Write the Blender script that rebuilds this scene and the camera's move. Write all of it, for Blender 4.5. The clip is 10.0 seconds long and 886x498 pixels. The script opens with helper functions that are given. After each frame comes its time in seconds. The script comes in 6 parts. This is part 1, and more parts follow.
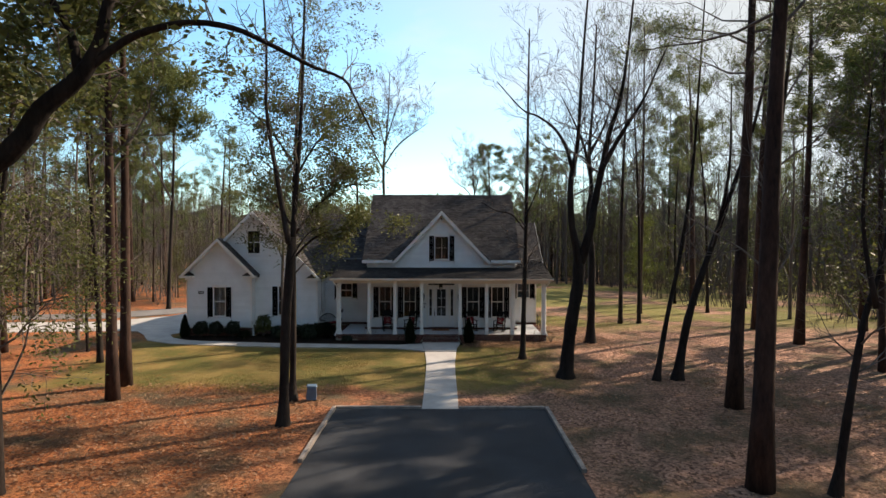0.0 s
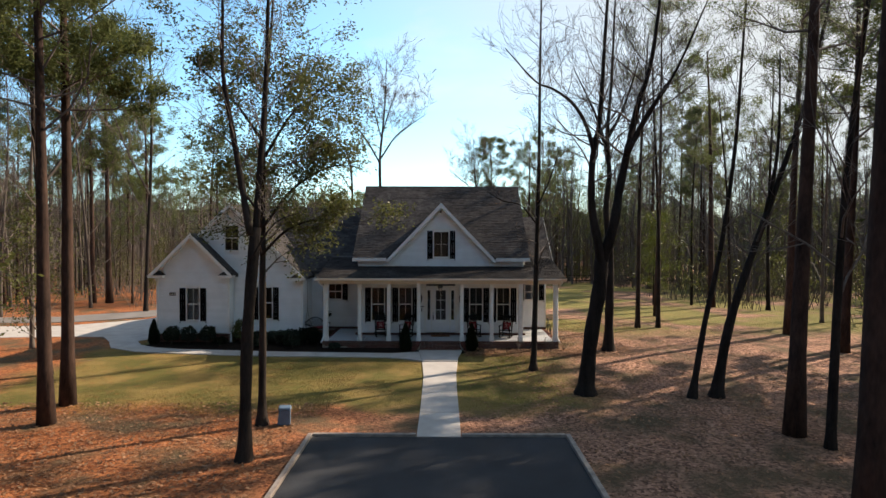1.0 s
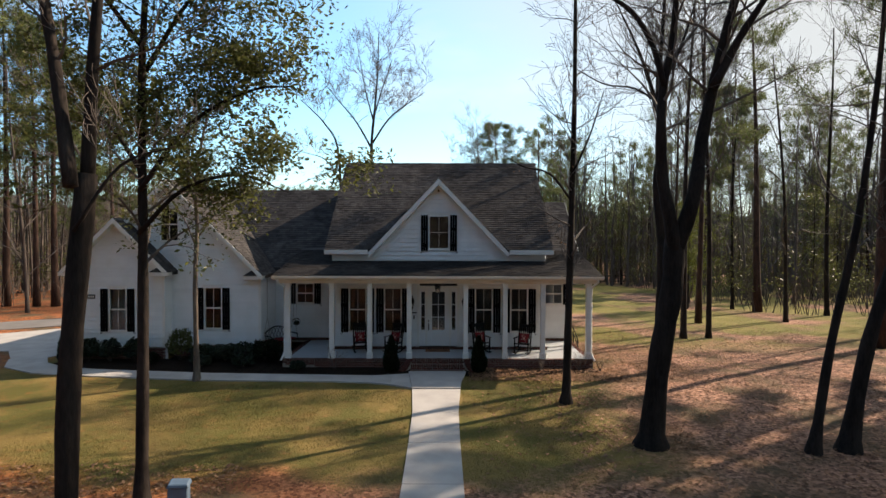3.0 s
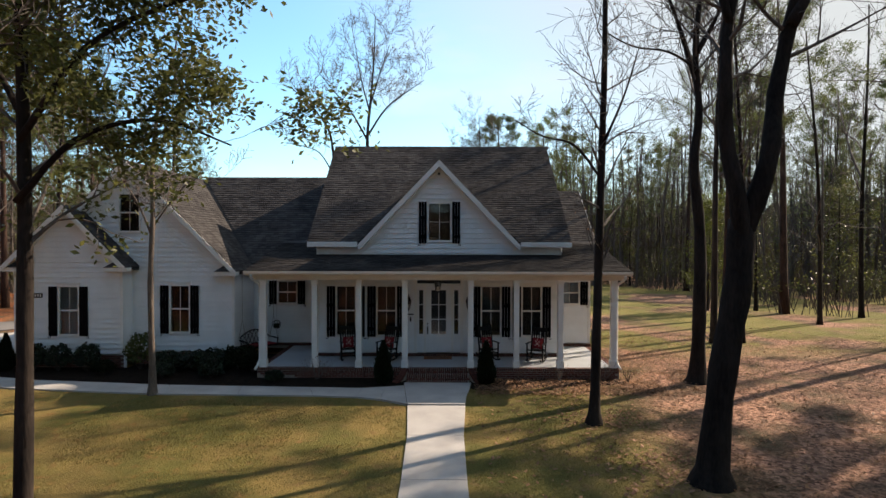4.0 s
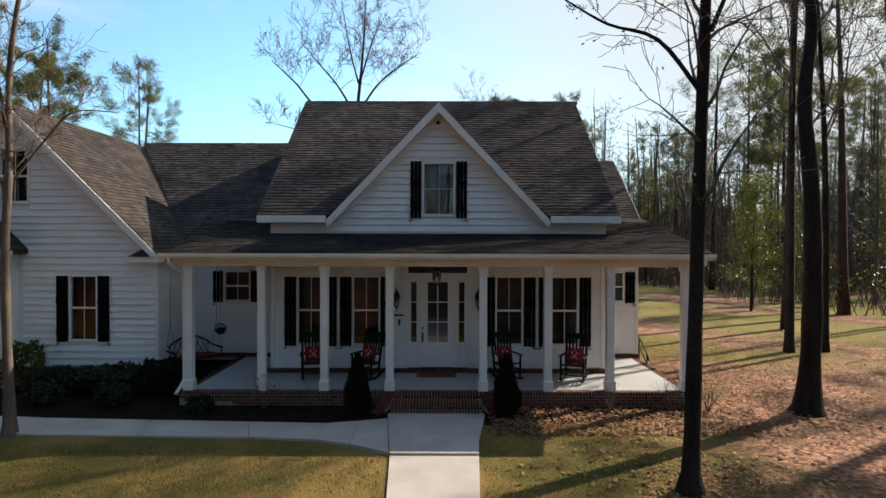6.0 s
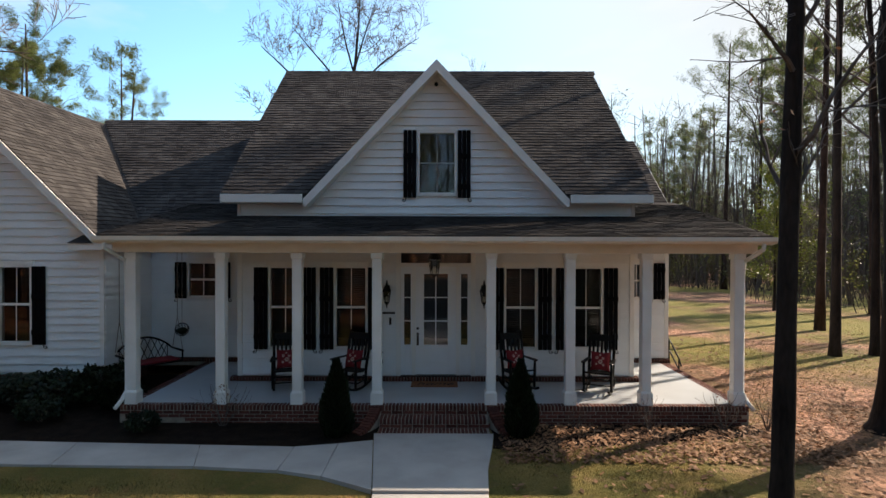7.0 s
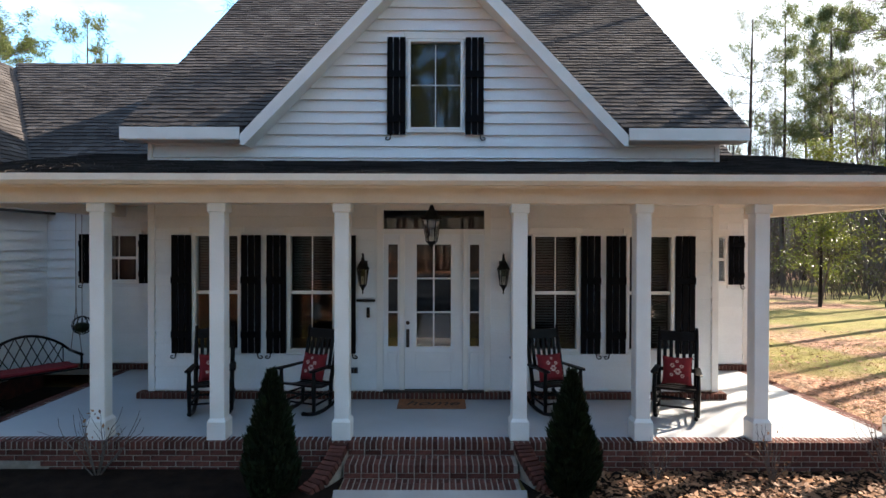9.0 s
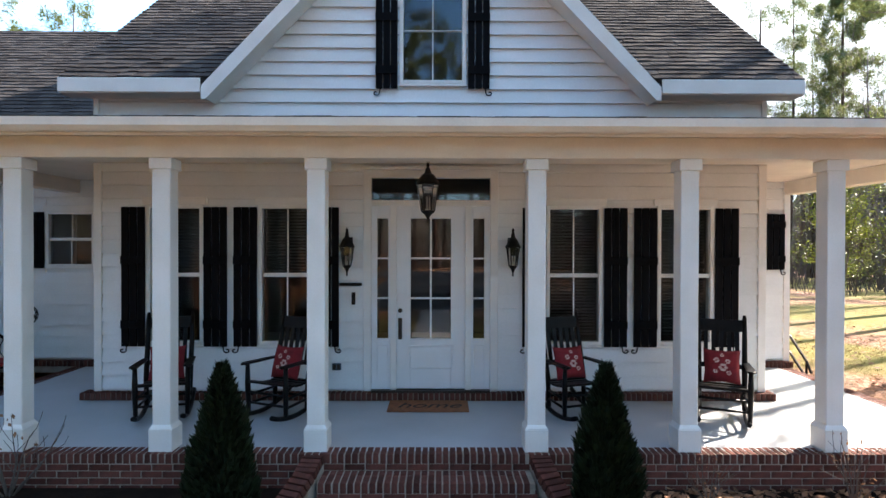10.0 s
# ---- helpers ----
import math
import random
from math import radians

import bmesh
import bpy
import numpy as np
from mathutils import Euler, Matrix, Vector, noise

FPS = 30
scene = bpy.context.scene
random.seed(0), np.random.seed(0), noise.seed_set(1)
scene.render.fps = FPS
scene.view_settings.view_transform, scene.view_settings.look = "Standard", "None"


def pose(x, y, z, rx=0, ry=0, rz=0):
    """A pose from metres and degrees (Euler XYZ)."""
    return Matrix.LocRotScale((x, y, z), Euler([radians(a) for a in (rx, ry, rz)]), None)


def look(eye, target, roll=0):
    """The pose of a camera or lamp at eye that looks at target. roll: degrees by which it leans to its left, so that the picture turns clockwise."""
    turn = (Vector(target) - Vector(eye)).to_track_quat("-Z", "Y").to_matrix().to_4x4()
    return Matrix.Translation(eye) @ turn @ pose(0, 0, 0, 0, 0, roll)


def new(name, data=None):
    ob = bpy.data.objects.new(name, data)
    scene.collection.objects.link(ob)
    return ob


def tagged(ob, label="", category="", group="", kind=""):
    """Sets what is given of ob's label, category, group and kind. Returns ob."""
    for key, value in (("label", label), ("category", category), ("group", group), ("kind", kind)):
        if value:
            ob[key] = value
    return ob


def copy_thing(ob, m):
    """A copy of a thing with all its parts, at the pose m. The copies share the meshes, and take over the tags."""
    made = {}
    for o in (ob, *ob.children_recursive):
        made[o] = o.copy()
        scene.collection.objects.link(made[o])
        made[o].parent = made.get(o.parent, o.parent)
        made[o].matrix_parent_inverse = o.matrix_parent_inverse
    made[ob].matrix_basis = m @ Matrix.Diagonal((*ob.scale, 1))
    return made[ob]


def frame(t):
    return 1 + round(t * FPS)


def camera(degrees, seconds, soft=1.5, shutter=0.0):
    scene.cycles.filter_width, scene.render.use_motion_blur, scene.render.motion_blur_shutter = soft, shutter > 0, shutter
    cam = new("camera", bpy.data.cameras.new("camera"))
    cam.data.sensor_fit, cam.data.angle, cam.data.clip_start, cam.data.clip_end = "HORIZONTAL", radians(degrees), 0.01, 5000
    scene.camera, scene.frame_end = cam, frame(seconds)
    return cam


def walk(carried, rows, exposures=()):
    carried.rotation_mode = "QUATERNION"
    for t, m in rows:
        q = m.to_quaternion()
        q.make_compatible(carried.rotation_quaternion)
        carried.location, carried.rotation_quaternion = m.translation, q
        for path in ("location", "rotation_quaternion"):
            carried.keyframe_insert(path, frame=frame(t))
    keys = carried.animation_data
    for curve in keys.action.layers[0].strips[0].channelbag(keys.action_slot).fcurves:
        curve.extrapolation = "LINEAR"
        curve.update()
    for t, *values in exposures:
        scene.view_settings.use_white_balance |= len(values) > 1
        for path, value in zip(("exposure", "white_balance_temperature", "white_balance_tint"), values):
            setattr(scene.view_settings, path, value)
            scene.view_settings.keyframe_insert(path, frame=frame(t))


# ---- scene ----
cam = camera(75.3, 10.0)
PATH = [
    (0, (0.162, -34.106, 6.033), (0.158, -32.107, 5.988), 0.14),
    (0.5, (0.171, -32.339, 5.934), (0.167, -30.34, 5.889), 0.14),
    (1, (0.19, -30.601, 5.798), (0.185, -28.601, 5.751), 0.14),
    (1.5, (0.217, -28.861, 5.656), (0.211, -26.861, 5.61), 0.14),
    (2, (0.268, -27.121, 5.489), (0.26, -25.122, 5.445), 0.14),
    (2.5, (0.307, -25.4, 5.331), (0.298, -23.401, 5.288), 0.14),
    (4, (0.232, -20.673, 4.697), (0.224, -18.673, 4.664), 0.14),
    (4.5, (0.213, -19.19, 4.54), (0.206, -17.19, 4.509), 0.14),
    (5, (0.172, -17.777, 4.369), (0.168, -15.777, 4.338), 0.14),
    (6.5, (0.161, -13.912, 3.749), (0.158, -11.912, 3.725), 0.14),
    (7, (0.163, -12.763, 3.565), (0.162, -10.764, 3.543), 0.14),
    (7.5, (0.134, -11.69, 3.368), (0.134, -9.69, 3.347), 0.14),
    (8, (0.106, -10.67, 3.182), (0.107, -8.671, 3.162), 0.14),
    (8.5, (0.097, -9.732, 3.027), (0.101, -7.733, 3.009), 0.14),
    (9, (0.115, -8.891, 2.882), (0.121, -6.891, 2.864), 0.14),
    (9.5, (0.108, -8.161, 2.704), (0.116, -6.162, 2.688), 0.14),
    (10, (0.126, -7.558, 2.534), (0.135, -5.558, 2.517), 0.14),
]
walk(cam, [(t, look(eye, target, roll)) for t, eye, target, roll in PATH], [(0, 0.94, 6500, 10), (2.5, 0.94, 6500, 10), (4.5, 0.88, 6500, 10), (6.5, 0.98, 6450, 10), (8.5, 1.85, 6200, 10), (10, 2.6, 6000, 10)])

# ---- light ----
SUN_EL, SUN_ROT = radians(35), radians(59.5)
world = bpy.data.worlds.new("sky")
scene.world = world
world.use_nodes = True
wn, wl = world.node_tree.nodes, world.node_tree.links
wn.clear()
w_out, w_bg, w_sky = wn.new("ShaderNodeOutputWorld"), wn.new("ShaderNodeBackground"), wn.new("ShaderNodeTexSky")
w_sky.sky_type, w_sky.sun_disc = "NISHITA", False
w_sky.sun_elevation, w_sky.sun_rotation = SUN_EL, SUN_ROT
w_sky.air_density, w_sky.dust_density, w_sky.ozone_density = 1.0, 0.6, 1.4
w_co, w_map, w_noise, w_ramp, w_mix = wn.new("ShaderNodeTexCoord"), wn.new("ShaderNodeMapping"), wn.new("ShaderNodeTexNoise"), wn.new("ShaderNodeValToRGB"), wn.new("ShaderNodeMixRGB")
w_map.inputs["Scale"].default_value = (1.6, 1.6, 4.5)
w_noise.inputs["Scale"].default_value, w_noise.inputs["Detail"].default_value = 1.5, 8
w_ramp.color_ramp.elements[0].position, w_ramp.color_ramp.elements[1].position = 0.56, 0.84
w_mix.inputs["Color2"].default_value = (14.0, 14.0, 13.8, 1)
wl.new(w_co.outputs["Generated"], w_map.inputs["Vector"])
wl.new(w_map.outputs["Vector"], w_noise.inputs["Vector"])
wl.new(w_noise.outputs["Fac"], w_ramp.inputs["Fac"])
wl.new(w_ramp.outputs["Color"], w_mix.inputs["Fac"])
# the haze brightens towards the sun
w_dot, w_glow, w_haze, w_tint = wn.new("ShaderNodeVectorMath"), wn.new("ShaderNodeMapRange"), wn.new("ShaderNodeMixRGB"), wn.new("ShaderNodeMixRGB")
w_dot.operation = "DOT_PRODUCT"
w_dot.inputs[1].default_value = (math.sin(SUN_ROT) * math.cos(SUN_EL), math.cos(SUN_ROT) * math.cos(SUN_EL), math.sin(SUN_EL))
wl.new(w_co.outputs["Generated"], w_dot.inputs[0])
w_glow.interpolation_type = "SMOOTHSTEP"
w_glow.inputs["From Min"].default_value, w_glow.inputs["From Max"].default_value = 0.36, 0.88
wl.new(w_dot.outputs["Value"], w_glow.inputs["Value"])
w_haze.inputs["Color2"].default_value = (11.6, 12.0, 12.1, 1)
w_tint.blend_type = "MULTIPLY"
w_tint.inputs["Fac"].default_value = 1.0
# forward scatter: the clear sky is deeper away from the sun
w_side, w_deep = wn.new("ShaderNodeMapRange"), wn.new("ShaderNodeMixRGB")
w_side.interpolation_type = "SMOOTHSTEP"
w_side.inputs["From Min"].default_value, w_side.inputs["From Max"].default_value = -0.45, 0.35
wl.new(w_dot.outputs["Value"], w_side.inputs["Value"])
w_deep.inputs["Color1"].default_value, w_deep.inputs["Color2"].default_value = (1.5, 1.8, 2.1, 1), (3.5, 4.5, 4.5, 1)
wl.new(w_side.outputs["Result"], w_deep.inputs["Fac"])
wl.new(w_deep.outputs["Color"], w_tint.inputs["Color2"])
wl.new(w_sky.outputs["Color"], w_tint.inputs["Color1"])
wl.new(w_tint.outputs["Color"], w_haze.inputs["Color1"])
wl.new(w_glow.outputs["Result"], w_haze.inputs["Fac"])
wl.new(w_haze.outputs["Color"], w_mix.inputs["Color1"])
wl.new(w_mix.outputs["Color"], w_bg.inputs["Color"])
wl.new(w_bg.outputs["Background"], w_out.inputs["Surface"])
w_bg.inputs["Strength"].default_value = 0.0365
sun = new("sun", bpy.data.lights.new("sun", "SUN"))
sun.data.energy, sun.data.angle, sun.data.color = 5.0, radians(0.6), (1.0, 0.82, 0.64)
to_sun = Vector((math.sin(SUN_ROT) * math.cos(SUN_EL), math.cos(SUN_ROT) * math.cos(SUN_EL), math.sin(SUN_EL)))
sun.matrix_world = look(to_sun * 80, (0, 0, 0))


# ---- materials ----
def material(name, base, rough=0.6, metal=0.0, dark=None, scale=8.0, fine=60.0, bump=0.15, stretch=(1, 1, 1), island=0.0, spread=0.0, gloss=0.5):
    """A surface with coarse stains and fine grain; island and spread vary loose pieces and objects."""
    m = bpy.data.materials.new(name)
    m.use_nodes = True
    n, l = m.node_tree.nodes, m.node_tree.links
    b = n["Principled BSDF"]
    b.inputs["Roughness"].default_value, b.inputs["Metallic"].default_value = rough, metal
    b.inputs["Specular IOR Level"].default_value = gloss
    co, mp = n.new("ShaderNodeTexCoord"), n.new("ShaderNodeMapping")
    mp.inputs["Scale"].default_value = stretch
    l.new(co.outputs["Object"], mp.inputs["Vector"])
    coarse, grain = n.new("ShaderNodeTexNoise"), n.new("ShaderNodeTexNoise")
    coarse.inputs["Scale"].default_value, coarse.inputs["Detail"].default_value = scale, 5
    grain.inputs["Scale"].default_value, grain.inputs["Detail"].default_value = fine, 3
    for t in (coarse, grain):
        l.new(mp.outputs["Vector"], t.inputs["Vector"])
    mix = n.new("ShaderNodeMixRGB")
    d = dark or tuple(c * 0.7 for c in base)
    mix.inputs["Color1"].default_value, mix.inputs["Color2"].default_value = (*d, 1), (*base, 1)
    add = n.new("ShaderNodeMath")
    add.operation = "MULTIPLY_ADD"
    l.new(grain.outputs["Fac"], add.inputs[0])
    add.inputs[1].default_value = 0.5
    l.new(coarse.outputs["Fac"], add.inputs[2])
    ramp = n.new("ShaderNodeMapRange")
    ramp.inputs["From Min"].default_value, ramp.inputs["From Max"].default_value = 0.5, 1.0
    l.new(add.outputs[0], ramp.inputs["Value"])
    l.new(ramp.outputs["Result"], mix.inputs["Fac"])
    colour = mix.outputs["Color"]
    for amount, source, socket in ((island, "ShaderNodeNewGeometry", "Random Per Island"), (spread, "ShaderNodeObjectInfo", "Random")):
        if amount:
            src, rng, hsv = n.new(source), n.new("ShaderNodeMapRange"), n.new("ShaderNodeHueSaturation")
            rng.inputs["To Min"].default_value, rng.inputs["To Max"].default_value = 1 - amount, 1 + amount
            l.new(src.outputs[socket], rng.inputs["Value"])
            l.new(rng.outputs["Result"], hsv.inputs["Value"])
            l.new(colour, hsv.inputs["Color"])
            colour = hsv.outputs["Color"]
    l.new(colour, b.inputs["Base Color"])
    if bump:
        bp = n.new("ShaderNodeBump")
        bp.inputs["Strength"].default_value, bp.inputs["Distance"].default_value = bump, 0.01
        l.new(grain.outputs["Fac"], bp.inputs["Height"])
        l.new(bp.outputs["Normal"], b.inputs["Normal"])
    return m


def leaf_material(name, base, dark, island=0.35, through_light=0.35, rough=0.5):
    m = material(name, base, rough, dark=dark, scale=1.2, fine=9, bump=0, island=island, gloss=0.22)
    n, l = m.node_tree.nodes, m.node_tree.links
    b = n["Principled BSDF"]
    tr, mx = n.new("ShaderNodeBsdfTranslucent"), n.new("ShaderNodeMixShader")
    mx.inputs["Fac"].default_value = through_light
    l.new(b.inputs["Base Color"].links[0].from_socket, tr.inputs["Color"])
    l.new(b.outputs["BSDF"], mx.inputs[1])
    l.new(tr.outputs["BSDF"], mx.inputs[2])
    l.new(mx.outputs["Shader"], n["Material Output"].inputs["Surface"])
    return m


def glass_material(name, tint=(0.9, 0.94, 0.93), ior=1.5):
    m = bpy.data.materials.new(name)
    m.use_nodes = True
    b = m.node_tree.nodes["Principled BSDF"]
    b.inputs["Base Color"].default_value = (*tint, 1)
    b.inputs["Roughness"].default_value = 0.01
    b.inputs["IOR"].default_value = ior
    b.inputs["Transmission Weight"].default_value = 1.0
    return m


WHITE = material("white_siding_paint", (0.80, 0.80, 0.79), 0.55, dark=(0.70, 0.70, 0.68), scale=1.7, fine=40, bump=0.06, spread=0.03)
TRIM = material("white_trim_paint", (0.80, 0.78, 0.74), 0.45, dark=(0.70, 0.68, 0.63), scale=2.5, fine=70, bump=0.04)
DOORPAINT = material("door_paint", (0.78, 0.78, 0.78), 0.35, dark=(0.72, 0.72, 0.71), scale=3, fine=90, bump=0.02)
BLACK = material("black_shutter_paint", (0.004, 0.004, 0.005), 0.6, dark=(0.002, 0.002, 0.0025), scale=6, fine=80, bump=0.1, gloss=0.06)
IRON = material("black_iron", (0.010, 0.009, 0.009), 0.45, dark=(0.004, 0.004, 0.004), metal=0.0, scale=20, fine=150, bump=0.1, gloss=0.15)
ROCKER = material("black_rocker_paint", (0.008, 0.007, 0.007), 0.4, dark=(0.004, 0.004, 0.004), scale=12, fine=120, bump=0.08, gloss=0.12)
SHINGLE = material("charcoal_shingle", (0.070, 0.064, 0.061), 0.95, dark=(0.030, 0.028, 0.028), scale=1.1, fine=160, bump=0.6, island=0.28, spread=0.28, gloss=0.05)
BRICK = material("red_brown_brick", (0.105, 0.037, 0.027), 0.85, dark=(0.038, 0.018, 0.014), scale=9, fine=110, bump=0.5, island=0.4, spread=0.4, gloss=0.15)
MORTAR = material("grey_mortar", (0.34, 0.285, 0.23), 0.95, dark=(0.20, 0.165, 0.13), scale=10, fine=160, bump=0.6)
CONCRETE = material("pale_concrete", (0.44, 0.415, 0.385), 0.85, dark=(0.31, 0.29, 0.27), scale=1.6, fine=90, bump=0.25)
PORCHPAINT = material("painted_porch_floor", (0.44, 0.46, 0.475), 0.42, dark=(0.36, 0.38, 0.395), scale=1.5, fine=60, bump=0.05)
ASPHALT = material("worn_asphalt", (0.030, 0.033, 0.039), 0.95, dark=(0.011, 0.012, 0.015), scale=0.6, fine=120, bump=0.7)
TIMBER = material("weathered_timber", (0.36, 0.30, 0.25), 0.85, dark=(0.16, 0.13, 0.11), scale=4, fine=60, bump=0.5)
BARK = material("grey_brown_bark", (0.040, 0.030, 0.024), 0.95, dark=(0.009, 0.007, 0.006), scale=3.5, fine=26, bump=1.0, stretch=(1, 1, 0.25), gloss=0.2, spread=0.2)
PINEBARK = material("pine_bark", (0.08, 0.047, 0.034), 0.95, dark=(0.02, 0.013, 0.011), scale=4, fine=18, bump=1.0, stretch=(1, 1, 0.3), gloss=0.2, spread=0.2)
TWIG = material("grey_twig", (0.16, 0.13, 0.108), 0.9, dark=(0.05, 0.04, 0.033), scale=3, fine=30, bump=0)
NEEDLE = leaf_material("pine_needle", (0.16, 0.18, 0.055), (0.065, 0.085, 0.03), through_light=0.4, rough=0.65)
OAKLEAF = leaf_material("evergreen_leaf", (0.15, 0.155, 0.045), (0.055, 0.065, 0.022), rough=0.42, through_light=0.5)
LIMELEAF = leaf_material("yellow_green_leaf", (0.20, 0.22, 0.03), (0.09, 0.12, 0.02), rough=0.4)
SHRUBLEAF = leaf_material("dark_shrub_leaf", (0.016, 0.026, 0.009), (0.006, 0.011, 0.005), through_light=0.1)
DRYLEAF = leaf_material("dry_leaf", (0.34, 0.19, 0.10), (0.16, 0.085, 0.05), island=0.5, through_light=0.2, rough=0.7)
GRASSBLADE = leaf_material("grass_blade", (0.28, 0.215, 0.07), (0.11, 0.105, 0.03), island=0.45, through_light=0.3, rough=0.6)
GLASS = glass_material("window_glass", (0.62, 0.66, 0.66), 1.54)
PANEGLASS = glass_material("porch_window_glass", (0.55, 0.6, 0.6), 1.36)
BLIND = material("faux_wood_blind", (0.16, 0.155, 0.145), 0.6, scale=8, fine=60, bump=0)
LANE = material("grey_lane", (0.19, 0.175, 0.165), 0.95, dark=(0.12, 0.11, 0.10), scale=0.8, fine=60, bump=0.4)
CREAM = material("cream_trim_paint", (0.78, 0.69, 0.58), 0.45, dark=(0.66, 0.57, 0.47), scale=2.5, fine=70, bump=0.04)
LANTERNGLASS = glass_material("lantern_glass", (0.85, 0.83, 0.78))
CUSHION = material("red_floral_cotton", (0.24, 0.012, 0.018), 0.9, dark=(0.13, 0.008, 0.012), scale=14, fine=200, bump=0.2)
PETAL = material("cream_print", (0.62, 0.52, 0.45), 0.9, dark=(0.5, 0.22, 0.2), scale=30, fine=120, bump=0.1)
COIR = material("coir_mat", (0.33, 0.13, 0.05), 0.98, dark=(0.18, 0.07, 0.03), scale=20, fine=300, bump=0.8)
COIRINK = material("mat_lettering", (0.035, 0.02, 0.015), 0.98, scale=20, fine=300, bump=0.5)
# unlit rooms behind glass, their dimness put into the colour
ROOMDARK = material("dim_room_dark", (0.034, 0.029, 0.026), 0.8, scale=2, fine=30, bump=0)
WOODFLOOR = material("interior_wood_floor", (0.08, 0.045, 0.025), 0.4, scale=3, fine=40, bump=0, stretch=(0.2, 3, 1))
BINBLUE = material("blue_grey_plastic", (0.10, 0.15, 0.21), 0.5, scale=6, fine=60, bump=0.05)
BRASS = material("dark_bronze", (0.05, 0.042, 0.035), 0.35, metal=0.8, scale=20, fine=100, bump=0)
BULB = material("candle_tube", (0.75, 0.70, 0.60), 0.5, scale=20, fine=100, bump=0)
SMALLTREE = material("pale_grey_bark", (0.19, 0.15, 0.12), 0.9, dark=(0.06, 0.047, 0.038), scale=6, fine=40, bump=0.7, stretch=(1, 1, 0.3))
# far rim and far trunks: haze put into the colour by paling it
HAZEWOOD = material("hazy_far_wood", (0.15, 0.135, 0.115), 0.95, dark=(0.07, 0.066, 0.05), scale=0.2, fine=1.5, bump=0)
FARWOOD = material("hazed_bark", (0.135, 0.107, 0.088), 0.95, dark=(0.06, 0.048, 0.04), scale=2, fine=12, bump=0, spread=0.3)


# ---- ground colours ----
def ground_material():
    m = bpy.data.materials.new("lawn_and_leaf_litter")
    m.use_nodes = True
    n, l = m.node_tree.nodes, m.node_tree.links
    b = n["Principled BSDF"]
    b.inputs["Roughness"].default_value = 0.95
    b.inputs["Specular IOR Level"].default_value = 0.2
    geo = n.new("ShaderNodeNewGeometry")
    sep = n.new("ShaderNodeSeparateXYZ")
    l.new(geo.outputs["Position"], sep.inputs["Vector"])

    def noise_at(scale, detail=4, rough=0.55):
        t = n.new("ShaderNodeTexNoise")
        t.inputs["Scale"].default_value, t.inputs["Detail"].default_value, t.inputs["Roughness"].default_value = scale, detail, rough
        l.new(geo.outputs["Position"], t.inputs["Vector"])
        return t.outputs["Fac"]

    def calc(op, a, c=0.0, d=0.0):
        t = n.new("ShaderNodeMath")
        t.operation = op
        for i, v in enumerate((a, c, d)):
            if isinstance(v, (int, float)):
                t.inputs[i].default_value = v
            else:
                l.new(v, t.inputs[i])
        return t.outputs[0]

    def soft(value, lo, hi):
        t = n.new("ShaderNodeMapRange")
        t.interpolation_type = "SMOOTHSTEP"
        t.inputs["From Min"].default_value, t.inputs["From Max"].default_value = lo, hi
        l.new(value, t.inputs["Value"])
        return t.outputs["Result"]

    def mix(fac, a, c):
        t = n.new("ShaderNodeMixRGB")
        for i, v in ((0, fac), (1, a), (2, c)):
            if isinstance(v, tuple):
                t.inputs[i].default_value = (*v, 1)
            elif isinstance(v, (int, float)):
                t.inputs[i].default_value = v
            else:
                l.new(v, t.inputs[i])
        return t.outputs[0]

    wob = calc("MULTIPLY_ADD", noise_at(0.35, 6), 5.0, -2.5)
    x, y = calc("ADD", sep.outputs["X"], wob), calc("ADD", sep.outputs["Y"], wob)
    cells = n.new("ShaderNodeTexVoronoi")
    cells.inputs["Scale"].default_value = 13
    l.new(geo.outputs["Position"], cells.inputs["Vector"])
    cell_value = n.new("ShaderNodeSeparateColor")
    l.new(cells.outputs["Color"], cell_value.inputs["Color"])
    warm = mix(cell_value.outputs[0], (0.14, 0.042, 0.016), (0.46, 0.17, 0.062))
    cool = mix(cell_value.outputs[0], (0.10, 0.05, 0.032), (0.52, 0.285, 0.185))
    litter = mix(soft(x, -7.0, 4.0), warm, cool)
    litter = mix(soft(noise_at(0.5, 6), 0.42, 0.68), litter, mix(noise_at(9, 4), (0.055, 0.04, 0.022), (0.17, 0.12, 0.065)))
    grass_tone = mix(noise_at(26, 5, 0.7), (0.08, 0.058, 0.015), (0.36, 0.25, 0.08))
    green_tone = mix(noise_at(30, 5, 0.7), (0.032, 0.035, 0.008), (0.19, 0.165, 0.04))
    lawn = mix(soft(noise_at(0.45, 6), 0.36, 0.60), grass_tone, green_tone)
    front = calc("MULTIPLY", calc("MULTIPLY", soft(x, -17.5, -15.5), soft(calc("MULTIPLY", x, -1.0), -7.2, -4.0)), calc("MULTIPLY", soft(y, -12.4, -10.8), soft(calc("MULTIPLY", y, -1.0), -4.0, 0.5)))
    back = calc("MULTIPLY", calc("MULTIPLY", soft(x, 4.0, 6.5), soft(y, 0.5, 4.5)), calc("MULTIPLY", soft(calc("MULTIPLY", y, -1.0), -50.0, -44.0), soft(noise_at(0.13, 5), 0.38, 0.52)))
    field_tone = mix(noise_at(24, 5, 0.7), (0.075, 0.08, 0.016), (0.30, 0.27, 0.07))
    lawn = mix(calc("MULTIPLY", back, 0.65), lawn, field_tone)
    patch = soft(noise_at(3.0, 5), 0.25, 0.5)
    keep = calc("MULTIPLY", calc("MAXIMUM", front, back), calc("MULTIPLY_ADD", patch, 0.4, 0.6))
    colour = mix(keep, litter, lawn)
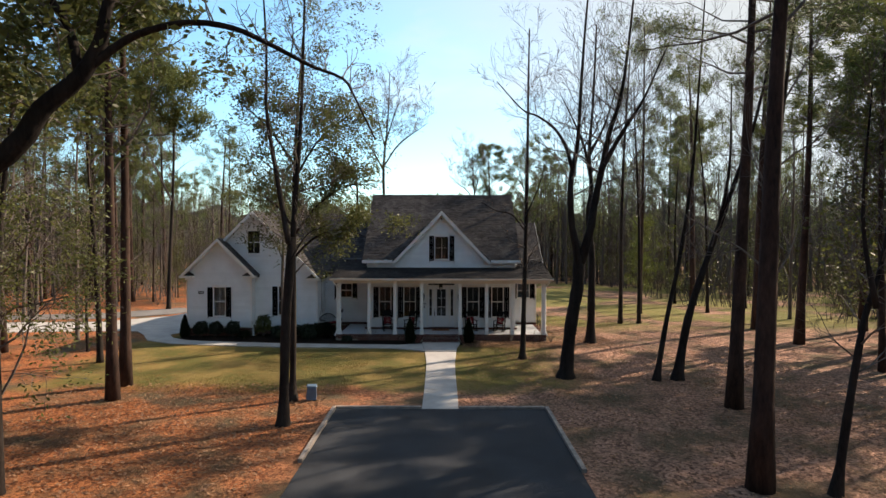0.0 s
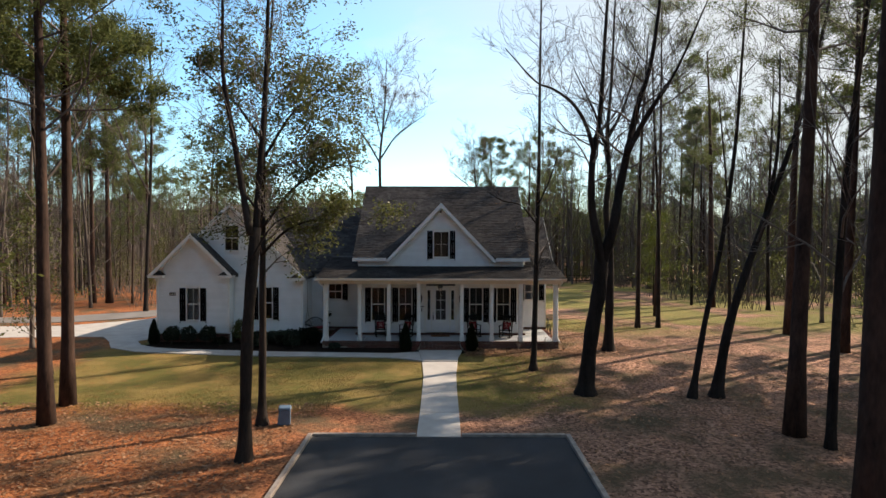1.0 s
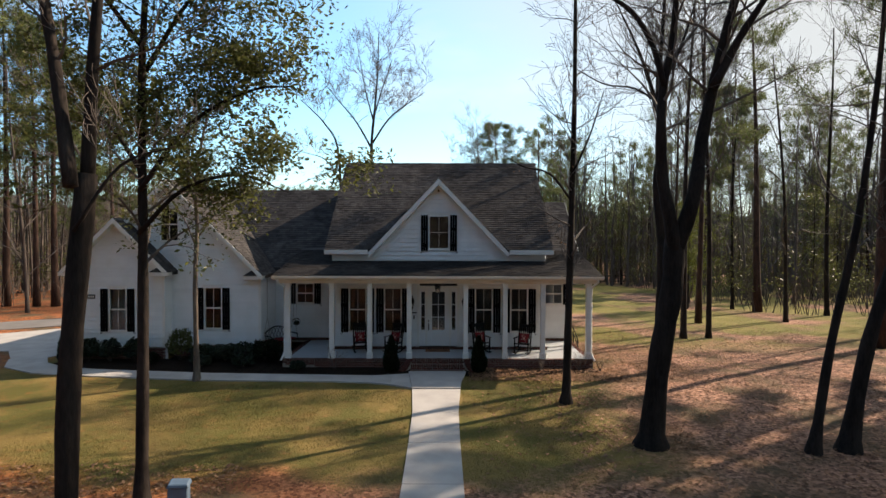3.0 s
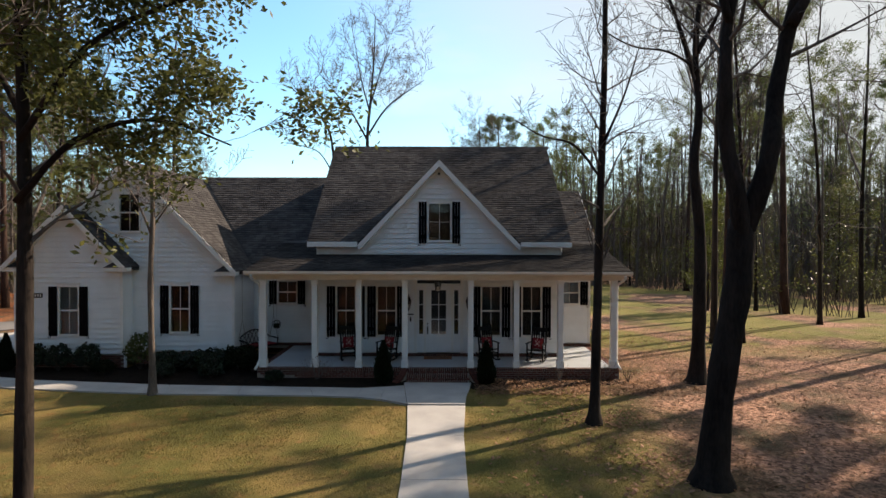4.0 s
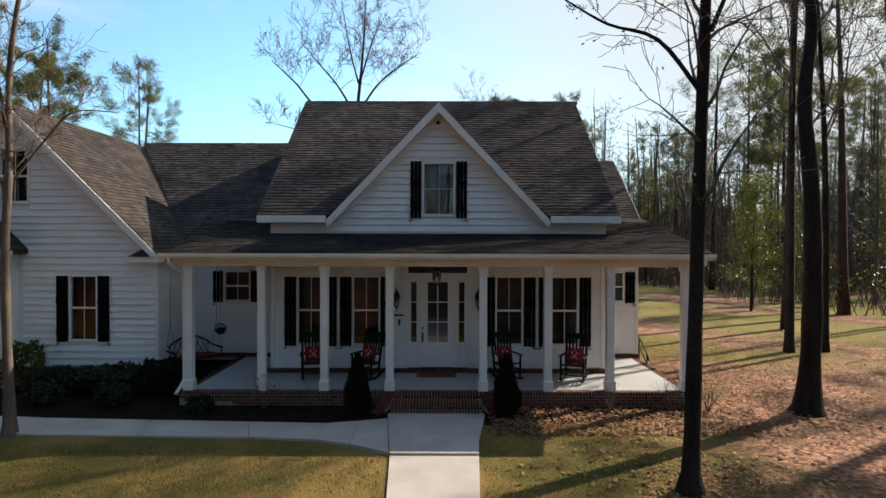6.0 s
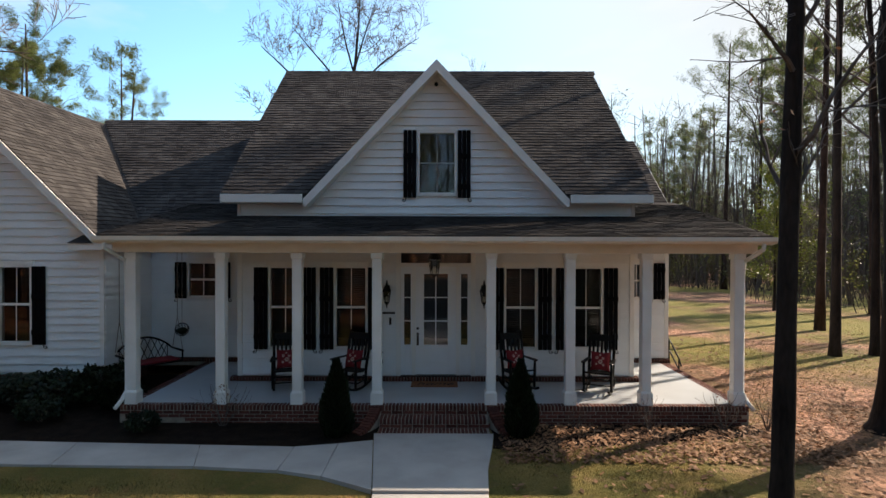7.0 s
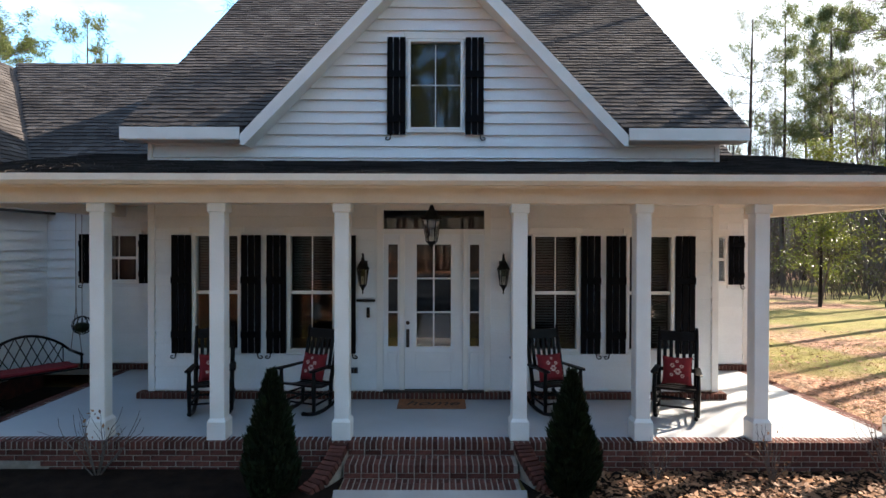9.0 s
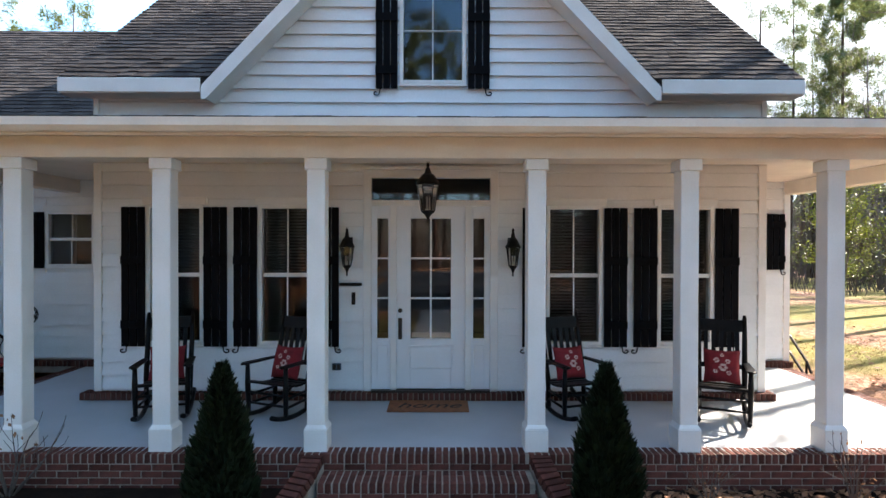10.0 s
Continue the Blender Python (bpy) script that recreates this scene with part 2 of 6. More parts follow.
    l.new(colour, b.inputs["Base Color"])
    bump = n.new("ShaderNodeBump")
    bump.inputs["Strength"].default_value, bump.inputs["Distance"].default_value = 0.9, 0.05
    l.new(calc("ADD", noise_at(22, 5, 0.7), cell_value.outputs[1]), bump.inputs["Height"])
    l.new(bump.outputs["Normal"], b.inputs["Normal"])
    return m


GROUND = ground_material()
MULCH = material("dark_pine_mulch", (0.020, 0.013, 0.009), 0.98, dark=(0.006, 0.004, 0.003), scale=5, fine=45, bump=1.0, gloss=0.08)


# ---- building helpers ----
class Geo:
    """Collects corners and faces of one mesh."""

    def __init__(self):
        self.v, self.f = [], []

    def poly(self, points):
        k = len(self.v)
        self.v += [tuple(p) for p in points]
        self.f.append(tuple(range(k, k + len(points))))

    def hexa(self, low, high):
        """A solid between two quads of four corners, both counter-clockwise seen from above."""
        k = len(self.v)
        self.v += [tuple(p) for p in low] + [tuple(p) for p in high]
        self.f += [(k + 3, k + 2, k + 1, k), (k + 4, k + 5, k + 6, k + 7)]
        self.f += [(k + i, k + (i + 1) % 4, k + 4 + (i + 1) % 4, k + 4 + i) for i in range(4)]

    def box(self, x0, x1, y0, y1, z0, z1):
        self.hexa([(x0, y0, z0), (x1, y0, z0), (x1, y1, z0), (x0, y1, z0)], [(x0, y0, z1), (x1, y0, z1), (x1, y1, z1), (x0, y1, z1)])

    def prism(self, outline, offset):
        """A flat outline pushed along an offset."""
        k, m = len(self.v), len(outline)
        o = Vector(offset)
        self.v += [tuple(p) for p in outline] + [tuple(Vector(p) + o) for p in outline]
        self.f += [tuple(range(k + m - 1, k - 1, -1)), tuple(range(k + m, k + 2 * m))]
        self.f += [(k + i, k + (i + 1) % m, k + m + (i + 1) % m, k + m + i) for i in range(m)]

    def tube(self, points, radii, sides=6, cap=True):
        pts = [Vector(p) for p in points]
        k, m = len(self.v), len(pts)
        d = (pts[1] - pts[0]).normalized()
        a = d.orthogonal().normalized()
        for i, p in enumerate(pts):
            d = (pts[min(i + 1, m - 1)] - pts[max(i - 1, 0)]).normalized()
            a = (a - d * a.dot(d)).normalized()
            b = d.cross(a)
            for s in range(sides):
                t = 2 * math.pi * s / sides
                self.v.append(tuple(p + (a * math.cos(t) + b * math.sin(t)) * radii[i]))
        for i in range(m - 1):
            for s in range(sides):
                q = k + i * sides
                self.f.append((q + s, q + (s + 1) % sides, q + sides + (s + 1) % sides, q + sides + s))
        if cap:
            self.f.append(tuple(range(k + sides - 1, k - 1, -1)))
            self.f.append(tuple(range(k + (m - 1) * sides, k + m * sides)))

    def lathe(self, profile, centre, sides=12, square=False):
        """A turned form: profile of (radius, height) pairs."""
        k, c = len(self.v), Vector(centre)
        for r, z in profile:
            for s in range(sides):
                t = 2 * math.pi * (s + 0.5) / sides
                q = r / math.cos(math.pi / sides) if square else r
                self.v.append((c.x + q * math.cos(t), c.y + q * math.sin(t), c.z + z))
        for i in range(len(profile) - 1):
            for s in range(sides):
                q = k + i * sides
                self.f.append((q + s, q + (s + 1) % sides, q + sides + (s + 1) % sides, q + sides + s))
        self.f.append(tuple(range(k + sides - 1, k - 1, -1)))
        self.f.append(tuple(range(k + (len(profile) - 1) * sides, k + len(profile) * sides)))

    def mesh(self, name, mat, bevel=0.0, smooth=False, turn_out=False):
        me = bpy.data.meshes.new(name)
        me.from_pydata(self.v, [], self.f)
        if bevel or turn_out:
            bm = bmesh.new()
            bm.from_mesh(me)
            if bevel:
                bmesh.ops.bevel(bm, geom=bm.edges[:], offset=bevel, segments=1, affect="EDGES", clamp_overlap=True)
            bmesh.ops.recalc_face_normals(bm, faces=bm.faces[:])
            bm.to_mesh(me)
            bm.free()
        if smooth:
            me.polygons.foreach_set("use_smooth", [True] * len(me.polygons))
        me.materials.append(mat)
        me.update()
        return me


def part(name, geo, mat, parent=None, label="", bevel=0.0, smooth=False):
    ob = new(name, geo.mesh(name, mat, bevel, smooth, turn_out=True))
    ob.parent = parent
    if label:
        ob["label"] = label
    return ob


def thing(name, label, category, group="", kind=""):
    return tagged(new(name), label, category, group, kind)


def solid(name, geo, mat, label, category, group="", kind="", bevel=0.0, smooth=False):
    return tagged(part(name, geo, mat, None, "", bevel, smooth), label, category, group, kind)


def piece(name, mesh, parent, m=None):
    ob = new(name, mesh)
    ob.parent = parent
    if m is not None:
        ob.matrix_basis = m
    return ob


rnd = random.Random(7)


# ---- ground ----
def ground_z(x, y):
    rise = 0.15 * min(max((y + 9.0) / 5.5, 0), 1) if y < 10 else 0.15
    far = -0.016 * max(0, y - 6)
    return rise + far + 0.03 * noise.noise((x * 0.25, y * 0.25, 0)) * (1 if abs(x) > 4.3 or y > 6 else 0)


def build_ground():
    g = Geo()
    xs = [-600, -300, -150, -90] + [-60 + 1.5 * i for i in range(81)] + [90, 150, 300, 600]
    ys = [-300, -120, -70] + [-46 + 1.5 * i for i in range(88)] + [110, 160, 300, 700]
    for yy in ys:
        for xx in xs:
            g.v.append((xx, yy, ground_z(xx, min(yy, 100))))
    w = len(xs)
    for j in range(len(ys) - 1):
        for i in range(w - 1):
            k = j * w + i
            g.f.append((k, k + 1, k + w + 1, k + w))
    solid("ground", g, GROUND, "patchy winter lawn and orange-brown leaf litter under the trees", "ground", kind="structure", smooth=True)


build_ground()

# ---- house ----
FLOOR = 0.50
house = thing("house", "white lap-sided farmhouse with charcoal shingle roof and deep front porch", "house")
BOARD = 0.178
WIN_Z0, WIN_Z1 = 1.21, 3.04


def wall_panel(parent, name, y0, y1, cuts, z0, ztop, holes):
    """A wall along x from y0 to y1, cut into strips, with holes (x0, x1, z0, z1) right through it."""
    xs = sorted(set(cuts) | {h[0] for h in holes} | {h[1] for h in holes})
    g = Geo()
    for a, b in zip(xs, xs[1:]):
        spans, low = [], z0
        for h in sorted((h for h in holes if h[0] <= a and h[1] >= b), key=lambda h: h[2]):
            spans.append((low, h[2], h[2]))
            low = h[3]
        spans.append((low, ztop(a + 1e-5), ztop(b - 1e-5)))
        for lo, ha, hb in spans:
            if ha > lo + 1e-4 or hb > lo + 1e-4:
                g.hexa([(a, y0, lo), (b, y0, lo), (b, y1, lo), (a, y1, lo)], [(a, y0, ha), (b, y0, hb), (b, y1, hb), (a, y1, ha)])
    return part(name, g, WHITE, parent)


def siding(parent, y, z0, z1, left, right, holes, face=-1):
    """Lap boards on a wall that looks along -y; left(z) and right(z) bound it."""
    z = z0
    while z < z1 - 0.02:
        zt = min(z + BOARD, z1)
        a, b = left((z + zt) / 2), right((z + zt) / 2)
        cuts = [(a, b)]
        for h in holes:
            if h[2] < zt - 0.03 and h[3] > z + 0.03:
                cuts = [q for c in cuts for q in ((c[0], min(c[1], h[0])), (max(c[0], h[1]), c[1])) if q[1] - q[0] > 0.02]
        for c in cuts:
            lo_a = c[0] if c[0] > a + 1e-4 else left(z)
            lo_b = c[1] if c[1] < b - 1e-4 else right(z)
            hi_a = c[0] if c[0] > a + 1e-4 else left(zt)
            hi_b = c[1] if c[1] < b - 1e-4 else right(zt)
            if hi_b - hi_a < 0.01:
                hi_a = hi_b = (hi_a + hi_b) / 2
                hi_b += 0.005
            g = Geo()
            lift = rnd.uniform(0, 0.002)
            g.hexa([(lo_a, y - 0.038 - lift, z + 0.008), (lo_b, y - 0.038 - lift, z + 0.008), (lo_b, y - 0.001, z + 0.008), (lo_a, y - 0.001, z + 0.008)], [(hi_a, y - 0.006, zt), (hi_b, y - 0.006, zt), (hi_b, y - 0.001, zt), (hi_a, y - 0.001, zt)])
            piece("board", g.mesh("board", WHITE), parent)
        z = zt


def side_siding(parent, x, out, y0, y1, z0, z1):
    """Lap boards on a wall that looks along x."""
    z = z0
    while z < z1 - 0.02:
        zt = min(z + BOARD, z1)
        g = Geo()
        a, b, c = x + out * 0.001, x + out * 0.032, x + out * 0.006
        g.hexa([(a, y0, z), (b, y0, z), (b, y1, z), (a, y1, z)], [(a, y0, zt), (c, y0, zt), (c, y1, zt), (a, y1, zt)])
        piece("board", g.mesh("board", WHITE), parent)
        z = zt


def window(parent, cx, z0, z1, w, y, split=0.5, rail=0.025, glass=PANEGLASS, blind=0.0):
    """A double-hung window set into a wall at y, with its casing, sashes, muntins, panes and sill."""
    win = new("window")
    win.parent = parent
    x0, x1 = cx - w / 2, cx + w / 2
    f, t = 0.045, 0.05
    g = Geo()
    for a, b, c, d in ((x0 - 0.005, x0 + f, z0, z1), (x1 - f, x1 + 0.005, z0, z1), (x0 + f, x1 - f, z1 - f, z1), (x0 + f, x1 - f, z0, z0 + f)):
        g.box(a, b, y - 0.046, y + 0.09, c, d)
    part("window_frame", g, TRIM, win, bevel=0.004)
    zm = z0 + (z1 - z0) * split
    g = Geo()
    g.box(x0 + f, x1 - f, y - 0.012, y + 0.04, zm - rail, zm + rail)
    part("meeting_rail", g, TRIM, win, bevel=0.003)
    for lo, hi, back in ((z0 + f, zm - rail, 0.012), (zm + rail, z1 - f, 0.03)):
        g = Geo()
        g.box(x0 + f, x1 - f, y + back, y + back + 0.006, lo, hi)
        p = part("pane", g, glass, win)
        p.visible_shadow = False
        g = Geo()
        g.box(cx - min(rail, 0.008), cx + min(rail, 0.008), y + back - 0.008, y + back - 0.001, lo, hi)
        part("muntin", g, TRIM, win)
    g = Geo()
    g.box(x0 - 0.03, x1 + 0.03, y - 0.05, y - 0.001, z0 - 0.035, z0 - 0.002)
    part("window_sill", g, TRIM, win, bevel=0.004)
    g = Geo()
    g.box(x0 - 0.05, x1 + 0.05, y - 0.046, y - 0.001, z1 + 0.002, z1 + 0.10)
    part("head_casing", g, TRIM, win, bevel=0.004)
    if blind:
        g = Geo()
        z = z1 - 0.06
        while z > z1 - blind:
            g.hexa([(x0 + 0.05, y + 0.12, z), (x1 - 0.05, y + 0.12, z), (x1 - 0.05, y + 0.155, z - 0.022), (x0 + 0.05, y + 0.155, z - 0.022)], [(x0 + 0.05, y + 0.12, z + 0.003), (x1 - 0.05, y + 0.12, z + 0.003), (x1 - 0.05, y + 0.155, z - 0.019), (x0 + 0.05, y + 0.155, z - 0.019)])
            z -= 0.042
        part("blind", g, BLIND, win, "lowered slatted blind")
    return win


def shutter(parent, cx, z0, z1, w, y, out):
    """Board-and-batten shutter of three planks with two battens and a scrolled iron hold-back."""
    sh = new("shutter")
    sh.parent = parent
    pw = (w - 0.024) / 3
    for i in range(3):
        g = Geo()
        a = cx - w / 2 + i * (pw + 0.012)
        g.box(a, a + pw, y - 0.070, y - 0.046, z0, z1)
        part("plank", g, BLACK, sh, bevel=0.003)
    for zc in (z0 + (z1 - z0) * 0.16, z0 + (z1 - z0) * 0.62) if z1 - z0 > 1 else (z0 + 0.18, z1 - 0.18):
        g = Geo()
        g.box(cx - w / 2 - 0.004, cx + w / 2 + 0.004, y - 0.090, y - 0.071, zc - 0.055, zc + 0.055)
        part("batten", g, BLACK, sh, bevel=0.004)
    g = Geo()
    pts = [(cx + out * w * 0.3, y - 0.045, z0 + 0.02)]
    for i in range(12):
        t = -math.pi / 2 - 0.2 + i * 0.5
        r = 0.045 - 0.0028 * i
        pts.append((cx + out * (w * 0.3 + 0.055 + r * math.sin(t)), y - 0.045, z0 - 0.055 - r * math.cos(t) * 0.8))
    g.tube(pts, [0.009] * len(pts), 5)
    part("shutter_dog", g, IRON, sh, "scrolled black iron hold-back")
    return sh


def slab(parent, name, corners, thick, mat):
    """A roof slab: corners of its top face and its thickness downwards."""
    g = Geo()
    g.prism([(x, y, z - thick) for x, y, z in corners], (0, 0, thick))
    return part(name, g, mat, parent)


def shingles(parent, origin, along, up, outline, singles, exposure=0.143, tab=0.21, skip=0.0):
    """Shingle tabs laid in courses over an outline given in (along, up) metres; singles: how many become objects of their own."""
    o, a, u = Vector(origin), Vector(along).normalized(), Vector(up).normalized()
    nrm = a.cross(u).normalized()
    if nrm.z < 0:
        nrm = -nrm
    top = max(p[1] for p in outline)
    joined, count, row, v = Geo(), 0, 0, min(p[1] for p in outline)
    while v < top - 0.02:
        vm, hits = v + exposure * 0.5, []
        for (x0, y0), (x1, y1) in zip(outline, outline[1:] + outline[:1]):
            if (y0 <= vm) != (y1 <= vm):
                hits.append(x0 + (x1 - x0) * (vm - y0) / (y1 - y0))
        hits.sort()
        for s, e in zip(hits[::2], hits[1::2]):
            x = s - rnd.uniform(0, tab)
            while x < e:
                w = tab * rnd.uniform(0.55, 1.25)
                p, q = max(x, s), min(x + w - 0.004, e)
                x += w
                if q - p < 0.03:
                    continue
                drop = rnd.choice((0, 0.0, 0.022))
                lift = rnd.uniform(0.015, 0.024)
                low, high = v - drop, min(v + exposure + 0.02, top)
                g = Geo() if count < singles else joined
                b = [o + a * p + u * low + nrm * 0.001, o + a * q + u * low + nrm * 0.001, o + a * q + u * high + nrm * 0.001, o + a * p + u * high + nrm * 0.001]
                t = [b[0] + nrm * lift, b[1] + nrm * lift, b[2] + nrm * 0.003, b[3] + nrm * 0.003]
                g.hexa(b, t)
                if count < singles:
                    piece("shingle", g.mesh("shingle", SHINGLE), parent)
                count += 1
        v += exposure
        row += 1
    if joined.v:
        tagged(part("shingles", joined, SHINGLE, parent), kind="stuff")


# -- main front wall with its gable, one plane at y = 0
GX, GZ, GSL = 0.01, 7.52, 1.045
EAVE_Z, EAVE_Y, RIDGE_Y, RIDGE_Z = 4.62, -0.32, 4.92, 8.80
WX = 4.39
WC = (-3.345, -1.885, 1.885, 3.345)
holes = [(c - 0.367, c + 0.367, WIN_Z0, WIN_Z1) for c in WC]
door_hole = (-0.80, 0.80, FLOOR + 0.1, 3.41)
gable_hole = (-0.41, 0.45, 4.63, 6.03)


def main_top(x):
    return max(4.56, GZ - 0.16 - abs(x - GX) * GSL)


front = wall_panel(house, "wall", 0.0, 0.16, [-WX, -2.76, GX, 2.82, WX], FLOOR + 0.02, main_top, holes + [door_hole, gable_hole])
trim_holes = [(h[0] - 0.012, h[1] + 0.012, h[2] - 0.04, h[3] + 0.10) for h in holes] + [(-0.88, 0.88, 0.5, 3.5), (-0.42, 0.46, 4.59, 6.13)]
siding(front, 0.0, FLOOR + 0.12, 3.62, lambda z: -WX + 0.09, lambda z: WX - 0.09, trim_holes)
siding(front, 0.0, 4.02, GZ - 0.25, lambda z: max(-WX + 0.06, GX - (GZ - 0.13 - z) / GSL if z > 4.6 else -9), lambda z: min(WX - 0.06, GX + (GZ - 0.13 - z) / GSL if z > 4.6 else 9), trim_holes)
for s in (-1, 1):
    g = Geo()
    g.box(s * WX - 0.09 if s > 0 else -WX - 0.01, WX + 0.01 if s > 0 else -WX + 0.09, -0.046, -0.001, FLOOR + 0.1, 3.62)
    part("corner_board", g, TRIM, house, bevel=0.003)
    g = Geo()
    g.box(s * WX - 0.06 if s > 0 else -WX - 0.01, WX + 0.01 if s > 0 else -WX + 0.06, -0.046, -0.001, 4.02, 4.56)
    part("corner_board", g, TRIM, house, bevel=0.003)
for c in WC:
    window(house, c, WIN_Z0, WIN_Z1, 0.735, 0.0, blind=1.7 if c > 0 else 0.95)
    for s in (-1, 1):
        shutter(house, c + s * 0.535, WIN_Z0 - 0.02, WIN_Z1 - 0.03, 0.30, 0.0, s)
window(house, 0.02, 4.63, 6.03, 0.86, 0.0, rail=0.006, glass=GLASS)
for s in (-1, 1):
    shutter(house, 0.02 + s * 0.60, 4.56, 6.05, 0.28, 0.0, s)


# -- entrance: transom, sidelights, panelled door
def entrance():
    door = new("front_door")
    door.parent = house
    for x0, x1, z0, z1 in ((-0.88, -0.78, 0.6, 3.5), (0.78, 0.88, 0.6, 3.5), (-0.78, 0.78, 3.40, 3.5), (-0.78, 0.78, 3.03, 3.11), (-0.53, -0.45, 0.62, 3.03), (0.45, 0.53, 0.62, 3.03)):
        g = Geo()
        g.box(x0, x1, -0.04, 0.10, z0, z1)
        part("door_casing", g, TRIM, door, bevel=0.004)
    g = Geo()
    g.box(-0.92, 0.92, -0.06, -0.001, 3.502, 3.55)
    part("door_cornice", g, TRIM, door, bevel=0.004)
    g = Geo()
    g.box(-0.78, 0.78, 0.03, 0.036, 3.11, 3.40)
    part("transom_pane", g, GLASS, door).visible_shadow = False
    g = Geo()
    g.box(-0.78, 0.78, -0.09, 0.10, 0.585, 0.62)
    part("threshold", g, BRASS, door, bevel=0.004)
    for s in (-1, 1):
        x0, x1 = (-0.78, -0.53) if s < 0 else (0.53, 0.78)
        a, b = (x0 + 0.075, x1 - 0.03) if s < 0 else (x0 + 0.03, x1 - 0.075)
        g = Geo()
        for q in ((x0, a, 0.62, 3.03), (b, x1, 0.62, 3.03), (a, b, 2.87, 3.03), (a, b, 0.62, 1.29)):
            g.box(q[0], q[1], 0.0, 0.04, q[2], q[3])
        for z in (1.82, 2.345):
            g.box(a, b, 0.004, 0.036, z - 0.011, z + 0.011)
        g.box(a + 0.01, b - 0.01, -0.012, -0.001, 0.86, 1.20)
        light = part("sidelight", g, DOORPAINT, door, bevel=0.003)
        g = Geo()
        g.box(a, b, 0.018, 0.024, 1.29, 2.87)
        part("pane", g, GLASS, light).visible_shadow = False
    g = Geo()
    for q in ((-0.45, -0.265, 0.63, 3.03), (0.265, 0.45, 0.63, 3.03), (-0.265, 0.265, 2.87, 3.03), (-0.265, 0.265, 0.63, 1.29)):
        g.box(q[0], q[1], -0.005, 0.04, q[2], q[3])
    for z in (1.82, 2.345):
        g.box(-0.265, 0.265, 0.0, 0.036, z - 0.012, z + 0.012)
    g.box(-0.012, 0.012, 0.001, 0.035, 1.29, 2.87)
    leaf = part("door_leaf", g, DOORPAINT, door, "white panelled door with six glass lights", bevel=0.003)
    g = Geo()
    for q in ((-0.30, 0.30, 0.88, 0.90), (-0.30, 0.30, 1.18, 1.20), (-0.30, -0.28, 0.90, 1.18), (0.28, 0.30, 0.90, 1.18)):
        g.box(q[0], q[1], -0.016, -0.0055, q[2], q[3])
    part("panel_moulding", g, DOORPAINT, leaf, bevel=0.002)
    g = Geo()
    g.box(-0.265, 0.265, 0.015, 0.021, 1.29, 2.87)
    part("pane", g, GLASS, leaf).visible_shadow = False
    g = Geo()
    g.box(-0.425, -0.375, -0.018, -0.0055, 1.28, 1.56)
    g.tube([(-0.40, -0.015, 1.53), (-0.40, -0.065, 1.50), (-0.40, -0.065, 1.36), (-0.40, -0.015, 1.32)], [0.011] * 4, 6)
    part("door_handle", g, BRASS, leaf, "dark bronze thumb-latch handle", bevel=0.002)
    g = Geo()
    g.lathe([(0.03, 0), (0.03, 0.02), (0.018, 0.028)], (0, 0, 0), 10)
    lock = part("deadbolt", g, BRASS, leaf)
    lock.matrix_basis = pose(-0.40, -0.006, 1.66, 90)


entrance()


# -- recessed walls on both sides of the main front
RY = 2.04
rec_left = wall_panel(house, "wall", RY, RY + 0.16, [-7.53, -WX], FLOOR + 0.02, lambda x: 3.72, [(-6.42, -5.62, 2.14, 3.06)])
siding(rec_left, RY, FLOOR + 0.12, 3.66, lambda z: -7.5, lambda z: -WX, [(-6.43, -5.61, 2.10, 3.16)])
window(house, -6.02, 2.14, 3.06, 0.80, RY)
rec_right = wall_panel(house, "wall", RY, RY + 0.16, [WX, 5.95], FLOOR + 0.02, lambda x: 4.1, [(4.75, 5.55, 2.14, 3.06)])
siding(rec_right, RY, FLOOR + 0.12, 3.70, lambda z: WX, lambda z: 5.86, [(4.74, 5.56, 2.10, 3.16)])
window(house, 5.15, 2.14, 3.06, 0.80, RY)
for cx in (-6.02, 5.15):
    for s in (-1, 1):
        shutter(house, cx + s * 0.565, 2.12, 3.05, 0.29, RY, s)
g = Geo()
g.box(5.86, 5.96, RY - 0.046, RY - 0.001, FLOOR + 0.1, 3.70)
part("corner_board", g, TRIM, house, bevel=0.003)
g = Geo()
for x0, x1, y0, y1, zt in ((-WX, -WX + 0.16, 0.162, RY + 0.16, 4.5), (WX - 0.16, WX, 0.162, RY + 0.16, 4.5), (5.79, 5.95, RY + 0.162, 11.2, 3.9), (-7.53, -7.37, 0.162, RY - 0.002, 3.62), (-14.75, -14.59, 0.162, 11.2, 3.9), (-14.75, -10.95, -0.6, -0.598, 0.66)):
    g.box(x0, x1, y0, y1, FLOOR if x0 > -14 else 0.1, zt)
g.box(-14.75, 5.95, 11.2, 11.36, 0.1, 4.0)
side = part("wall", g, WHITE, house)
side_siding(side, -7.37, 1, 0.0, RY - 0.03, FLOOR + 0.12, 3.62)
side_siding(side, -WX, -1, 0.03, RY - 0.03, FLOOR + 0.12, 3.62)
side_siding(side, WX, 1, 0.03, RY - 0.03, FLOOR + 0.12, 3.62)
side_siding(side, 5.95, 1, RY + 0.01, 11.2, FLOOR + 0.12, 3.75)

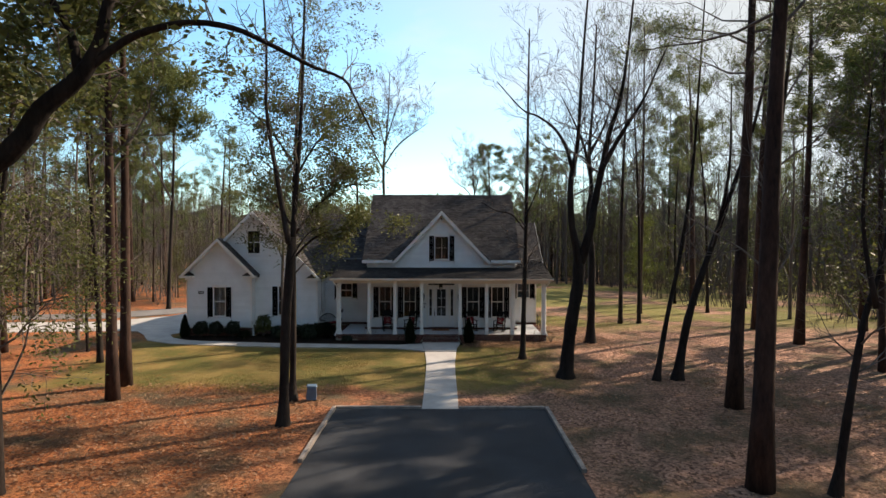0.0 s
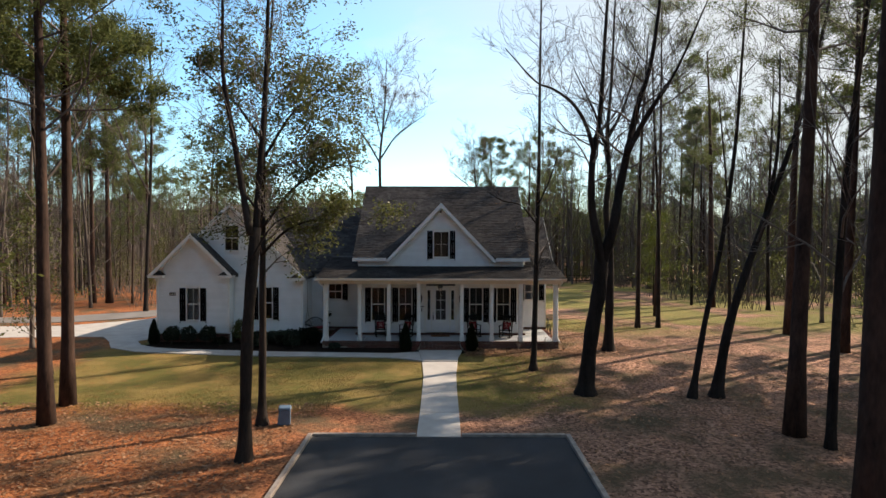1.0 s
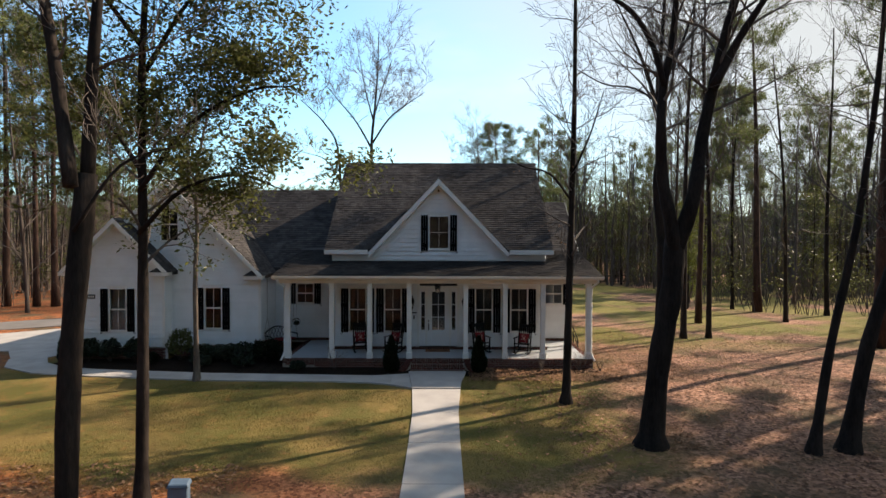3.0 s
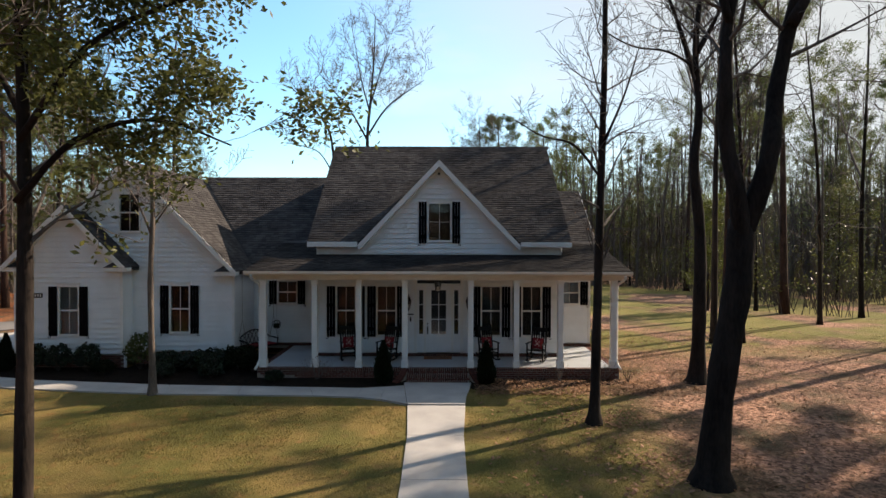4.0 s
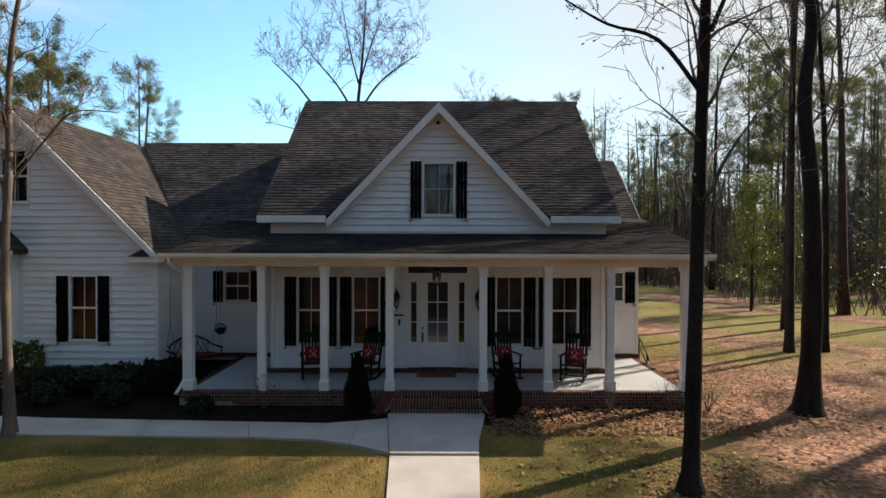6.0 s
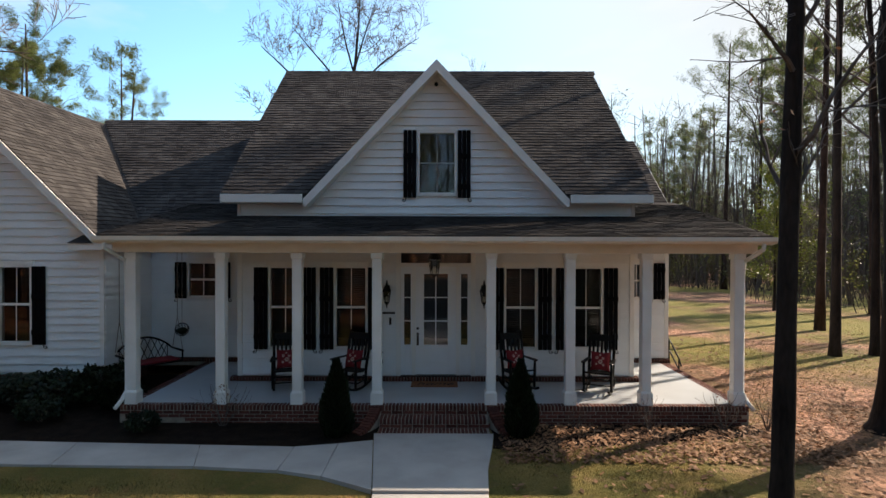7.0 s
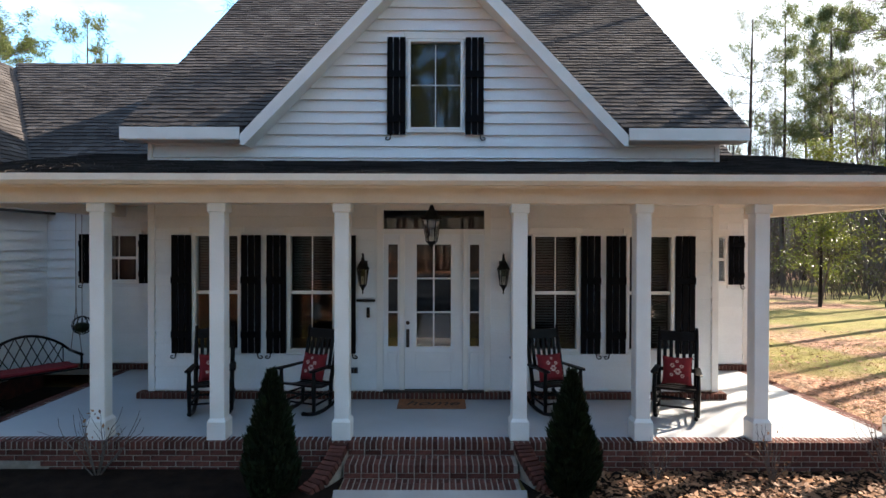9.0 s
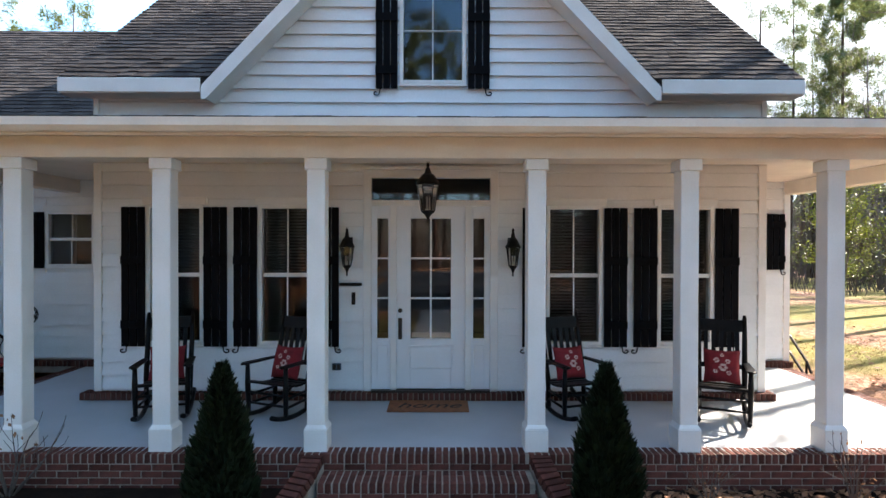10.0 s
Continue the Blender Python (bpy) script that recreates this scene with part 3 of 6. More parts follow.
# -- rooms behind the glass
g = Geo()
g.box(-14.5, 5.78, 0.17 + RY, 11.1, 0.45, FLOOR + 0.1)
g.box(-WX + 0.16, WX - 0.16, 0.17, RY + 0.17, 0.45, FLOOR + 0.1)
part("floorboards", g, WOODFLOOR, house)
g = Geo()
g.prism([(-14.9, 11.02, 0.3), (-7.4, 11.02, 0.3), (-7.4, 11.02, 3.6), (-11.15, 11.02, 7.3), (-14.9, 11.02, 3.6)], (0, 0.14, 0))
part("wall", g, WHITE, house)
g = Geo()
g.box(-7.39, 5.79, 11.02, 11.16, 0.3, 3.3)
part("wall", g, WHITE, house)
# added near-black backing walls and ceilings stand in for unlit rooms
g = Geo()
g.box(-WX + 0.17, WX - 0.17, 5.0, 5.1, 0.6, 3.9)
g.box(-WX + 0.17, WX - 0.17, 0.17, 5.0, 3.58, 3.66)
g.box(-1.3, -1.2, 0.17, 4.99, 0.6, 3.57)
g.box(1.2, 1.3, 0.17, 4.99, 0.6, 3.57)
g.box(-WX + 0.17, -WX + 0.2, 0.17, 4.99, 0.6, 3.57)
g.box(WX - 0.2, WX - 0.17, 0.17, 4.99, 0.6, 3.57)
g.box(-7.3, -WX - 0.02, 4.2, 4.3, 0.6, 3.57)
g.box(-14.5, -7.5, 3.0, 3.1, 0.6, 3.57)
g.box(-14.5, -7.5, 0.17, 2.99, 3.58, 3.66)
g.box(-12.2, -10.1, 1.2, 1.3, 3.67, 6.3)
part("partition", g, ROOMDARK, house)
# -- garage wing: wide gable at y = 0, smaller gable block in front of it
BGX, BGZ = -11.15, 7.50
wing_holes = [(-9.72, -8.97, 1.30, 3.04), (-11.55, -10.75, 4.94, 6.34)]


def wing_top(x):
    return max(0.7, min(BGZ - 0.14 - abs(x - BGX), 9))


wing = wall_panel(house, "wall", 0.0, 0.16, [-14.75, BGX, -7.37], 0.62, wing_top, wing_holes)
wt = [(h[0] - 0.012, h[1] + 0.012, h[2] - 0.04, h[3] + 0.10) for h in wing_holes]
siding(wing, 0.0, 0.66, BGZ - 0.3, lambda z: max(-10.95 if z < 3.9 else -14.7, BGX - (BGZ - 0.12 - z)), lambda z: min(-7.46, BGX + (BGZ - 0.12 - z)), wt)
window(house, -9.345, 1.30, 3.04, 0.75, 0.0)
window(house, -11.15, 4.94, 6.34, 0.80, 0.0)
for s in (-1, 1):
    shutter(house, -9.345 + s * 0.545, 1.28, 3.02, 0.30, 0.0, s)
g = Geo()
g.box(-7.46, -7.36, -0.046, -0.001, 0.62, 3.62)
part("corner_board", g, TRIM, house, bevel=0.003)
SGX, SGZ, SGY = -12.97, 5.88, -0.60
block_holes = [(-13.34, -12.60, 1.30, 3.04)]
block = wall_panel(house, "wall", SGY, SGY + 0.16, [-14.87, SGX, -11.07], 0.62, lambda x: SGZ - 0.12 - abs(x - SGX), block_holes)
siding(block, SGY, 0.66, SGZ - 0.3, lambda z: max(-14.78, SGX - (SGZ - 0.12 - z)), lambda z: min(-11.16, SGX + (SGZ - 0.12 - z)), [(-13.36, -12.58, 1.26, 3.14)])
window(house, -12.97, 1.30, 3.04, 0.74, SGY)
for s in (-1, 1):
    shutter(house, -12.97 + s * 0.54, 1.28, 3.02, 0.30, SGY, s)
for x in (-14.88, -11.16):
    g = Geo()
    g.box(x, x + 0.10, SGY - 0.046, SGY - 0.001, 0.62, 3.74)
    part("corner_board", g, TRIM, house, bevel=0.003)
g = Geo()
g.box(-11.09, -11.071, SGY, -0.002, 0.62, 3.9)
g.box(-14.87, -14.851, SGY + 0.17, -0.002, 0.62, 3.9)
cheek = part("wall", g, WHITE, house)
g = Geo()
g.box(-14.2, -13.88, SGY - 0.04, SGY - 0.026, 2.62, 2.78)
plaque = part("number_plaque", g, IRON, house, "small dark plaque", bevel=0.004)
g = Geo()
for i in range(3):
    g.box(-14.15 + i * 0.09, -14.10 + i * 0.09, SGY - 0.046, SGY - 0.041, 2.66, 2.74)
part("bar", g, TRIM, plaque)

# -- roofs
MSL = (RIDGE_Z - EAVE_Z) / (RIDGE_Y - EAVE_Y)
RX0, RX1 = -4.66, 4.70
T = 0.14
slab(house, "roof", [(RX0, RIDGE_Y, RIDGE_Z), (RX1, RIDGE_Y, RIDGE_Z), (RX1, 10.2, EAVE_Z), (RX0, 10.2, EAVE_Z)], T, SHINGLE)
GY0 = -0.34
gy_back = EAVE_Y + (GZ - EAVE_Z) / MSL
hw = 2.88
for s in (-1, 1):
    slab(house, "gable_roof", [(GX, GY0, GZ), (GX, gy_back, GZ), (GX + s * hw, EAVE_Y + 0.1, GZ - hw * GSL), (GX + s * hw, GY0, GZ - hw * GSL)], 0.12, SHINGLE)
apex = (GX, gy_back, GZ)
# added near-black backing paints the attic dark behind the gable window
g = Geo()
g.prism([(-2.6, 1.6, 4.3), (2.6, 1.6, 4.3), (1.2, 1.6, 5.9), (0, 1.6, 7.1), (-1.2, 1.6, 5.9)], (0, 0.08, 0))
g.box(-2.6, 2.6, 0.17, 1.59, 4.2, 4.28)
part("partition", g, ROOMDARK, house)
main_roof = slab(house, "roof", [(RX0, EAVE_Y, EAVE_Z), (GX - hw, EAVE_Y, EAVE_Z), apex, (GX, RIDGE_Y, RIDGE_Z), (RX0, RIDGE_Y, RIDGE_Z)], T, SHINGLE)
main_roof_b = slab(house, "roof", [(GX + hw, EAVE_Y, EAVE_Z), (RX1, EAVE_Y, EAVE_Z), (RX1, RIDGE_Y, RIDGE_Z), (GX, RIDGE_Y, RIDGE_Z), apex], T, SHINGLE)
SLEN = math.hypot(RIDGE_Y - EAVE_Y, RIDGE_Z - EAVE_Z)
vpk = SLEN * (GZ - EAVE_Z) / (RIDGE_Z - EAVE_Z)
up_main = (0, RIDGE_Y - EAVE_Y, RIDGE_Z - EAVE_Z)
shingles(main_roof, (0, EAVE_Y, EAVE_Z), (1, 0, 0), up_main, [(RX0, 0), (GX - hw + 0.04, 0), (GX, vpk), (GX, SLEN), (RX0, SLEN)], 150)
shingles(main_roof_b, (0, EAVE_Y, EAVE_Z), (1, 0, 0), up_main, [(RX1, 0), (GX + hw - 0.04, 0), (GX, vpk), (GX, SLEN), (RX1, SLEN)], 150)
x = RX0
while x < RX1 - 0.05:
    g = Geo()
    g.hexa([(x, RIDGE_Y - 0.15, RIDGE_Z - 0.10), (x + 0.26, RIDGE_Y - 0.15, RIDGE_Z - 0.10), (x + 0.26, RIDGE_Y + 0.15, RIDGE_Z - 0.10), (x, RIDGE_Y + 0.15, RIDGE_Z - 0.10)], [(x, RIDGE_Y - 0.02, RIDGE_Z + 0.022), (x + 0.26, RIDGE_Y - 0.02, RIDGE_Z + 0.03), (x + 0.26, RIDGE_Y + 0.02, RIDGE_Z + 0.03), (x, RIDGE_Y + 0.02, RIDGE_Z + 0.022)])
    piece("ridge_cap", g.mesh("ridge_cap", SHINGLE), main_roof)
    x += 0.262

# eave returns, fascia and rake boards of the main front
for x0, x1 in ((RX0 - 0.01, GX - hw - 0.02), (GX + hw + 0.02, RX1 + 0.01)):
    g = Geo()
    g.box(x0, x1, EAVE_Y - 0.025, EAVE_Y - 0.001, EAVE_Z - 0.19, EAVE_Z - 0.01)
    part("fascia", g, TRIM, house, bevel=0.004)
    g = Geo()
    g.box(x0, x1, EAVE_Y, -0.03, EAVE_Z - 0.20, EAVE_Z - 0.17)
    part("soffit", g, TRIM, house)


def rake(gx, gz, slope, half, y0, y1, depth=0.20, name="rake_board"):
    for s in (-1, 1):
        g = Geo()
        drop = depth * math.hypot(1, slope)
        ring = [(gx, gz - 0.005), (gx + s * half, gz - 0.005 - half * slope), (gx + s * half, gz - half * slope - depth), (gx + s * (half - 0.06), gz - half * slope - depth), (gx, gz - drop)]
        g.prism([(x, y0 - 0.025, z) for x, z in ring], (0, 0.024, 0))
        part(name, g, TRIM, house)
        g = Geo()
        ring = [(gx, gz - drop + 0.035), (gx + s * (half - 0.06), gz - half * slope - depth + 0.035), (gx + s * (half - 0.06), gz - half * slope - depth + 0.005), (gx, gz - drop + 0.005)]
        g.prism([(x, y0, z) for x, z in ring], (0, y1 - y0, 0))
        part("rake_soffit", g, TRIM, house)


rake(GX, GZ, GSL, hw, GY0, -0.03, 0.17)
for x, s in ((RX0, -1), (RX1, 1)):
    g = Geo()
    g.prism([(x - s * 0.06, EAVE_Y, EAVE_Z - 0.15), (x - s * 0.06, RIDGE_Y, RIDGE_Z - 0.15), (x - s * 0.06, RIDGE_Y, RIDGE_Z - 0.33), (x - s * 0.06, EAVE_Y, EAVE_Z - 0.19)], (s * 0.024, 0, 0))
    part("rake_board", g, TRIM, house)
    g = Geo()
    g.prism([(x - s * 0.30, 0.2, 4.1), (x - s * 0.30, RIDGE_Y, RIDGE_Z - 0.25), (x - s * 0.30, 9.9, 4.1)], (s * 0.12, 0, 0))
    part("wall", g, WHITE, house)

# wing ridge along x, right rear roof, garage gable roofs
LRY, LRZ = 6.2, 7.58
lsl = 0.86
slab(house, "roof", [(-10.9, 1.75, LRZ - lsl * (LRY - 1.75)), (RX0 + 0.3, 1.75, LRZ - lsl * (LRY - 1.75)), (RX0 + 0.3, LRY, LRZ), (-10.9, LRY, LRZ)], T, SHINGLE)
slab(house, "roof", [(-10.9, LRY, LRZ), (RX0 + 0.3, LRY, LRZ), (RX0 + 0.3, 11.6, LRZ - lsl * 5.4), (-10.9, 11.6, LRZ - lsl * 5.4)], T, SHINGLE)
wing_roof = house.children[-2]
wl_len = math.hypot(LRY - 1.75, lsl * (LRY - 1.75))
shingles(wing_roof, (0, 1.75, LRZ - lsl * (LRY - 1.75)), (1, 0, 0), (0, 1, lsl), [(-7.3, 0), (RX0 + 0.3, 0), (RX0 + 0.3, wl_len), (-11.0, wl_len)], 0, tab=0.24)
RRY, RRZ = 6.6, 7.0
rsl = 0.77
slab(house, "roof", [(RX1 - 0.3, 3.0, RRZ - rsl * (RRY - 3.0)), (6.55, 3.0, RRZ - rsl * (RRY - 3.0)), (6.55, RRY, RRZ), (RX1 - 0.3, RRY, RRZ)], T, SHINGLE)
right_roof = house.children[-1]
slab(house, "roof", [(RX1 - 0.3, RRY, RRZ), (6.55, RRY, RRZ), (6.55, 11.6, RRZ - rsl * 5), (RX1 - 0.3, 11.6, RRZ - rsl * 5)], T, SHINGLE)
shingles(right_roof, (0, 3.0, RRZ - rsl * (RRY - 3.0)), (1, 0, 0), (0, 1, rsl), [(RX1, 0), (6.55, 0), (6.55, 4.54), (RX1, 4.54)], 0, tab=0.24)
g = Geo()
g.prism([(5.80, RY + 0.2, 3.7), (5.80, RRY, RRZ - 0.2), (5.80, 11.2, 3.9)], (0.14, 0, 0))
part("wall", g, WHITE, house)
g = Geo()
g.prism([(6.55, 3.0, RRZ - rsl * (RRY - 3.0) - 0.01), (6.55, RRY, RRZ - 0.01), (6.55, RRY, RRZ - 0.19), (6.55, 3.0, RRZ - rsl * (RRY - 3.0) - 0.19)], (0.022, 0, 0))
part("fascia", g, TRIM, house)
half_b = 3.95
for s in (-1, 1):
    r = slab(house, "roof", [(BGX, -0.32, BGZ), (BGX, 11.6, BGZ), (BGX + s * half_b, 11.6, BGZ - half_b), (BGX + s * half_b, -0.32, BGZ - half_b)], T, SHINGLE)
    if s > 0:
        shingles(r, (BGX + half_b, 0, BGZ - half_b), (0, 1, 0), (-1, 0, 1), [(-0.32, 0), (2.4, 0), (5.8, 5.4), (5.8, half_b * 1.414), (-0.32, half_b * 1.414)], 0, tab=0.24)
rake(BGX, BGZ, 1.0, half_b, -0.34, -0.03, 0.16)
half_s = 2.16
for s in (-1, 1):
    r = slab(house, "roof", [(SGX, SGY - 0.32, SGZ), (SGX, 1.8, SGZ), (SGX + s * half_s, 1.8, SGZ - half_s), (SGX + s * half_s, SGY - 0.32, SGZ - half_s)], T, SHINGLE)
    if s > 0:
        shingles(r, (SGX + half_s, 0, SGZ - half_s), (0, 1, 0), (-1, 0, 1), [(SGY - 0.32, 0), (0, 0), (1.6, half_s * 1.414), (SGY - 0.32, half_s * 1.414)], 0, tab=0.24)
rake(SGX, SGZ, 1.0, half_s, SGY - 0.34, SGY - 0.03, 0.16)
# small hipped eave returns beside the gables
for cx, y, zb, s in ((-7.35, 0.0, BGZ - half_b, -1), (SGX + half_s - 0.1, SGY, SGZ - half_s, -1), (SGX - half_s + 0.1, SGY, SGZ - half_s, 1)):
    g = Geo()
    x0, x1 = sorted((cx + s * 0.62, cx - s * 0.16))
    g.box(x0, x1, y - 0.34, y - 0.03, zb - 0.16, zb - 0.02)
    ret = part("eave_return", g, TRIM, house, bevel=0.004)
    g = Geo()
    g.hexa([(x0 - 0.02, y - 0.37, zb - 0.018), (x1 + 0.02, y - 0.37, zb - 0.018), (x1 + 0.02, y - 0.026, zb - 0.018), (x0 - 0.02, y - 0.026, zb - 0.018)], [((x0 + x1) / 2 - 0.04, y - 0.06, zb + 0.26), ((x0 + x1) / 2 + 0.04, y - 0.06, zb + 0.26), ((x0 + x1) / 2 + 0.04, y - 0.026, zb + 0.26), ((x0 + x1) / 2 - 0.04, y - 0.026, zb + 0.26)])
    part("return_roof", g, SHINGLE, ret)

# -- porch roof, beam, ceiling, gutter
PY, PZ, PSL = -2.26, 3.69, 0.205
PX0, PX1 = -6.20, 6.20
porch_roof = slab(house, "porch_roof", [(PX0, PY, PZ), (PX1, PY, PZ), (PX1, RY + 0.3, PZ + PSL * (RY + 0.3 - PY)), (PX0, RY + 0.3, PZ + PSL * (RY + 0.3 - PY))], 0.08, SHINGLE)
shingles(porch_roof, (0, PY, PZ), (1, 0, 0), (0, 1, PSL), [(PX0, 0), (PX1, 0), (PX1, 4.3), (WX + 0.05, 4.3), (WX + 0.05, 2.27), (-WX - 0.05, 2.27), (-WX - 0.05, 4.3), (PX0, 4.3)], 0, tab=0.24)
g = Geo()
g.box(PX0 + 0.12, PX1 - 0.12, -1.96, -1.74, 3.37, 3.58)
g.box(PX0 + 0.12, PX0 + 0.34, -1.739, RY - 0.03, 3.37, 3.58)
g.box(PX1 - 0.34, PX1 - 0.12, -1.739, RY - 0.03, 3.37, 3.58)
part("porch_beam", g, CREAM, house, bevel=0.006)
g = Geo()
g.box(PX0 + 0.02, PX1 - 0.02, PY + 0.02, -0.03, 3.585, 3.61)
g.box(PX0 + 0.02, -WX - 0.03, -0.029, RY - 0.03, 3.585, 3.61)
g.box(WX + 0.03, PX1 - 0.02, -0.029, RY - 0.03, 3.585, 3.61)
part("porch_ceiling", g, CREAM, house)
for s, x in ((-1, PX0), (1, PX1)):
    g = Geo()
    g.prism([(x, PY, 3.54), (x, RY, 3.54), (x, RY, 3.72), (x, PY, PZ - 0.01)], (s * 0.02, 0, 0))
    part("porch_end_board", g, TRIM, house)
    g = Geo()
    g.prism([(x, PY + 0.3, 3.722), (x, RY + 0.3, 3.722), (x, RY + 0.3, PZ + PSL * (RY + 0.3 - PY) - 0.09), (x, PY + 0.62, 3.735)], (s * 0.02, 0, 0))
    part("porch_end_shingles", g, SHINGLE, house)
g = Geo()
ring = [(PY, 3.555), (PY - 0.08, 3.555), (PY - 0.12, 3.60), (PY - 0.12, 3.675), (PY - 0.105, 3.675), (PY - 0.105, 3.61), (PY - 0.075, 3.57), (PY, 3.57)]
g.prism([(PX0 - 0.02, y, z) for y, z in ring], (PX1 - PX0 + 0.04, 0, 0))
g.box(PX0 + 0.01, PX1 - 0.01, PY - 0.001, PY + 0.02, 3.53, PZ - 0.02)
part("gutter", g, CREAM, house, "cream painted aluminium gutter")
for s in (-1, 1):
    g = Geo()
    x = s * 6.0
    g.tube([(x, PY - 0.05, 3.56), (x, PY - 0.05, 3.46), (x - s * 0.04, PY + 0.14, 3.36), (x - s * 0.12, -1.86, 3.22), (x - s * 0.13, -1.83, 2.9), (x - s * 0.13, -1.83, 0.74), (x - s * 0.10, -1.96, 0.58), (x - s * 0.06, -2.12, 0.46)], [0.04] * 8, 8)
    part("downspout", g, TRIM, house, smooth=True)

# -- porch columns
COLX = (-5.73, -4.05, -2.60, -1.09, 1.07, 2.57, 4.01, 5.75)
for x in COLX:
    col = new("porch_column")
    col.parent = house
    g = Geo()
    g.box(x - 0.09, x + 0.09, -1.945, -1.765, FLOOR, 3.37)
    part("shaft", g, TRIM, col, bevel=0.008)
    g = Geo()
    g.box(x - 0.115, x + 0.115, -1.97, -1.74, FLOOR, FLOOR + 0.22)
    g.hexa([(x - 0.115, -1.97, FLOOR + 0.222), (x + 0.115, -1.97, FLOOR + 0.222), (x + 0.115, -1.74, FLOOR + 0.222), (x - 0.115, -1.74, FLOOR + 0.222)], [(x - 0.092, -1.947, FLOOR + 0.26), (x + 0.092, -1.947, FLOOR + 0.26), (x + 0.092, -1.763, FLOOR + 0.26), (x - 0.092, -1.763, FLOOR + 0.26)])
    part("plinth", g, TRIM, col, bevel=0.004)
    g = Geo()
    g.box(x - 0.112, x + 0.112, -1.967, -1.743, 3.26, 3.368)
    part("capital", g, TRIM, col, bevel=0.006)

# -- porch floor
PB = -2.02
g = Geo()
g.box(-5.80, 5.80, PB + 0.10, -0.13, 0.3, FLOOR)
g.box(-5.80, -WX, -0.131, RY - 0.12, 0.3, FLOOR)
g.box(WX, 5.80, -0.131, RY - 0.12, 0.3, FLOOR)
part("porch_floor", g, PORCHPAINT, house, "smooth pale grey painted porch floor")

# ---- paving and yard structure ----
def slab_on_ground(name, outline, z, thick, mat, label, category):
    g = Geo()
    g.prism([(x, y, z - thick) for x, y in outline], (0, 0, thick))
    return solid(name, g, mat, label, category, kind="structure")


walkway = thing("walkway", "straight pale concrete front walk with tooled joints", "walkway", kind="structure")
edges = [(-14.28, -0.60, 0.68), (-12.0, -0.60, 0.68), (-9.6, -0.62, 0.67), (-7.2, -0.66, 0.68), (-4.98, -0.80, 0.79)]
for (y0, a0, b0), (y1, a1, b1) in zip(edges, edges[1:]):
    g = Geo()
    lo, hi = ground_z(0, y0), ground_z(0, y1)
    g.hexa([(a0, y0 + 0.006, lo - 0.1), (b0, y0 + 0.006, lo - 0.1), (b1, y1 - 0.006, hi - 0.1), (a1, y1 - 0.006, hi - 0.1)], [(a0, y0 + 0.006, lo + 0.035), (b0, y0 + 0.006, lo + 0.035), (b1, y1 - 0.006, hi + 0.035), (a1, y1 - 0.006, hi + 0.035)])
    part("slab", g, CONCRETE, walkway, bevel=0.006)
g = Geo()
g.prism([(-0.80, -4.97, 0.08), (0.79, -4.97, 0.08), (0.84, -4.2, 0.08), (0.98, -3.3, 0.08), (1.06, -2.62, 0.08), (-1.06, -2.62, 0.08)], (0, 0, 0.105))
part("slab", g, CONCRETE, walkway, bevel=0.006)
side_walk = thing("side_walk", "curving pale concrete path along the planting bed to the driveway", "walkway", kind="structure")
back = [(-1.03, -2.95), (-1.6, -3.12), (-2.3, -3.28), (-3.9, -3.20), (-6.0, -3.10), (-8.3, -2.98), (-10.5, -2.72), (-12.7, -2.45), (-14.2, -2.1), (-15.3, -1.4), (-16.0, -0.4)]
fore = [(-0.815, -4.93), (-1.6, -4.48), (-2.3, -4.26), (-3.6, -4.12), (-5.8, -4.08), (-7.9, -4.02), (-10.2, -3.78), (-12.8, -3.45), (-14.7, -3.1), (-16.4, -2.2), (-17.3, -0.8)]
for i in range(len(back) - 1):
    k = 0.004
    p, q, r, s = (Vector(v) for v in (back[i], fore[i], fore[i + 1], back[i + 1]))
    d, e = (s - p).normalized() * k, (r - q).normalized() * k
    g = Geo()
    g.prism([(*(p + d), 0.06), (*(q + e), 0.06), (*(r - e), 0.06), (*(s - d), 0.06)], (0, 0, 0.12))
    part("slab", g, CONCRETE, side_walk, bevel=0.005)
g = Geo()
drive = [(-16.1, -0.6), (-15.2, 2.0), (-15.1, 11.5), (-18.5, 11.5), (-19.8, 7.5), (-23.3, 4.6), (-60, 2.5), (-60, -2.2), (-27, 0.2), (-21, 0.9), (-18.6, 0.9), (-17.3, -0.7)]
g.prism([(x, y, 0.02) for x, y in drive], (0, 0, 0.15))
solid("driveway", g, CONCRETE, "broad pale concrete driveway beside the garage", "driveway", kind="structure")
g = Geo()
g.prism([(x, y, 0.0) for x, y in ((-18.6, 11.6), (-18.8, 12.6), (-21.6, 12.3), (-26.2, 8.7), (-60, 4.8), (-60, 2.8), (-27, 5.9), (-23.7, 6.3), (-20.4, 8.6))], (0, 0, 0.158))
solid("lane", g, LANE, "worn grey lane curving behind the garage", "lane", kind="structure")
g = Geo()
g.box(-3.58, 3.68, -46, -14.30, -0.05, 0.03)
g.box(-60, 60, -46, -36, -0.06, 0.025)
solid("parking_pad", g, ASPHALT, "dark worn asphalt parking pad with scattered grit", "parking", kind="structure")
for x0, x1, y0, y1 in ((-3.72, -3.585, -19.0, -14.2), (3.685, 3.82, -19.6, -14.2), (0.70, 3.68, -14.29, -14.16), (-3.58, -0.62, -14.29, -14.16)):
    g = Geo()
    g.box(x0, x1, y0, y1, -0.05, 0.11)
    solid("timber_edging", g, TIMBER, "weathered timber edging round the asphalt pad", "edging", group="pad edging", kind="structure", bevel=0.012)
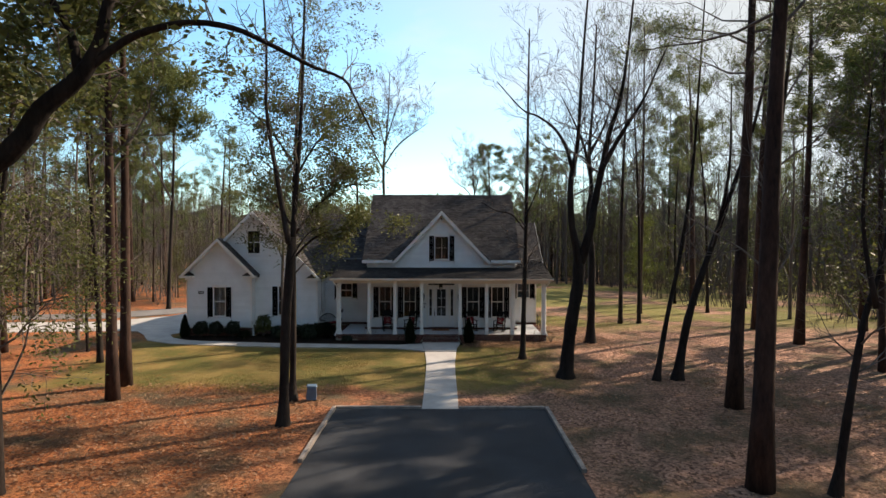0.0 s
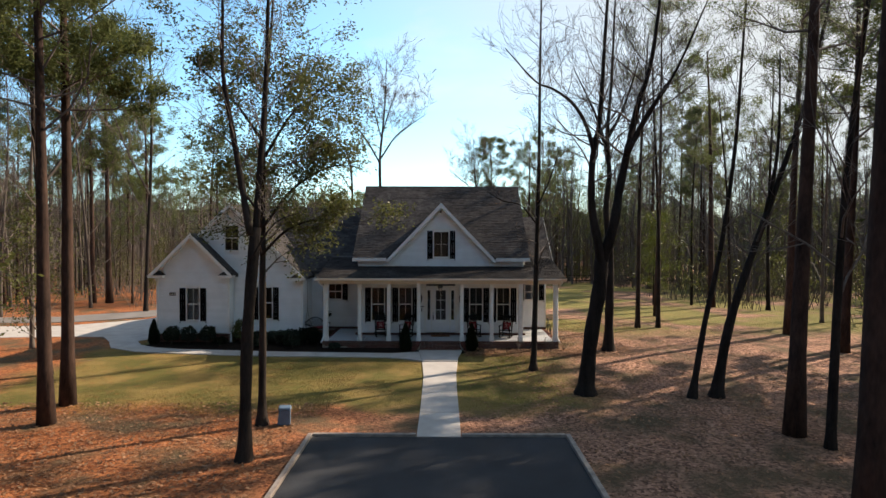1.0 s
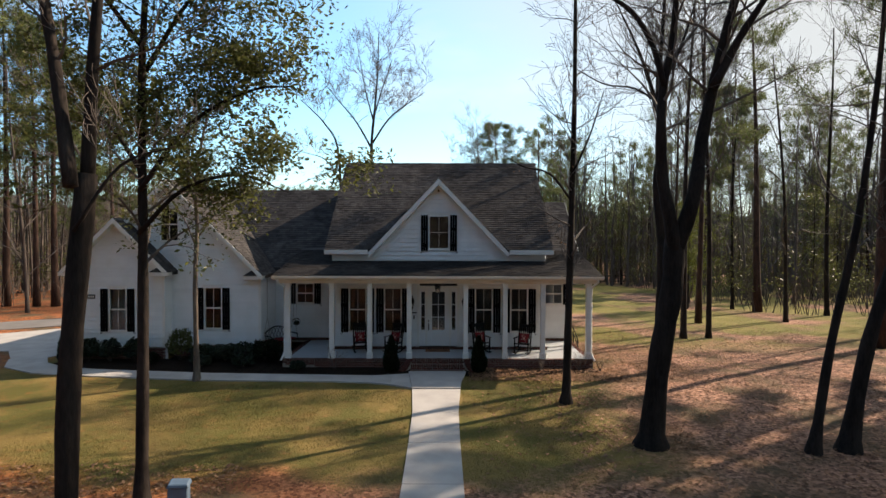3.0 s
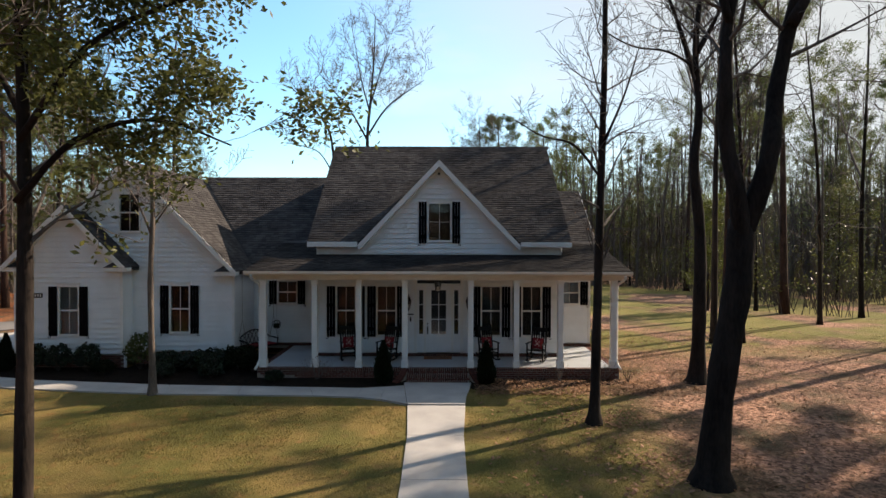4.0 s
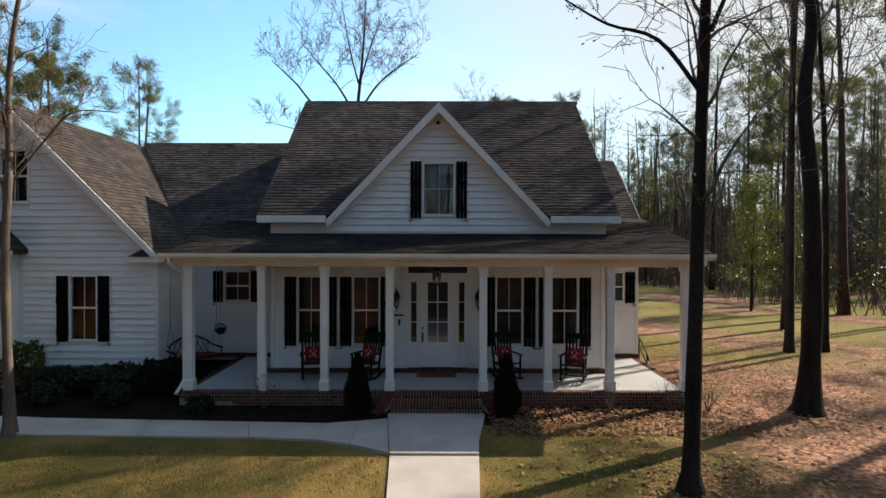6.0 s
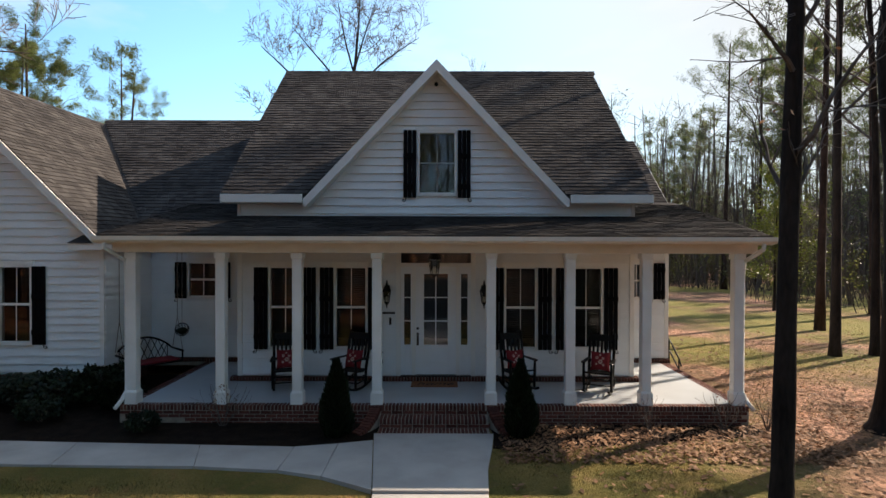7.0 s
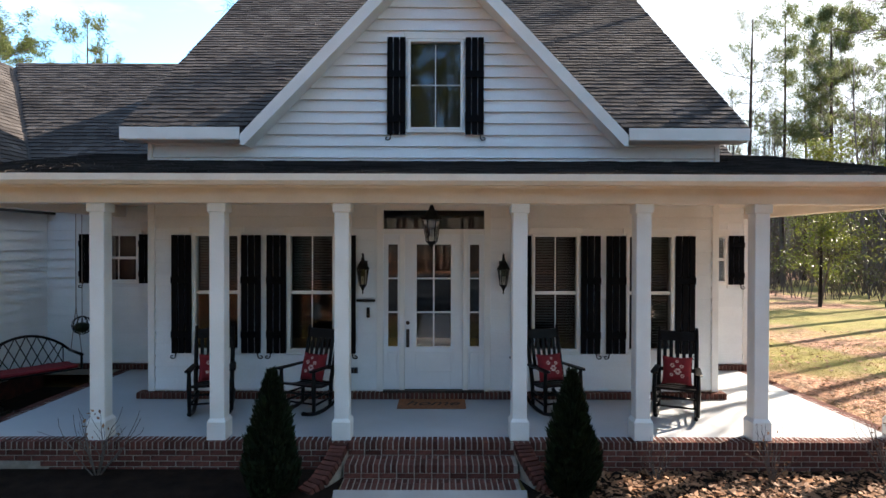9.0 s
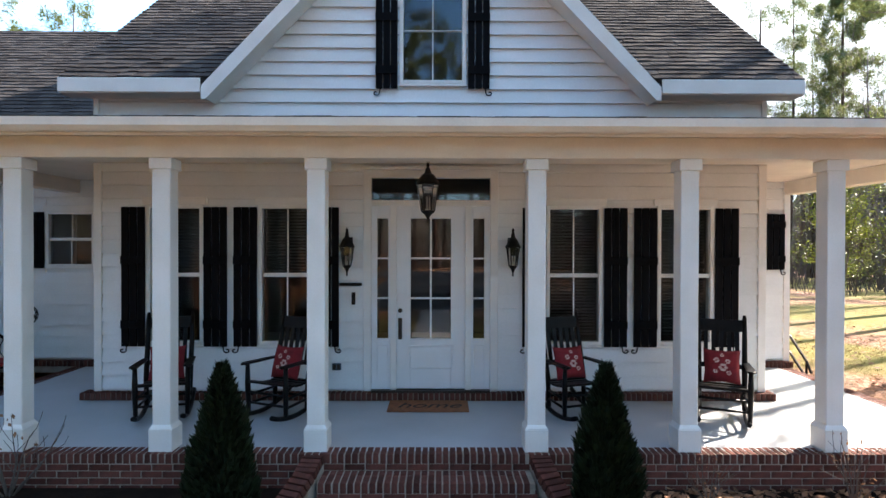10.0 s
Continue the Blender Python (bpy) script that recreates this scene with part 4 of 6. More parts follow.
# planting beds
g = Geo()
g.prism([(x, y, 0.0) for x, y in ((-1.0, -2.02), (-5.9, -2.02), (-5.9, 1.9), (-7.36, 1.9), (-7.36, -0.02), (-10.9, -0.02), (-10.9, -0.62), (-14.9, -0.62), (-15.0, -1.5), (-14.0, -2.2), (-12.7, -2.52), (-8.3, -3.06), (-3.9, -3.27), (-2.3, -3.34), (-1.04, -2.94))], (0, 0, 0.175))
solid("mulch_bed", g, MULCH, "dark mulched planting bed along the foundation", "planting bed", kind="structure")
g = Geo()
g.prism([(x, y, 0.0) for x, y in ((1.0, -2.02), (1.07, -2.62), (1.0, -3.25), (1.7, -3.5), (2.6, -3.2), (3.6, -2.95), (5.2, -2.75), (5.95, -2.4), (5.95, -2.02))], (0, 0, 0.158))
solid("mulch_bed", g, MULCH, "dark mulched planting bed along the foundation", "planting bed", kind="structure")

# ---- porch brickwork ----
BRICK_MESHES = []
for i in range(6):
    g = Geo()
    r = random.Random(i)
    w, h, d = 0.0272 + r.uniform(-0.001, 0.001), 0.046, 0.098
    g.hexa([(-w, -d, -h), (w, -d, -h), (w, d, -h), (-w, d, -h)], [(-w + 0.001, -d + r.uniform(0, 0.003), h), (w - 0.001, -d + r.uniform(0, 0.003), h), (w - 0.001, d, h), (-w + 0.001, d, h)])
    BRICK_MESHES.append(g.mesh("rowlock_brick", BRICK, bevel=0.003))
STRETCHERS = []
for i in range(4):
    g = Geo()
    r = random.Random(50 + i)
    g.box(-0.0965 + r.uniform(0, 0.002), 0.0965 - r.uniform(0, 0.002), -0.045, 0.045, -0.0285, 0.0285)
    STRETCHERS.append(g.mesh("stretcher_brick", BRICK, bevel=0.003))


def jitter():
    return pose(rnd.uniform(-0.001, 0.001), rnd.uniform(-0.002, 0.002), rnd.uniform(-0.0015, 0.0015), rnd.uniform(-0.6, 0.6), 0, rnd.uniform(-0.7, 0.7))


porch_edge = new("porch_edge")
porch_edge.parent = house
base = Geo()
base.box(-5.90, 5.90, PB - 0.003, PB + 0.095, 0.05, FLOOR - 0.003)
for s in (-1, 1):
    x0, x1 = sorted((s * 5.80, s * 5.888))
    base.box(x0, x1, PB + 0.1, RY - 0.02, 0.05, FLOOR - 0.012)
part("mortar", base, MORTAR, porch_edge)
n = 0
x = -5.87
while x < 5.88:
    if not (-1.0 < x < 1.0):
        piece("brick", BRICK_MESHES[n % 6], porch_edge, pose(x, PB + 0.09, FLOOR - 0.043) @ jitter())
    n += 1
    x += 0.0675
for k in range(4):
    x = -5.80 + (0.1 if k % 2 else 0)
    while x < 5.85:
        if not (-1.1 < x < 1.1) and (x > -4.6 or k < 2):
            piece("brick", STRETCHERS[n % 4], porch_edge, pose(x, PB + 0.036, FLOOR - 0.128 - k * 0.0675) @ jitter())
        n += 1
        x += 0.203
porch_sides = new("porch_side_edge")
porch_sides.parent = house
for s in (-1, 1):
    y = PB + 0.24
    while y < RY - 0.05:
        piece("brick", BRICK_MESHES[n % 6], porch_sides, pose(s * 5.81, y, FLOOR - 0.043, 0, 0, 90) @ jitter())
        n += 1
        y += 0.0675
ledge = new("wall_ledge")
ledge.parent = house
g = Geo()
g.box(-WX - 0.1, WX + 0.1, -0.115, -0.001, FLOOR - 0.1, FLOOR + 0.088)
g.box(-7.36, -WX - 0.11, RY - 0.115, RY - 0.001, FLOOR - 0.1, FLOOR + 0.088)
g.box(WX + 0.11, 5.98, RY - 0.115, RY - 0.001, FLOOR - 0.1, FLOOR + 0.088)
part("mortar", g, MORTAR, ledge)
for x0, x1, y in ((-WX - 0.12, WX + 0.12, -0.035), (-7.34, -WX - 0.14, RY - 0.035), (WX + 0.14, 6.0, RY - 0.035)):
    x = x0
    while x < x1:
        piece("brick", BRICK_MESHES[n % 6], ledge, pose(x, y, FLOOR + 0.05) @ jitter())
        n += 1
        x += 0.0675
# foundation brick under the garage wing
found = Geo()
side_found = Geo()
side_found.box(-7.49, -7.37, 0.0, RY - 0.1, 0.05, 0.62)
part("side_foundation", side_found, BRICK, house)
found.box(-10.949, -7.37, -0.02, 0.1, 0.05, 0.62)
found.box(-14.89, -11.07, SGY - 0.02, SGY + 0.1, 0.05, 0.62)
foundation = part("foundation", found, MORTAR, house)
for k in range(7):
    for x0, x1, y in ((-10.9, -7.4, -0.001), (-14.8, -11.1, SGY - 0.001)):
        x = x0 + (0.1 if k % 2 else 0)
        while x < x1:
            piece("brick", STRETCHERS[n % 4], foundation, pose(x, y + 0.016, 0.165 + k * 0.0675) @ jitter())
            n += 1
            x += 0.203

steps = new("porch_steps")
steps.parent = house
g = Geo()
g.box(-1.0, 1.0, PB - 0.303, PB + 0.02, 0.05, 0.337)
g.box(-1.0, 1.0, PB - 0.603, PB - 0.304, 0.05, 0.177)
part("mortar", g, MORTAR, steps)
for z, y in ((FLOOR, PB), (0.34, PB - 0.30), (0.18, PB - 0.60)):
    x = -0.965
    while x < 0.98:
        piece("brick", BRICK_MESHES[n % 6], steps, pose(x, y + 0.09, z - 0.043) @ jitter())
        n += 1
        x += 0.0675
        if z < FLOOR - 0.1:
            piece("brick", BRICK_MESHES[n % 6], steps, pose(x - 0.0675, y + 0.295, z - 0.043) @ jitter())
    x = -0.9
    while x < 0.95:
        piece("brick", STRETCHERS[n % 4], steps, pose(x, y + 0.037, z - 0.122) @ jitter())
        n += 1
        x += 0.203
for s in (-1, 1):
    cheek_wall = new("cheek_wall")
    cheek_wall.parent = house
    g = Geo()
    run = [(s * 1.09, PB + 0.02, FLOOR), (s * 1.13, PB - 0.26, 0.42), (s * 1.24, PB - 0.50, 0.28), (s * 1.38, PB - 0.68, 0.2)]
    for p, q in zip(run, run[1:]):
        w = 0.10
        lo = [(p[0] - w, p[1], 0.05), (p[0] + w, p[1], 0.05), (q[0] + w, q[1], 0.05), (q[0] - w, q[1], 0.05)]
        hi = [(p[0] - w, p[1], p[2] - 0.08), (p[0] + w, p[1], p[2] - 0.08), (q[0] + w, q[1], q[2] - 0.08), (q[0] - w, q[1], q[2] - 0.08)]
        g.hexa(lo, hi)
    part("mortar", g, MORTAR, cheek_wall)
    total = sum((Vector(q) - Vector(p)).length for p, q in zip(run, run[1:]))
    d = 0.03
    while d < total:
        left_over = d
        for p, q in zip(run, run[1:]):
            seg = Vector(q) - Vector(p)
            if left_over <= seg.length:
                c = Vector(p) + seg.normalized() * left_over
                pitch = math.degrees(math.atan2(seg.z, -seg.y))
                turn = math.degrees(math.atan2(seg.x, -seg.y))
                piece("brick", BRICK_MESHES[n % 6], cheek_wall, pose(c.x, c.y, c.z - 0.045, -pitch, 0, turn) @ pose(0, 0, 0, 0, 0, 90) @ jitter())
                n += 1
                break
            left_over -= seg.length
        d += 0.0675

# ---- trees ----
def grow(g, p, d, length, r, level, depth, rg, tips, spread=0.75, up=0.12, wiggle=0.18, kids=(3, 5), start=0.3, end=0.35, ratio=0.62, thin=0.004):
    """One limb with its twigs: a bent, tapered tube that carries smaller limbs."""
    n = 6 if level == 0 else (4 if level < depth - 1 else 3)
    pts, radii = [Vector(p)], [r]
    d = Vector(d).normalized()
    for i in range(n):
        d = (d + Vector((rg.gauss(0, wiggle), rg.gauss(0, wiggle), rg.gauss(0, wiggle) + up))).normalized()
        pts.append(pts[-1] + d * (length / n))
        radii.append(max(thin, r * (1 - (1 - end) * (i + 1) / n)))
    g.tube(pts, radii, 8 if r > 0.09 else (5 if r > 0.03 else 3), cap=False)
    if level >= depth:
        tips.append((pts[-1], d))
        tips.append((pts[len(pts) // 2], d))
        return
    for k in range(rg.randint(*kids)):
        f = start + (1 - start) * (k + rg.random()) / kids[1]
        f = min(f, 0.98)
        i = min(int(f * n), n - 1)
        q = pts[i].lerp(pts[i + 1], f * n - i)
        axis = (pts[i + 1] - pts[i]).normalized()
        side = axis.orthogonal().normalized()
        side.rotate(Matrix.Rotation(rg.uniform(0, 2 * math.pi), 3, axis))
        ang = spread * rg.uniform(0.7, 1.25)
        nd = axis * math.cos(ang) + side * math.sin(ang)
        rr = max(thin, (radii[i] + (radii[i + 1] - radii[i]) * (f * n - i)) * rg.uniform(0.5, 0.72))
        grow(g, q, nd, length * ratio * rg.uniform(0.75, 1.15), rr, level + 1, depth, rg, tips, spread, up, wiggle * 1.15, kids, 0.25, 0.4, ratio, thin)
    grow(g, pts[-1], d, length * ratio * 0.9, radii[-1], level + 1, depth, rg, tips, spread, up, wiggle * 1.15, kids, 0.2, 0.35, ratio, thin)


def leaves_at(g, tips, rg, count, size, radius, long=1.7):
    for p, d in tips:
        for k in range(count):
            c = p + Vector((rg.gauss(0, radius), rg.gauss(0, radius), rg.gauss(0, radius * 0.7)))
            a = Vector((rg.uniform(-1, 1), rg.uniform(-1, 1), rg.uniform(-0.8, 0.5))).normalized()
            b = a.orthogonal().normalized()
            b.rotate(Matrix.Rotation(rg.uniform(0, 6.28), 3, a))
            s = size * rg.uniform(0.6, 1.3)
            g.poly((c - a * s * long * 0.5, c + b * s * 0.4, c + a * s * long * 0.5, c - b * s * 0.4))


def needles_at(g, tips, rg, count, size, radius=0.12):
    for p, d in tips:
        for k in range(count):
            a = Vector((rg.gauss(0, 1), rg.gauss(0, 1), rg.gauss(0.25, 0.8))).normalized()
            c = p + Vector((rg.gauss(0, radius), rg.gauss(0, radius), rg.gauss(0, radius)))
            b = a.orthogonal().normalized() * size * 0.07
            s = a * size * rg.uniform(0.6, 1.2)
            g.poly((c - b, c + b, c + s))


def trunk_path(height, r, rg, lean=(0, 0), bend=0.25, flare=1.5, n=9, end=0.25):
    pts, radii = [], []
    ox, oy = rg.uniform(0, 6), rg.uniform(0, 6)
    for i in range(n + 1):
        f = i / n
        pts.append(Vector((lean[0] * f + bend * math.sin(ox + f * 4) * f, lean[1] * f + bend * math.sin(oy + f * 3.3) * f, height * f - (0.25 if i == 0 else 0))))
        radii.append(r * (1 - (1 - end) * f) * (1 + (flare - 1) * math.exp(-f * height / 0.35)))
    return pts, radii


def bare_tree(name, seed, height, r, lean=(0, 0), low=0.35, limbs=9, limb_len=0.3, depth=3, bark=BARK, label="", sticks=(3, 5), spread=0.75, up=0.12, forks=(), thin=0.005, tag=True, leaf=None, bend=0.25):
    rg = random.Random(seed)
    tree = thing(name, label or "tall bare winter hardwood with grey-brown bark", "tree", "woodland trees") if tag else new(name)
    g, c, tips = Geo(), Geo(), []
    pts, radii = trunk_path(height, r, rg, lean, bend=bend)
    # the base flares out a little above the ground
    pts.insert(1, pts[0].lerp(pts[1], 0.3))
    radii.insert(1, r * 1.06)
    g.tube(pts, radii, 10)
    for at, direction, length, rr in forks:
        i = int(at * (len(pts) - 1))
        q = pts[i].lerp(pts[i + 1], at * (len(pts) - 1) - i)
        grow(c, q, direction, length, rr, 0, depth, rg, tips, 0.62, 0.07, 0.05, sticks, 0.35, 0.3, 0.5, thin)
    for k in range(limbs):
        f = low + (0.98 - low) * (k + rg.random() * 0.8) / limbs
        i = min(int(f * (len(pts) - 1)), len(pts) - 2)
        q = pts[i].lerp(pts[i + 1], f * (len(pts) - 1) - i)
        t = k * 2.4 + rg.uniform(-0.5, 0.5)
        ang = rg.uniform(0.5, 1.0)
        grow(c, q, (math.cos(t) * math.sin(ang), math.sin(t) * math.sin(ang), math.cos(ang)), height * limb_len * (1.15 - f * 0.6) * rg.uniform(0.7, 1.2), radii[i] * rg.uniform(0.3, 0.5), 1, depth, rg, tips, spread, up, 0.16, sticks, 0.25, 0.3, 0.6, thin)
    part("trunk", g, bark, tree, smooth=True)
    part("crown", c, TWIG if bark is not SMALLTREE else SMALLTREE, tree, "bare twiggy crown")
    if leaf:
        lg = Geo()
        leaves_at(lg, tips if leaf[1] >= 1 else [t for t in tips if rg.random() < leaf[1]], rg, leaf[2], leaf[3], leaf[4])
        part("foliage", lg, leaf[0], tree)
    return tree


def pine_tree(name, seed, height, r, lean=(0, 0), low=0.5, limbs=22, count=60, size=0.25, label="", reach=0.17):
    rg = random.Random(seed)
    tree = thing(name, label or "tall straight pine with reddish bark and high tufted crown", "tree", "woodland trees")
    g, c, lg, tips = Geo(), Geo(), Geo(), []
    pts, radii = trunk_path(height, r, rg, lean, 0.18, 1.35, 10, 0.2)
    g.tube(pts, radii, 9)
    for k in range(limbs):
        f = low + (0.99 - low) * (k + rg.random()) / limbs
        i = min(int(f * (len(pts) - 1)), len(pts) - 2)
        q = pts[i].lerp(pts[i + 1], f * (len(pts) - 1) - i)
        t = k * 2.4 + rg.uniform(-0.4, 0.4)
        taper = math.sin(min(1, (1.08 - f) / (1.08 - low) * 1.5) * math.pi / 2)
        own = []
        grow(c, q, (math.cos(t), math.sin(t), rg.uniform(-0.05, 0.5)), height * reach * taper * rg.uniform(0.5, 1.15), radii[i] * 0.3, 1, 2, rg, own, 0.7, 0.12, 0.2, (3, 4), 0.4, 0.4, 0.5, 0.006)
        if rg.random() < 0.85:
            tips += own
    needles_at(lg, tips, rg, count, size * height / 18, 0.15 * height / 18)
    part("trunk", g, PINEBARK, tree, smooth=True)
    part("crown", c, TWIG, tree)
    part("needles", lg, NEEDLE, tree, "dull green needle tufts")
    return tree


def set_down(tree, x, y, turn=0, scale=1.0):
    tree.matrix_basis = Matrix.Translation((x, y, ground_z(x, y))) @ pose(0, 0, 0, 0, 0, turn) @ Matrix.Scale(scale, 4)
    return tree


def copy_down(tree, x, y, turn, scale):
    t = copy_thing(tree, Matrix.Identity(4))
    t.matrix_basis = Matrix.Translation((x, y, ground_z(x, y))) @ pose(0, 0, 0, 0, 0, turn) @ Matrix.Scale(scale, 4)
    return t


def bend_through(points, k=4):
    """A soft curve through the given points."""
    p = [Vector(q) for q in points]
    p = [p[0] * 2 - p[1]] + p + [p[-1] * 2 - p[-2]]
    out = []
    for i in range(1, len(p) - 2):
        for j in range(k):
            t = j / k
            out.append(0.5 * (2 * p[i] + (p[i + 1] - p[i - 1]) * t + (2 * p[i - 1] - 5 * p[i] + 4 * p[i + 1] - p[i + 2]) * t * t + (3 * p[i] - p[i - 1] - 3 * p[i + 1] + p[i + 2]) * t ** 3))
    return out + [p[-2]]


def stem_tree(name, seed, label, stems, bark=BARK, leaf=None, depth=3, thin=0.005, group="woodland trees", sticks=(3, 4), up=0.1):
    """A tree drawn stem by stem: (path, first radius, last radius, where twigs begin, how many, their length)."""
    rg = random.Random(seed)
    tree = thing(name, label, "tree", group)
    c, tips = Geo(), []
    for order, (path, r0, r1, begin, count, length) in enumerate(stems):
        g = Geo()
        pts = bend_through([(x + rg.gauss(0, 0.02), rg.gauss(0, 0.06) * min(z, 6) / 3, z) if len(q) == 2 else q for q in path for x, z in [(q[0], q[-1])]])
        n = len(pts) - 1
        radii = []
        for i, p in enumerate(pts):
            r = (r0 + (r1 - r0) * i / n) * (1 + 0.06 * math.sin(i * 2.1 + seed))
            radii.append(r * (1 + 0.75 * math.exp(-max(p.z, 0) / 0.28)) if path[0][-1] < 0.1 else r)
        g.tube(pts, radii, 12 if r0 > 0.1 else 7)
        part("limb" if order else "trunk", g, bark, tree, smooth=True)
        for k in range(count):
            f = n * (begin + (0.99 - begin) * (k + rg.random() * 0.8) / count)
            i = min(int(f), n - 1)
            q = pts[i].lerp(pts[i + 1], f - i)
            t, ang = k * 2.4 + rg.uniform(-0.5, 0.5), rg.uniform(0.6, 1.15)
            grow(c, q, (math.cos(t) * math.sin(ang), math.sin(t) * math.sin(ang), math.cos(ang)), length * rg.uniform(0.6, 1.3), max(thin, min(radii[i] * 0.36, 0.045)), 1, depth, rg, tips, 0.7, up, 0.17, sticks, 0.25, 0.3, 0.62, thin)
    part("crown", c, SMALLTREE if bark is SMALLTREE else TWIG, tree, "bare twiggy crown")
    if leaf:
        mat, share, count, size, radius = leaf
        lg = Geo()
        leaves_at(lg, [t for t in tips if rg.random() < share], rg, count, size, radius)
        part("foliage", lg, mat, tree)
    return tree


# trees in the front yard
set_down(stem_tree("hardwood_tree", 3, "large forked bare hardwood with dark bark and ringed leaf mound", [
    ([(0, -0.3), (0.04, 0.3), (0.2, 2.2), (0.44, 3.9), (0.56, 5.1)], 0.27, 0.25, 1, 0, 0),
    ([(0.53, 4.7), (0.36, 5.6), (0.2, 6.6), (0.13, 7.7), (0.25, 8.9), (0.42, 9.9), (0.5, 11.9), (0.7, 14.5), (0.9, 17.5)], 0.18, 0.03, 0.35, 16, 2.0),
    ([(0.57, 4.7), (0.95, 6.2), (1.22, 7.5), (1.5, 9.0), (1.78, 10.5), (2.25, 11.9), (2.6, 14.2), (2.9, 17.5)], 0.2, 0.03, 0.35, 16, 2.0),
    ([(0.2, 8.8), (-0.08, 9.8), (-0.55, 10.6), (-1.25, 11.15), (-1.9, 11.4), (-3.0, 12.6)], 0.085, 0.02, 0.3, 10, 1.4),
    ([(1.45, 8.8), (2.05, 10.0), (2.6, 10.95), (3.25, 11.9), (4.3, 14.3)], 0.12, 0.025, 0.3, 10, 1.7)]), 5.38, -9.65)
set_down(stem_tree("hardwood_tree", 5, "straight dark bare hardwood beside the porch lawn", [
    ([(0, -0.3), (0.0, 0.4), (0.02, 2.6), (0.04, 4.8), (-0.2, 6.9), (-0.03, 8.6), (-0.12, 10.6), (0.05, 13.0), (0.2, 17.5)], 0.25, 0.04, 0.62, 24, 2.4),
    ([(-0.08, 9.6), (-0.45, 11.1), (-0.95, 12.2), (-1.8, 13.8)], 0.10, 0.02, 0.2, 8, 1.6),
    ([(-0.1, 9.9), (-1.0, 10.5), (-2.2, 10.6), (-3.2, 11.2)], 0.05, 0.015, 0.2, 8, 1.2),
    ([(-0.1, 10.4), (0.7, 12.0), (1.5, 14.5)], 0.09, 0.02, 0.2, 8, 1.6)]), 8.28, -2.35)
set_down(stem_tree("sapling_tree", 8, "slender bare tree with fine twigs beside the front walk", [
    ([(0, -0.25), (0.02, 0.3), (0.1, 3.5), (0.17, 6.9), (0.22, 9.3), (0.27, 13.0), (0.3, 16.0)], 0.145, 0.03, 0.34, 34, 1.25),
    ([(0.15, 6.2), (-0.5, 7.0), (-1.3, 7.2), (-2.0, 7.6)], 0.04, 0.012, 0.2, 8, 0.8),
    ([(0.17, 7.0), (0.7, 8.2), (1.1, 9.5)], 0.04, 0.012, 0.2, 8, 0.8)], leaf=(DRYLEAF, 0.12, 1, 0.045, 0.05), up=0.04), 3.95, -6.3)
set_down(stem_tree("hardwood_tree", 11, "forked bare tree at the edge of the leaf litter", [
    ([(0, -0.25), (0.02, 0.3), (0.15, 3.2), (0.3, 6.0)], 0.16, 0.14, 1, 0, 0),
    ([(0.29, 5.8), (-0.03, 7.1), (-0.3, 8.5), (-0.45, 10.0), (-0.5, 12.0), (-0.6, 15.5)], 0.10, 0.02, 0.25, 14, 1.3),
    ([(0.3, 5.8), (0.42, 7.3), (0.6, 9.5), (0.7, 12.0), (0.8, 15.5)], 0.10, 0.02, 0.25, 14, 1.3),
    ([(0.25, 5.2), (0.8, 6.1), (1.5, 6.4)], 0.03, 0.01, 0.2, 6, 0.8)]), -4.98, -15.95)
set_down(stem_tree("evergreen_oak", 13, "evergreen oak with small glossy olive leaves", [
    ([(0, -0.25), (0.0, 0.3), (0.0, 3.1), (0.0, 5.5), (0.08, 8.0), (0.2, 10.4), (0.4, 13.5)], 0.14, 0.03, 0.42, 22, 1.7),
    ([(0, 5.2), (0.9, 6.0), (1.8, 6.3), (2.7, 6.0)], 0.05, 0.012, 0.25, 9, 0.9),
    ([(0, 6.0), (1.0, 7.2), (2.0, 7.9), (2.9, 7.9)], 0.05, 0.012, 0.25, 10, 1.0),
    ([(0, 0, 6.4), (-0.9, 0.6, 7.3), (-2.0, 1.2, 7.8)], 0.05, 0.012, 0.25, 9, 1.0),
    ([(0.1, 8.2), (1.0, 9.6), (2.1, 10.5)], 0.05, 0.012, 0.25, 10, 1.1),
    ([(0.1, 0, 8.6), (-0.6, -0.9, 9.8), (-1.4, -1.6, 10.6)], 0.05, 0.012, 0.25, 9, 1.1)], leaf=(OAKLEAF, 0.85, 17, 0.06, 0.16), up=-0.02), -5.38, -13.1)
set_down(stem_tree("small_tree", 17, "pale-barked slender leafless tree beside the side path", [
    ([(0, -0.2), (0, 0.3), (0.02, 3.3), (0.08, 5.3), (0.02, 7.0), (0.35, 8.6), (0.7, 9.8), (0.95, 11.0)], 0.105, 0.014, 0.4, 16, 1.1),
    ([(0.04, 4.6), (-0.35, 5.6), (-0.9, 6.4), (-1.7, 7.2)], 0.035, 0.008, 0.2, 9, 0.7),
    ([(0.06, 4.9), (0.6, 5.8), (1.3, 6.3), (2.2, 6.3)], 0.03, 0.008, 0.2, 9, 0.7),
    ([(0.05, 6.0), (-0.3, 7.6), (-0.4, 9.6)], 0.035, 0.01, 0.2, 9, 0.8)], SMALLTREE, up=0.03), -8.35, -3.95)
